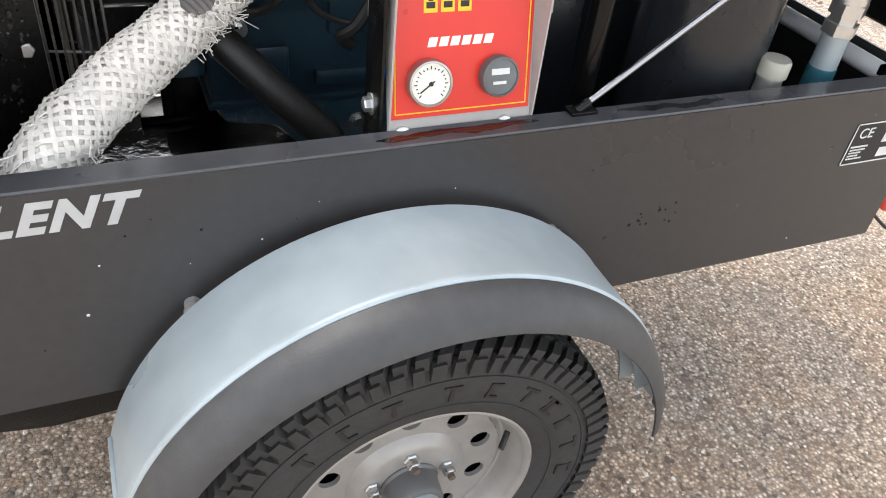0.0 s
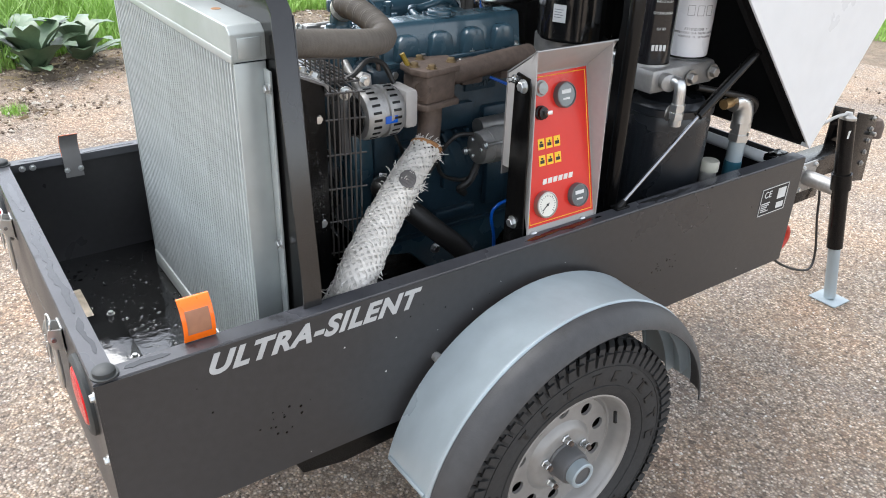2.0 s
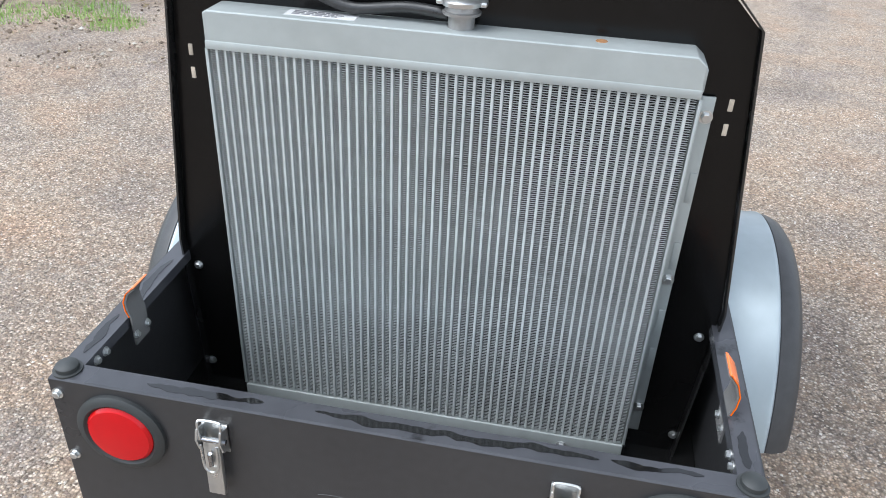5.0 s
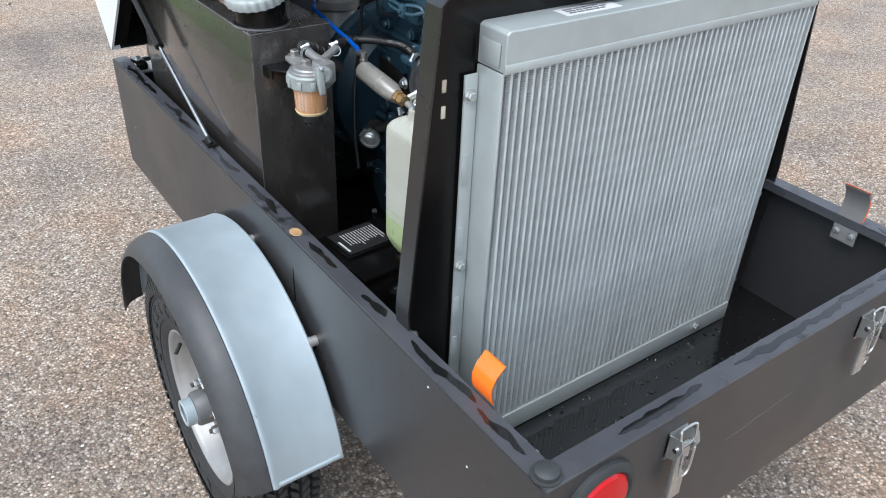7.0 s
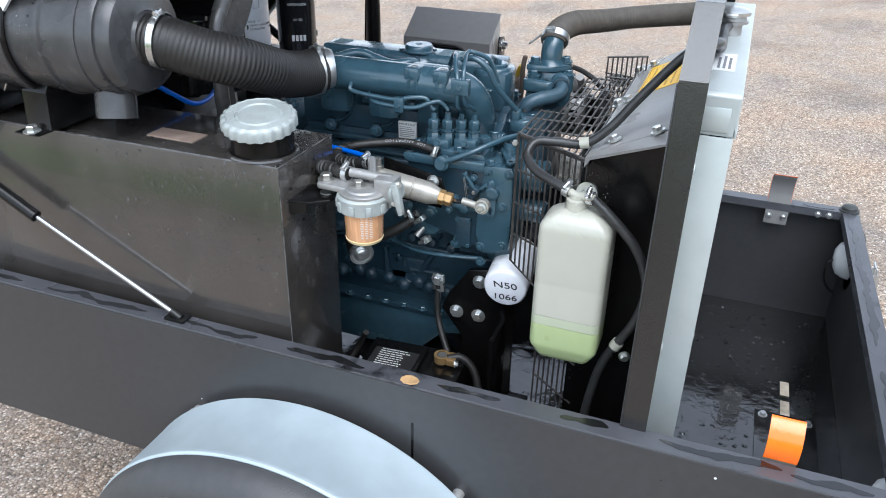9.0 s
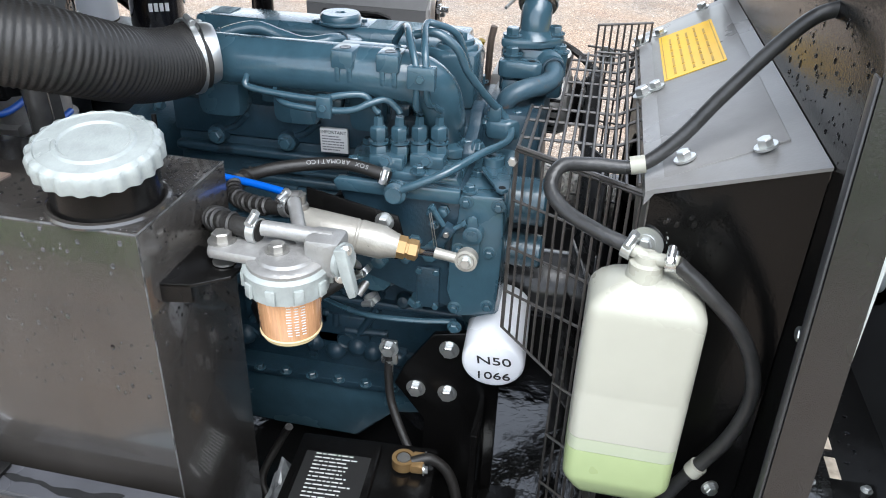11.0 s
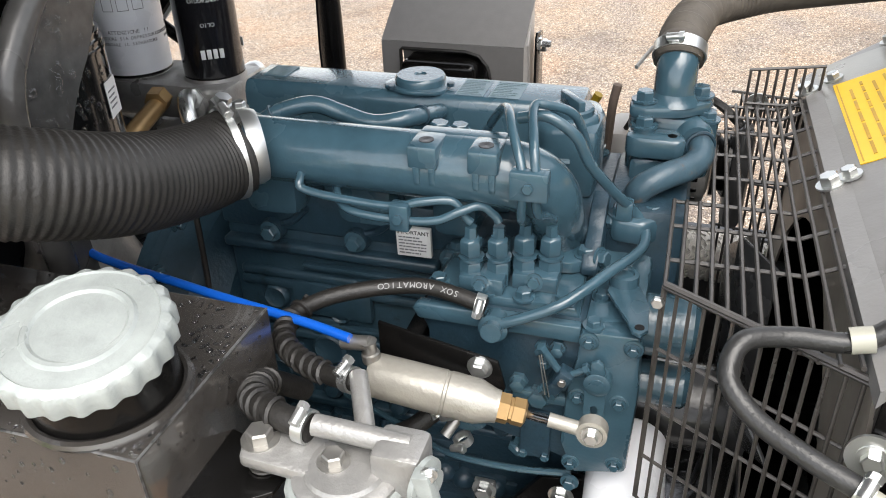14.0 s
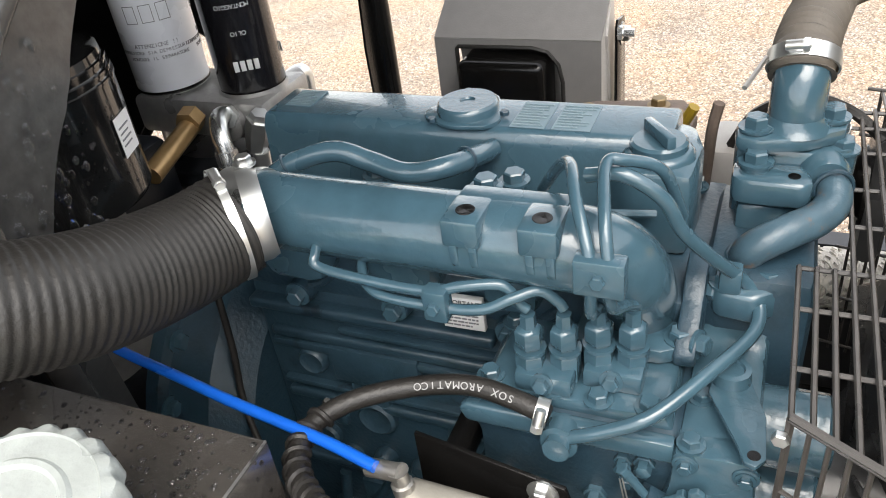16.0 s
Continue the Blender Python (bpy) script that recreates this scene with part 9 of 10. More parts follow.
def battery():
    """Lies below the engine on the floor, turned a little."""
    t = thing("battery", (-0.27, 0.80, ZF), "black car battery with a white printed label", "battery")
    m = Matrix.Translation((-0.262, 0.803, ZF)) @ Matrix.Rotation(radians(4), 4, "Z")
    bm = B()
    box(bm, -0.085, 0.085, -0.095, 0.095, 0.0, 0.118, 0.006, m=m)
    part("case", bm, GLOSSBLACK, t)
    bm = B()
    box(bm, -0.088, 0.088, -0.098, 0.098, 0.118, 0.132, 0.004, m=m)
    box(bm, -0.075, 0.075, -0.02, 0.088, 0.132, 0.140, 0.004, m=m)
    part("lid", bm, BLACK, t)
    bm = B()
    box(bm, -0.065, 0.045, -0.01, 0.08, 0.140, 0.1405, m=m)
    lab = part("label", bm, INK, t, "black label with white print")
    bars(lab, m @ face_pose((0.0, 0.035, 0.1406), (-1, 0, 0), (0, -1, 0)) @ Matrix.Rotation(radians(90), 4, "Z"), 0.062, 0.09, 13, WHITEPRINT, seed=9, fill=0.26)
    bm = B()
    box(bm, -0.060, -0.055, 0.0, 0.045, 0.1405, 0.141, m=m)
    part("headline_bar", bm, WHITEPRINT, lab)
    bm = B()
    lathe(bm, m @ Vector((0.045, -0.055, 0.130)), (0, 0, 1), [(0, 0.010), (0.020, 0.009), (0.021, 0)], 16)
    part("post", bm, STEEL, t)
    bm = B()
    lathe(bm, m @ Vector((0.045, -0.055, 0.136)), (0, 0, 1), [(0, 0.0105), (0, 0.016), (0.014, 0.016), (0.014, 0.0105)], 18, cap=False)
    box(bm, 0.030, 0.060, -0.084, -0.066, 0.136, 0.150, 0.003, m=m)
    part("terminal_clamp", bm, BRASS, t, "brass terminal clamp")
    for dx in (-0.012, 0.012):
        bolt(t, m @ Vector((0.045 + dx, -0.084, 0.143)), (0.2, -1, 0), 0.005)


battery()


def cables():
    for pts, r, lab in (([(-0.215, 0.74, 0.65), (-0.205, 0.715, 0.652), (-0.205, 0.69, 0.63), (-0.215, 0.675, 0.59), (-0.22, 0.67, 0.53)], 0.0075, "black battery cable to the brass clamp"),
                        ([(-0.118, 0.797, 0.75), (-0.124, 0.797, 0.72), (-0.135, 0.79, 0.68), (-0.16, 0.765, 0.64), (-0.19, 0.73, 0.60), (-0.205, 0.71, 0.55), (-0.205, 0.70, 0.515)], 0.0062, "black earth cable from the engine block"),
                        ([(-0.18, 0.93, 0.64), (-0.17, 0.95, 0.60), (-0.2, 0.97, 0.55), (-0.22, 0.95, 0.52)], 0.006, "black cable behind the battery"),
                        ([(-0.09, 1.125, 1.06), (-0.10, 1.12, 0.98), (-0.12, 1.11, 0.90), (-0.16, 1.05, 0.80), (-0.18, 1.0, 0.72)], 0.0035, "thin black cable beside the bell housing")):
        bm = B()
        sweep(bm, spline(pts, 8), r, 10)
        single("cable", bm, RUBBER, lab, "cable")
    bm = B()
    box(bm, -0.122, -0.116, 0.785, 0.809, 0.735, 0.775, 0.002)
    rod(bm, (-0.120, 0.797, 0.742), (-0.122, 0.797, 0.715), 0.006, 10)
    lug = single("cable_lug", bm, ZINC, "crimped steel cable lug bolted to the block", "cable lug")
    bolt(lug, (-0.122, 0.797, 0.763), (-1, 0, 0), 0.009)


cables()


def crumpled_sheet():
    """A wet scrap of clear wrapping behind the battery."""
    bm = B()
    n = 14
    grid = []
    for i in range(n + 1):
        row = []
        for j in range(n + 1):
            x, y = -0.345 + 0.17 * i / n, 0.875 + 0.075 * j / n
            z = ZF + 0.055 + 0.03 * noise.noise(Vector((x, y, 0)) * 34) + 0.018 * noise.noise(Vector((x, y, 5)) * 80)
            row.append(bm.verts.new((x + 0.01 * noise.noise(Vector((x, y, 9)) * 40), y, z)))
        grid.append(row)
    for i in range(n):
        for j in range(n):
            bm.faces.new((grid[i][j], grid[i + 1][j], grid[i + 1][j + 1], grid[i][j + 1]))
    low = [bm.verts.new((v.co.x, v.co.y, ZF)) for v in (grid[0][0], grid[n][0], grid[n][n], grid[0][n])]
    bm.faces.new(low[::-1])
    single("crumpled_wrapping", bm, material("wet_clear_wrap", (0.22, 0.23, 0.24), 0.12, vary=0.6, patch=25, scale=60), "crumpled wet plastic wrapping beside the battery", "wrapping", smooth=False)


crumpled_sheet()


def air_cleaner():
    t = thing("air_cleaner", (-0.345, 1.42, 1.10), "large weathered black air cleaner canister on brackets", "air cleaner")
    p, ax = Vector((-0.396, 1.170, 1.252)), Vector((-0.04, 1, 0)).normalized()
    bm = B()
    lathe(bm, p, ax, [(0, 0.040), (0.006, 0.042), (0.0075, 0.046), (0.009, 0.074), (0.012, 0.082), (0.020, 0.0868), (0.034, 0.0875), (0.0345, 0.0915), (0.040, 0.0935), (0.062, 0.0942), (0.0625, 0.0962), (0.074, 0.0968), (0.0745, 0.0945), (0.125, 0.095), (0.127, 0.0985), (0.133, 0.0985), (0.135, 0.095), (0.19, 0.096), (0.195, 0.104), (0.210, 0.104), (0.214, 0.099), (0.27, 0.100), (0.275, 0.108), (0.29, 0.108), (0.294, 0.102), (0.42, 0.102), (0.43, 0.09)], 56)
    can = part("canister", bm, AIRCLEAN, t)
    for k, (ang, w) in enumerate(((150, 0.05), (180, 0.06), (120, 0.05), (205, 0.04))):
        a = radians(ang)
        out = Vector((math.cos(a), 0, math.sin(a)))
        beads(can, face_pose(p + ax * 0.16 + out * 0.0945, ax, out.cross(ax)), 0.05, w, 26, 90 + k, 0.0016)
    bm = B()
    base = Vector((-0.345, 1.20, 1.336))
    lathe(bm, base, (0, 0, 1), [(0, 0.007), (0.006, 0.007), (0.0065, 0.0045), (0.012, 0.004), (0.012, 0)], 14)
    for sgn in (-1, 1):
        mm = Matrix.Translation(base + Vector((sgn * 0.008, 0, 0.009))) @ Matrix.Rotation(radians(-35 * sgn), 4, "Y")
        box(bm, -0.006, 0.006, -0.0014, 0.0014, -0.0045, 0.006, 0.0012, m=mm)
    part("wing_nut", bm, ZINC, t, "steel wing nut on the cover band")
    bm = B()
    lathe(bm, (-0.415, 1.237, 1.22), Vector((-0.023, -0.01, -0.09)), [(0, 0.031), (0.088, 0.0315), (0.0935, 0.0315), (0.0935, 0.0285), (0.06, 0.028)], 30, cap=False)
    part("outlet_spout", bm, AIRCLEAN, t, "downward round spout")
    for y in (1.335, 1.50):
        bm = B()
        prism(bm, [(-0.50, 1.1015), (-0.33, 1.1015), (-0.345, 1.15), (-0.35, 1.20), (-0.445, 1.20), (-0.468, 1.165), (-0.472, 1.1045), (-0.50, 1.1045)], "y", y, y + 0.05, 0.0015)
        part("saddle", bm, BLACK, t, "black bent saddle bracket")
        bolt(t, (-0.487, y + 0.025, 1.1045), (0, 0, 1), 0.009)
        bm = B()
        torus(bm, p + ax * (y + 0.025 - p.y), ax, 0.100, 0.004, 40, 8)
        part("strap", bm, BLACK, t)
    for k in range(3):
        bm = B()
        sweep(bm, spline([(-0.44, 1.42 + 0.03 * k, 1.20), (-0.452, 1.43 + 0.03 * k, 1.17), (-0.445, 1.45 + 0.03 * k, 1.15), (-0.43, 1.46 + 0.03 * k, 1.17)], 6), 0.0022, 6)
        part("wire_clip", bm, ZINC, t)
    bm = B()
    ribbed(bm, [(-0.397, 1.190, 1.252), (-0.391, 1.146, 1.246), (-0.368, 1.103, 1.229), (-0.333, 1.067, 1.213), (-0.284, 1.047, 1.191), (-0.230, 1.043, 1.171), (-0.180, 1.037, 1.160), (-0.150, 1.028, 1.160), (-0.142, 1.023, 1.161)], 0.0395, 0.0064, 0.00055, 40)
    h = single("intake_hose", bm, RUBBER, "fat ribbed black rubber intake hose", "hose")
    clamp(h, (-0.394, 1.155, 1.250), (0.2, -0.95, -0.1), 0.0412, screw=(-0.2, 0, 1), w=0.010)
    clamp(h, (-0.147, 1.029, 1.160), (0.77, -0.64, 0.02), 0.0416, screw=(-0.5, 0.1, 1), w=0.007)
    bm = B()
    lathe(bm, (-0.138, 1.022, 1.161), (0.65, -0.76, 0.02), [(0.003, 0.034), (0.003, 0.0358), (0.012, 0.0355), (0.018, 0.033), (0.018, 0.031)], 36, cap=False)
    part("sleeve_band", bm, ZINC, h, "wide bright steel band")


air_cleaner()


def compressor_side():
    # glossy intake drum
    c = Vector((-0.005, 1.395, 1.052))
    t = thing("intake_drum", c, "glossy black intake drum with a white sticker", "drum")
    bm = B()
    lathe(bm, c, (0, 0, 1), [(h * 0.84, r) for h, r in ((0, 0.05), (0.003, 0.098), (0.008, 0.1), (0.012, 0.1), (0.158, 0.1), (0.1585, 0.1015), (0.162, 0.1015), (0.1625, 0.099), (0.168, 0.099), (0.1685, 0.1005), (0.172, 0.1005), (0.1725, 0.097), (0.180, 0.097), (0.1805, 0.0985), (0.184, 0.0985), (0.1845, 0.095), (0.195, 0.094), (0.198, 0.090), (0.2, 0.0))], 56)
    part("drum_body", bm, GLOSSBLACK, t)
    drum = bpy.data.objects["drum_body"]
    for k, (ang, w) in enumerate(((-100, 0.07), (-125, 0.06), (-78, 0.05))):
        d = Vector((math.cos(radians(ang)), math.sin(radians(ang)), 0))
        beads(drum, face_pose(c + d * 0.1002 + Vector((0, 0, 0.07)), (-d.y, d.x, 0), (0, 0, 1)), 0.02, 0.10, 22, 140 + k, 0.0016, 2.0)
    for d, z in ((Vector((0.36, -0.933, 0)), 1.128),):
        m = face_pose(Vector((c.x, c.y, z)) + d * 0.1004, d.cross(Vector((0, 0, 1))) * -1, (0, 0, 1))
        bm = B()
        box(bm, -0.018, 0.018, -0.022, 0.022, 0, 0.0008, m=m)
        lab = part("sticker", bm, PAPER, t, "white printed sticker")
        bars(lab, m @ Matrix.Translation((0, 0, 0.0009)), 0.028, 0.026, 4, GREYINK, seed=3, fill=0.28)
    # separator tank
    t = thing("separator_tank", (0.315, 1.42, ZF), "dark upright oil separator tank", "tank")
    bm = B()
    lathe(bm, (0.322, 1.425, ZF), (0, 0, 1), [(0, 0.08), (0.01, 0.098), (0.05, 0.104), (0.42, 0.104), (0.45, 0.098), (0.47, 0.08), (0.475, 0.0)], 48)
    part("tank_shell", bm, DARKTANK, t)
    bm = B()
    lathe(bm, (0.322, 1.425, 0.945), (0, 0, 1), [(0, 0.1045), (0.002, 0.108), (0.018, 0.108), (0.02, 0.1045)], 48, cap=False)
    part("tank_flange", bm, DARKTANK, t)
    # filter head
    t = thing("filter_head", (0.315, 1.41, 0.98), "cast aluminium filter head with elbows", "filter head")
    bm = B()
    box(bm, 0.250, 0.370, 1.29, 1.515, 1.005, 1.062, 0.010)
    lathe(bm, (0.25, 1.345, 1.035), (-1, -0.2, 0), [(0, 0.022), (0.02, 0.022), (0.022, 0.018), (0.024, 0.008), (0.02, 0)], 20)
    lathe(bm, (0.375, 1.33, 1.035), (1, -0.4, 0), [(0, 0.02), (0.02, 0.02), (0.022, 0.016), (0.022, 0)], 20)
    for x, y in ((0.309, 1.341), (0.303, 1.476)):
        lathe(bm, (x, y, 1.055), (0, 0, 1), [(0, 0.05), (0.012, 0.047)], 32)
    part("casting", bm, ALU, t)
    for x, y, z in ((0.375, 1.42, 1.03), (0.375, 1.50, 1.035)):
        bolt(t, (x, y, z), (1, 0, 0), 0.012, STEEL)
    bm = B()
    sweep(bm, spline([(0.365, 1.338, 1.035), (0.405, 1.333, 1.040), (0.418, 1.331, 1.030), (0.419, 1.333, 0.99), (0.419, 1.335, 0.94)], 6), 0.0135, 16)
    lathe(bm, (0.419, 1.334, 0.992), (0, 0, -1), [(0, 0.0175), (0.014, 0.0175), (0.0145, 0.0145), (0.02, 0.0145), (0.0205, 0.0175), (0.036, 0.0175)], 6)
    part("elbow_fitting", bm, ZINC, t, "plated steel elbow fitting")
    bm = B()
    lathe(bm, (0.412, 1.334, 0.965), (-1, -0.3, 0), [(-0.02, 0.008), (0.01, 0.008), (0.012, 0.018), (0.016, 0.018)], 16)
    part("drain_plug", bm, STEEL, t)
    bm = B()
    sweep(bm, spline([(0.25, 1.345, 1.045), (0.21, 1.33, 1.06), (0.185, 1.315, 1.05), (0.175, 1.305, 1.02), (0.17, 1.30, 0.98)], 8), 0.012, 14)
    lathe(bm, (0.235, 1.338, 1.05), (-0.8, -0.4, 0.2), [(0, 0.016), (0.015, 0.016)], 6)
    lathe(bm, (0.178, 1.308, 1.03), (-0.1, -0.1, -1), [(0, 0.015), (0.02, 0.015), (0.021, 0.017), (0.036, 0.017)], 6)
    part("oil_pipe", bm, ZINC, t, "bent plated oil pipe")
    bm = B()
    lathe(bm, (0.235, 1.295, 1.03), (0, -0.4, 1), [(-0.03, 0.014), (0, 0.018), (0.02, 0.018), (0.021, 0.013), (0.03, 0.012)], 6)
    rod(bm, (0.235, 1.30, 1.0), (0.235, 1.31, 0.9), 0.012, 12)
    part("hex_union", bm, ZINC, t)
    bm = B()
    rod(bm, (0.205, 1.375, 1.050), (0.10, 1.365, 1.030), 0.0135, 16)
    lathe(bm, (0.215, 1.377, 1.057), (-1, -0.15, -0.2), [(0, 0.018), (0.020, 0.018), (0.022, 0.013)], 6)
    part("brass_pipe", bm, BRASS, t, "brass pipe into the drum")
    for nm, x, y, r, mat, lab in (("separator_filter", 0.303, 1.476, 0.052, FILTERWHITE, "tall white spin-on separator with printed instructions"), ("oil_cartridge", 0.309, 1.341, 0.0460, FILTERBLACK, "tall black spin-on oil cartridge with white print")):
        t = thing(nm, (x, y, 1.066), lab, "filter")
        bm = B()
        lathe(bm, (x, y, 1.066), (0, 0, 1), [(0, r * 0.95), (0.004, r), (0.235, r), (0.245, r * 0.94), (0.25, r * 0.8), (0.252, 0)], 40)
        part("canister", bm, mat, t)
        bm = B()
        lathe(bm, (x, y, 1.063), (0, 0, 1), [(0, r * 0.93), (0.003, r * 1.01), (0.006, r * 1.0)], 40, cap=False)
        part("seal", bm, BLACK, t)
        ink = GREYINK if mat is FILTERWHITE else WHITEPRINT
        for ang0 in (215, 330):
            def row(words, size, z, flip):
                n = len(words)
                step = size * 0.62 / r
                for i, ch in enumerate(words):
                    if ch == " ":
                        continue
                    a = radians(ang0) + (i - (n - 1) / 2) * step * (-1 if flip else 1)
                    d = Vector((math.cos(a), math.sin(a), 0))
                    tan = Vector((-math.sin(a), math.cos(a), 0)) * (-1 if flip else 1)
                    text(t, ch, size, face_pose(Vector((x, y, z)) + d * (r + 0.0001), tan, (0, 0, -1 if flip else 1)), ink, name="printed_letter", extrude=0.0003)
            if mat is FILTERWHITE:
                row("ATTENZIONE !!", 0.0078, 1.135, False)
                row("COMPRESSORE SIA DEPRESSURIZZATO", 0.0066, 1.126, False)
                row("MONTARE IL SEPARATORE", 0.0066, 1.117, False)
                row("PER IL MONTAGGIO", 0.0085, 1.205, False)
                row("DI ESERCIZIO", 0.0085, 1.225, False)
                row("PRESSIONE DI ESERCIZIO", 0.0085, 1.240, False)
                for k in range(3):
                    a = radians(ang0) + (k - 1) * 0.42
                    d = Vector((math.cos(a), math.sin(a), 0))
                    m = face_pose(Vector((x, y, 1.178)) + d * (r + 0.0001), (-math.sin(a), math.cos(a), 0), (0, 0, 1))
                    bm = B()
                    for q in ((-0.008, 0.008, 0.011, 0.0118), (-0.008, 0.008, -0.0118, -0.011), (-0.008, -0.0073, -0.011, 0.011), (0.0073, 0.008, -0.011, 0.011)):
                        box(bm, *q, 0, 0.0004, m=m)
                    part("pictogram_frame", bm, GREYINK, t)
            else:
                row("OLIO", 0.008, 1.15, True)
                row("MONTAGGIO", 0.008, 1.185, True)
                row("ISTRUZIONI", 0.0065, 1.21, True)
                m = face_pose(Vector((x + (r + 0.0002) * math.cos(radians(ang0)), y + (r + 0.0002) * math.sin(radians(ang0)), 1.107)), (math.sin(radians(ang0)), -math.cos(radians(ang0)), 0), (0, 0, -1))
                bm = B()
                for k in range(4):
                    prism_x = -0.017 + 0.009 * k
                    box(bm, prism_x, prism_x + 0.0065, -0.007, 0.007, 0, 0.0012, 0.0005, m=m)
                part("maker_mark", bm, WHITEPRINT, t, "bold white maker mark drawn as blocks")
    # pipe fittings at the front corner
    t = thing("pressure_outlet", (0.41, 1.60, ZF + 0.15), "galvanised outlet pipe with hexagon unions and a teal base", "pipe")
    bm = B()
    lathe(bm, (0.410, 1.612, 0.70), (0, 0, 1), [(0, 0.021), (0.15, 0.021)], 24)
    part("lower_pipe", bm, GALV, t)
    bm = B()
    lathe(bm, (0.410, 1.612, 0.66), (0, 0, 1), [(0, 0.0225), (0.135, 0.0225)], 24)
    part("painted_base", bm, material("teal_paint", (0.03, 0.12, 0.16), 0.4), t, "teal painted base")
    bm = B()
    lathe(bm, (0.410, 1.612, 0.85), (0, 0, 1), [(0, 0.027), (0.018, 0.027), (0.019, 0.022), (0.03, 0.022), (0.031, 0.028), (0.05, 0.028), (0.052, 0.022)], 6)
    part("union_nut", bm, ZINC, t)
    bm = B()
    sweep(bm, spline([(0.410, 1.612, 0.895), (0.409, 1.611, 0.925), (0.406, 1.603, 0.948), (0.402, 1.585, 0.957), (0.400, 1.566, 0.955)], 8), 0.025, 20)
    part("elbow", bm, ZINC, t)
    bm = B()
    rod(bm, (0.40, 1.568, 0.955), (0.40, 1.535, 0.953), 0.013, 12)
    part("brass_nipple", bm, BRASS, t)
    bm = B()
    sweep(bm, spline([(0.37, 1.46, 1.0), (0.40, 1.53, 0.985), (0.42, 1.62, 0.96), (0.40, 1.67, 0.92), (0.36, 1.68, 0.86)], 8), 0.008, 10)
    part("hose", bm, RUBBER, t)
    t = thing("capped_spout", (0.412, 1.50, 0.62), "clear filler spout with a white cap", "spout")
    bm = B()
    lathe(bm, (0.428, 1.487, 0.60), (0, 0, 1), [(0, 0.020), (0.205, 0.020)], 24)
    part("spout_tube", bm, ALU, t)
    bm = B()
    lathe(bm, (0.428, 1.487, 0.800), (0, 0, 1), [(0, 0.0235), (0.022, 0.0235), (0.026, 0.021), (0.027, 0)], 24)
    part("spout_cap", bm, BOTTLE, t, "white round cap")
    # compressor body under the hood
    t = thing("air_compressor", (0.0, 1.45, ZF), "dark screw compressor block behind the engine", "compressor")
    bm = B()
    box(bm, -0.2, 0.17, 1.22, 1.62, 0.56, 0.86, 0.03)
    box(bm, -0.12, 0.215, 1.43, 1.60, 0.84, 1.03, 0.02)
    lathe(bm, (-0.02, 1.21, 0.75), (0, 1, 0), [(0, 0.14), (0.05, 0.15), (0.3, 0.15), (0.33, 0.1)], 32)
    part("compressor_block", bm, DARKTANK, t)
    bm = B()
    lathe(bm, (-0.035, 1.355, 0.86), (0, 0, 1), [(0, 0.08), (0.06, 0.075), (0.10, 0.06), (0.13, 0.055), (0.135, 0.062), (0.155, 0.062), (0.16, 0.055), (0.2, 0.055), (0.202, 0)], 32)
    part("intake_valve", bm, ALU, t, "aluminium intake valve")
    bm = B()
    box(bm, -0.26, 0.25, 1.35, 1.70, ZF, 0.57, 0.004)
    part("base_frame", bm, BLACK, t)
    bm = B()
    lathe(bm, (-0.19, 1.205, 1.03), (0.3, 0.5, 0.8), [(0, 0.02), (0.03, 0.02), (0.031, 0.026), (0.045, 0.026)], 20)
    part("valve_cap", bm, ALU, t)


compressor_side()


def lifting_frame():
    """Two bent posts; their upper ends reach under the canopy."""
    t = thing("lifting_frame", (0, 1.2, ZF), "black bent steel lifting frame beside the compressor", "frame")
    bm = B()
    sweep(bm, spline([(0.397, 1.172, ZF), (0.397, 1.174, 0.80), (0.396, 1.175, 1.02), (0.395, 1.176, 1.19), (0.385, 1.185, 1.30), (0.345, 1.20, 1.42)], 10), 0.0165, 18)
    part("post", bm, BLACK, t)
    bm = B()
    prism(bm, [(0.395, 0.76), (0.356, 0.80), (0.350, 1.10), (0.358, 1.19), (0.352, 1.30), (0.386, 1.29), (0.394, 1.19)], "y", 1.1755, 1.179)
    part("post_plate", bm, BLACK, t, "flat black plate welded along the post")
    # the other post: a bent plate with a thick rolled edge
    edge = [(-0.215, 1.18, 0.90), (-0.228, 1.18, 1.10), (-0.231, 1.18, 1.18), (-0.222, 1.18, 1.235), (-0.196, 1.18, 1.275), (-0.150, 1.18, 1.318), (-0.098, 1.18, 1.36), (-0.03, 1.18, 1.415), (0.03, 1.18, 1.46)]
    bm = B()
    sweep(bm, spline(edge, 10), 0.0135, 18)
    part("rolled_edge", bm, POSTPAINT, t)
    bm = B()
    rows = []
    for p in spline(edge, 10):
        w = Vector((0.045 + 0.05 * max(0, min(1, (p.z - 1.15) / 0.1)) - 0.04 * max(0, min(1, (p.z - 1.27) / 0.1)), 0.004, -0.02))
        rows.append([bm.verts.new(p + v) for v in (Vector((0, 0, 0)), w, w + Vector((0, 0.0035, 0)), Vector((0, 0.0035, 0)))])
    for u, v in zip(rows, rows[1:]):
        for i in range(4):
            j = (i + 1) % 4
            bm.faces.new((u[i], u[j], v[j], v[i]))
    bmesh.ops.recalc_face_normals(bm, faces=bm.faces)
    plate = part("bent_plate", bm, POSTPAINT, t, "bent black plate with rain drops")
    beads(plate, face_pose((-0.165, 1.1795, 1.20), (1, 0, 0), (0, 0, 1)), 0.08, 0.18, 120, 88, 0.0042, 1.8)


lifting_frame()


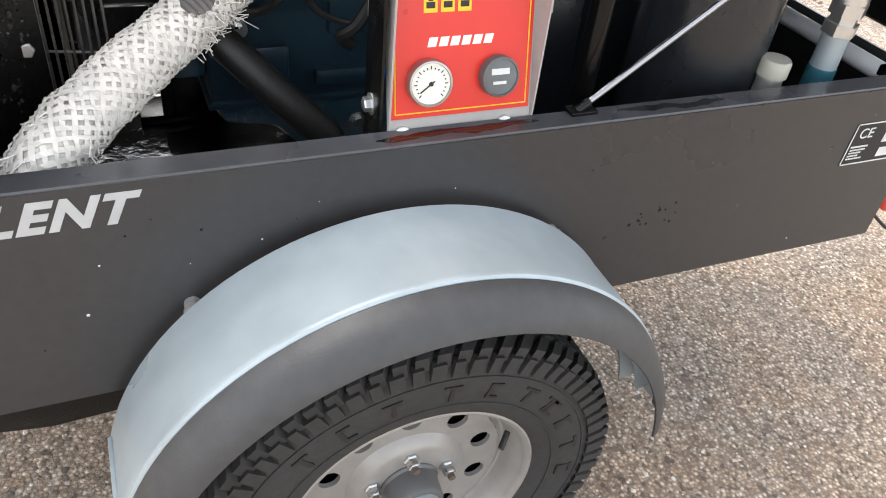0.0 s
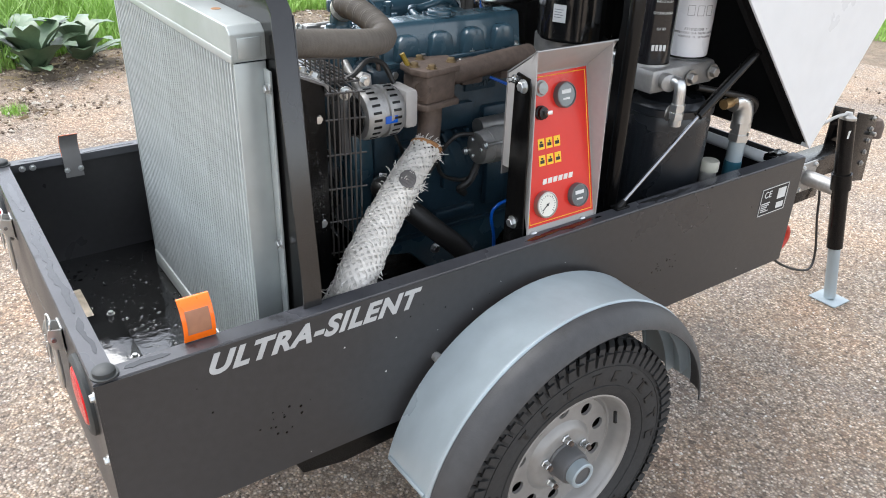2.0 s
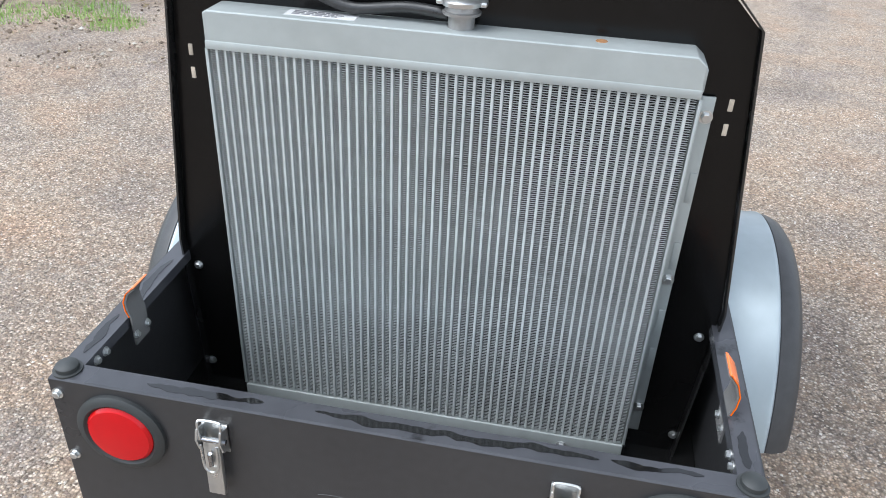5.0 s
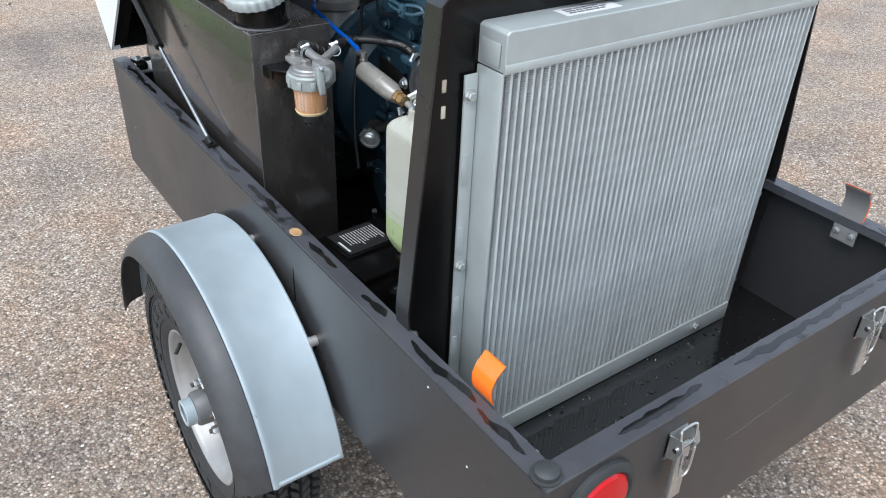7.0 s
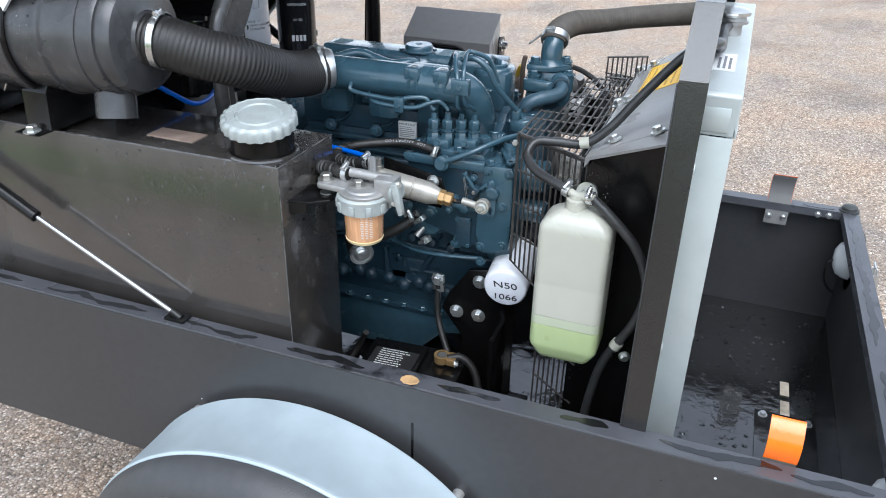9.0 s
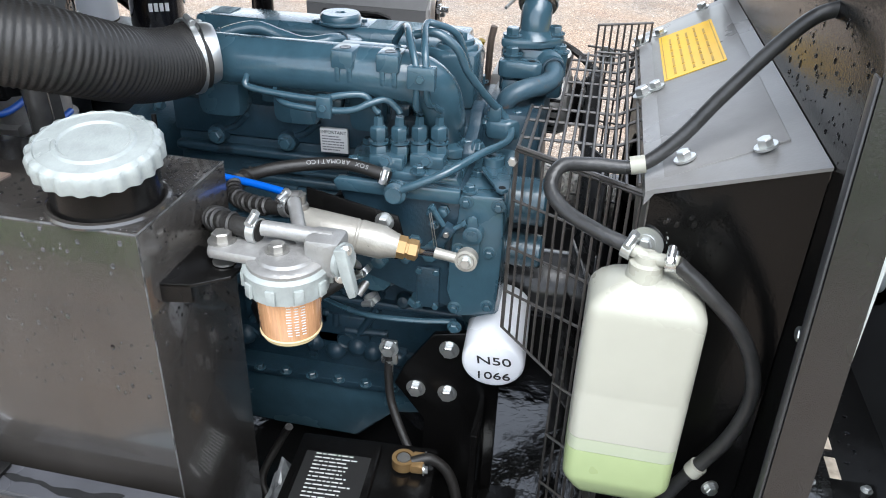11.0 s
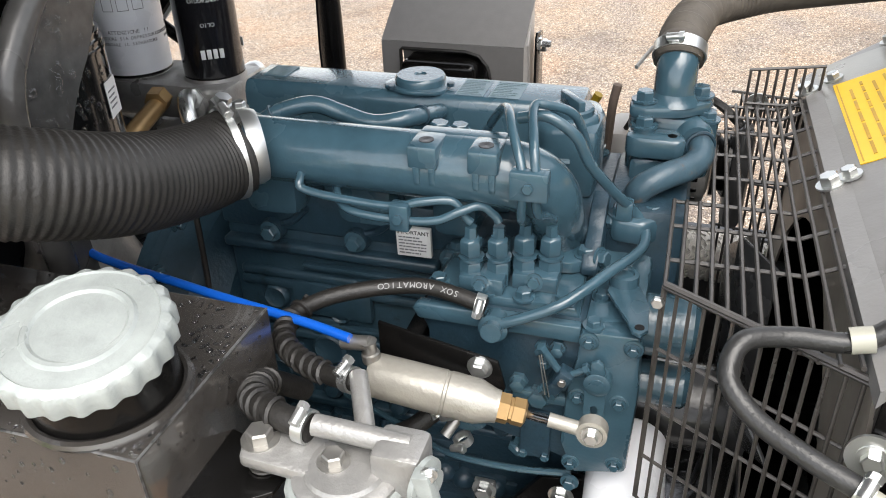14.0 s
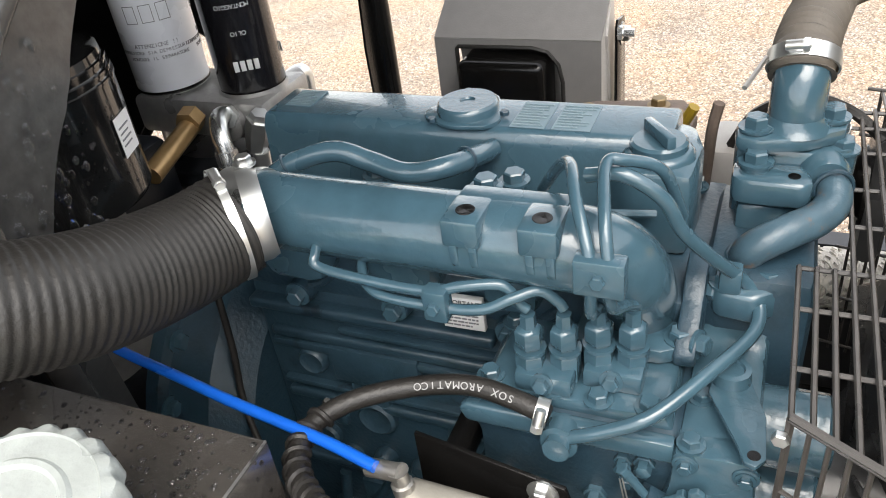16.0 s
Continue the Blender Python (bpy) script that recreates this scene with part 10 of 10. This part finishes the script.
def control_panel():
    t = thing("control_panel", (0.42, 0.96, 0.77), "red instrument panel in a light grey sheet steel housing", "control panel")
    up = Vector((-0.072, 0, 0.305)).normalized()
    o = Vector((0.4590, 0.958, 0.8055))
    m = face_pose(o, (0, 1, 0), up)

    def at(u, v, h=0.0):
        return m @ Vector((u, v, h))

    def sheet(name, pts, mat, label="", th=0.0025):
        """A flat sheet with its thickness drawn out along its normal."""
        bm = B()
        pts = [Vector(p) for p in pts]
        n = (pts[1] - pts[0]).cross(pts[2] - pts[0]).normalized() * th
        lo = [bm.verts.new(p) for p in pts]
        hi = [bm.verts.new(p + n) for p in pts]
        bm.faces.new(lo[::-1])
        bm.faces.new(hi)
        for i in range(len(pts)):
            j = (i + 1) % len(pts)
            bm.faces.new((lo[i], lo[j], hi[j], hi[i]))
        bmesh.ops.recalc_face_normals(bm, faces=bm.faces)
        return part(name, bm, mat, t, label)

    ya, yb, front, zt = 0.864, 1.055, 0.4415, 1.173
    sheet("back_sheet", [at(-0.094, -0.030, -0.003), at(0.097, -0.030, -0.003), at(0.097, 0.318, -0.003), at(-0.094, 0.318, -0.003)], PANELGREY)
    red = sheet("red_plate", [at(-0.0915, 0.004), at(0.0935, 0.004), at(0.0935, 0.312), at(-0.0915, 0.312)], REDPANEL, "red printed face plate", 0.0012)
    bm = B()
    a = [(-0.0865, 0.010), (0.0885, 0.010), (0.0885, 0.306), (-0.0865, 0.306)]
    for i in range(4):
        rod(bm, at(*a[i], 0.0013), at(*a[(i + 1) % 4], 0.0013), 0.0009, 4)
    part("border_line", bm, YELLOW, red, "thin yellow border line")
    # the tray round the plate: sloping lip above, a wing on each side narrowing downwards
    lip_a, lip_b = Vector((front, ya + 0.002, zt)), Vector((front + 0.004, yb + 0.007, zt))
    sheet("top_lip", [at(-0.0935, 0.317, -0.001), at(0.0965, 0.317, -0.001), lip_b, lip_a], PANELGREY, "light grey projecting lip")
    sheet("side_wing", [at(0.0965, -0.030, -0.001), at(0.0965, 0.317, -0.001), lip_b, at(0.0985, 0.0, 0.004)], PANELGREY)
    sheet("side_wing", [at(-0.0965, -0.030, -0.001), at(-0.0965, 0.317, -0.001), lip_a, at(-0.0955, 0.0, 0.003)], PANELGREY)
    # black support on the rear cheek
    bm = B()
    prism(bm, [(0.4585, ZF + 0.2), (0.458, 0.80), (0.446, 1.108), (0.441, 1.122), (0.406, 1.127), (0.399, 1.118), (0.398, 0.80), (0.398, ZF + 0.2)], "y", 0.8520, 0.8560, 0.001)
    part("support_plate", bm, BLACK, t, "black support plate")
    for x, z in ((0.425, 1.104), (0.424, 0.815)):
        bolt(t, (x, 0.8520, z), (0, -1, 0), 0.009)
    for y, z in ((0.880, 0.786), (1.018, 0.788)):
        bm = B()
        lathe(bm, at(y - 0.958, -0.016, -0.0005), (1, 0, 0.24), [(0, 0.012), (0.004, 0.011), (0.007, 0.006), (0.0075, 0)], 18)
        part("button_head_screw", bm, ZINC, t)
    # housing behind: sloping top, then an upright face with an opening
    near, zn = 0.361, 1.117
    sheet("housing_top", [(front, ya, zt), (front, 1.080, zt), (near, 1.080, zn), (near, ya, zn)], HOUSEGREY, "mid grey sloping top sheet", -0.003)
    bm = B()
    hole = [(0.912, 0.93), (0.912, 1.062), (0.917, 1.085), (0.930, 1.101), (0.950, 1.106), (1.048, 1.106), (1.050, 1.104), (1.050, 0.93)]
    rim = [(ya, 0.90), (ya, 1.06), (ya, 1.10), (ya, zn - 0.001), (0.95, zn - 0.001), (1.04, zn - 0.001), (1.080, zn - 0.001), (1.080, 0.90)]
    ring_plate(bm, rim, hole, "x", near, near + 0.003)
    part("housing_face", bm, HOUSEGREY, t, "mid grey upright sheet with a cut opening")
    bm = B()
    sweep(bm, [Vector((near, y, z)) for y, z in hole], 0.0028, 8)
    part("edge_trim", bm, RUBBER, t, "black rubber edge trim round the opening")
    for y in (ya + 0.0005, 1.0765):
        bm = B()
        prism(bm, [(near + 0.0035, 0.92), (near + 0.0035, zn - 0.004), (front - 0.004, zt - 0.008), (0.405, 1.10), (0.43, 0.92)], "y", y, y + 0.003)
        part("housing_cheek", bm, PANELGREY, t, "light grey cheek sheet")
    bm = B()
    box(bm, 0.330, 0.392, 0.928, 1.042, 0.975, 1.096, 0.010, seg=3)
    part("relay_box", bm, BLACK, t, "black relay box in the opening")
    bm = B()
    lathe(bm, (0.402, 0.8520, 1.113), (0, -1, 0), [(0, 0.009), (0.006, 0.009), (0.007, 0.005), (0.02, 0.005)], 6)
    part("side_bolt", bm, ZINC, t)
    # instruments
    def gauge(u, v, r, dark, name, label):
        bm = B()
        lathe(bm, at(u, v, 0.001), m.to_3x3() @ Vector((0, 0, 1)), [(0, r), (0.010, r), (0.013, r * 0.96), (0.0135, r * 0.88), (0.011, r * 0.86)], 36)
        g = part(name, bm, GREYPLASTIC if dark else STEEL, t, label)
        bm = B()
        lathe(bm, at(u, v, 0.001), m.to_3x3() @ Vector((0, 0, 1)), [(0.010, r * 0.87), (0.0115, r * 0.86), (0.0116, 0)], 36)
        part("dial", bm, GAUGEDARK if dark else GAUGEFACE, g)
        bm = B()
        mm = m @ Matrix.Translation((u, v, 0.0128))
        if dark:
            box(bm, -r * 0.5, r * 0.45, r * 0.12, r * 0.42, 0, 0.0004, m=mm)
            box(bm, -r * 0.4, r * 0.3, -r * 0.35, -r * 0.2, 0, 0.0004, m=mm)
            part("dial_window", bm, WHITEPRINT, g)
        else:
            for k in range(19):
                a = radians(225 - 15 * k)
                q = mm @ Matrix.Rotation(a, 4, "Z")
                box(bm, r * 0.62, r * (0.76 if k % 3 == 0 else 0.70), -0.0006, 0.0006, 0, 0.0004, m=q)
            q = mm @ Matrix.Rotation(radians(215), 4, "Z")
            box(bm, -r * 0.2, r * 0.6, -0.0008, 0.0008, 0.0004, 0.0009, m=q)
            lathe(bm, mm @ Vector((0, 0, 0)), m.to_3x3() @ Vector((0, 0, 1)), [(0, r * 0.1), (0.002, r * 0.08)], 12)
            part("dial_marks", bm, INK, g, "black scale marks and needle")

    gauge(-0.045, 0.047, 0.0285, False, "pressure_gauge", "round pressure gauge with a cream dial")
    gauge(0.047, 0.048, 0.0255, True, "temperature_gauge", "round dark gauge")
    gauge(0.025, 0.263, 0.0265, True, "hour_meter", "round black hour meter")
    bm = B()
    lathe(bm, at(-0.034, 0.284, 0.001), m.to_3x3() @ Vector((0, 0, 1)), [(0, 0.0165), (0.003, 0.0165), (0.004, 0.013), (0.010, 0.012), (0.012, 0.0)], 24)
    part("indicator_lamp", bm, CAPGREY, t, "grey-green indicator lamp")
    bm = B()
    lathe(bm, at(-0.040, 0.236, 0.001), m.to_3x3() @ Vector((0, 0, 1)), [(0, 0.0145), (0.006, 0.0145), (0.007, 0.012), (0.014, 0.012), (0.015, 0)], 24)
    key = part("ignition_switch", bm, BLACK, t, "black key switch with key")
    bm = B()
    box(bm, 0.0, 0.013, -0.004, 0.004, 0.012, 0.026, 0.001, m=m @ Matrix.Translation((-0.040, 0.236, 0)))
    part("key", bm, ZINC, key)
    for r_, v in enumerate((0.172, 0.138)):
        for c_ in range(3):
            u = -0.042 + 0.0215 * c_
            bm = B()
            box(bm, u - 0.0085, u + 0.0085, v - 0.011, v + 0.011, 0.0012, 0.0017, 0.0, m=m)
            s = part("symbol_square", bm, YELLOW, t, "yellow symbol field")
            bm = B()
            box(bm, u - 0.0055, u + 0.0055, v - 0.006, v + 0.001, 0.0017, 0.0021, m=m)
            box(bm, u - 0.003 + 0.002 * c_, u + 0.003, v + 0.002, v + 0.006, 0.0017, 0.0021, m=m)
            part("symbol", bm, INK, s)
    for v in (0.246, 0.222):
        bm = B()
        box(bm, -0.070, -0.060, v - 0.003, v + 0.003, 0.0012, 0.0017, m=m)
        part("symbol_square", bm, YELLOW, t)
    for k in range(6):
        u = -0.046 + 0.0145 * k
        bm = B()
        prism(bm, [(u, 0.088), (u + 0.011, 0.088), (u + 0.014, 0.099), (u + 0.003, 0.099)], "z", 0.0012, 0.0017)
        bmesh.ops.transform(bm, matrix=m, verts=bm.verts)
        part("maker_mark", bm, ZINC, t, "plain silver block")


control_panel()


def rear_lamp_back():
    """White backs of the tail lights, seen inside the bed."""
    for s in (1, -1):
        t = thing("lamp_socket", (s * 0.397, 0.02, 0.67), "white plastic back of a tail light with its lead", "lamp socket", "tail light backs")
        bm = B()
        lathe(bm, (s * 0.397, 0.004, 0.715), (0, 1, 0), [(0, 0.045), (0.012, 0.043), (0.026, 0.036), (0.034, 0.022), (0.036, 0)], 28)
        part("shell", bm, WHITE, t)
        bm = B()
        sweep(bm, spline([(s * 0.397, 0.038, 0.71), (s * 0.40, 0.05, 0.69), (s * 0.41, 0.045, 0.65), (s * 0.43, 0.03, 0.62), (s * 0.45, 0.012, 0.60)], 8), 0.003, 8)
        part("lead", bm, RUBBER, t)


rear_lamp_back()
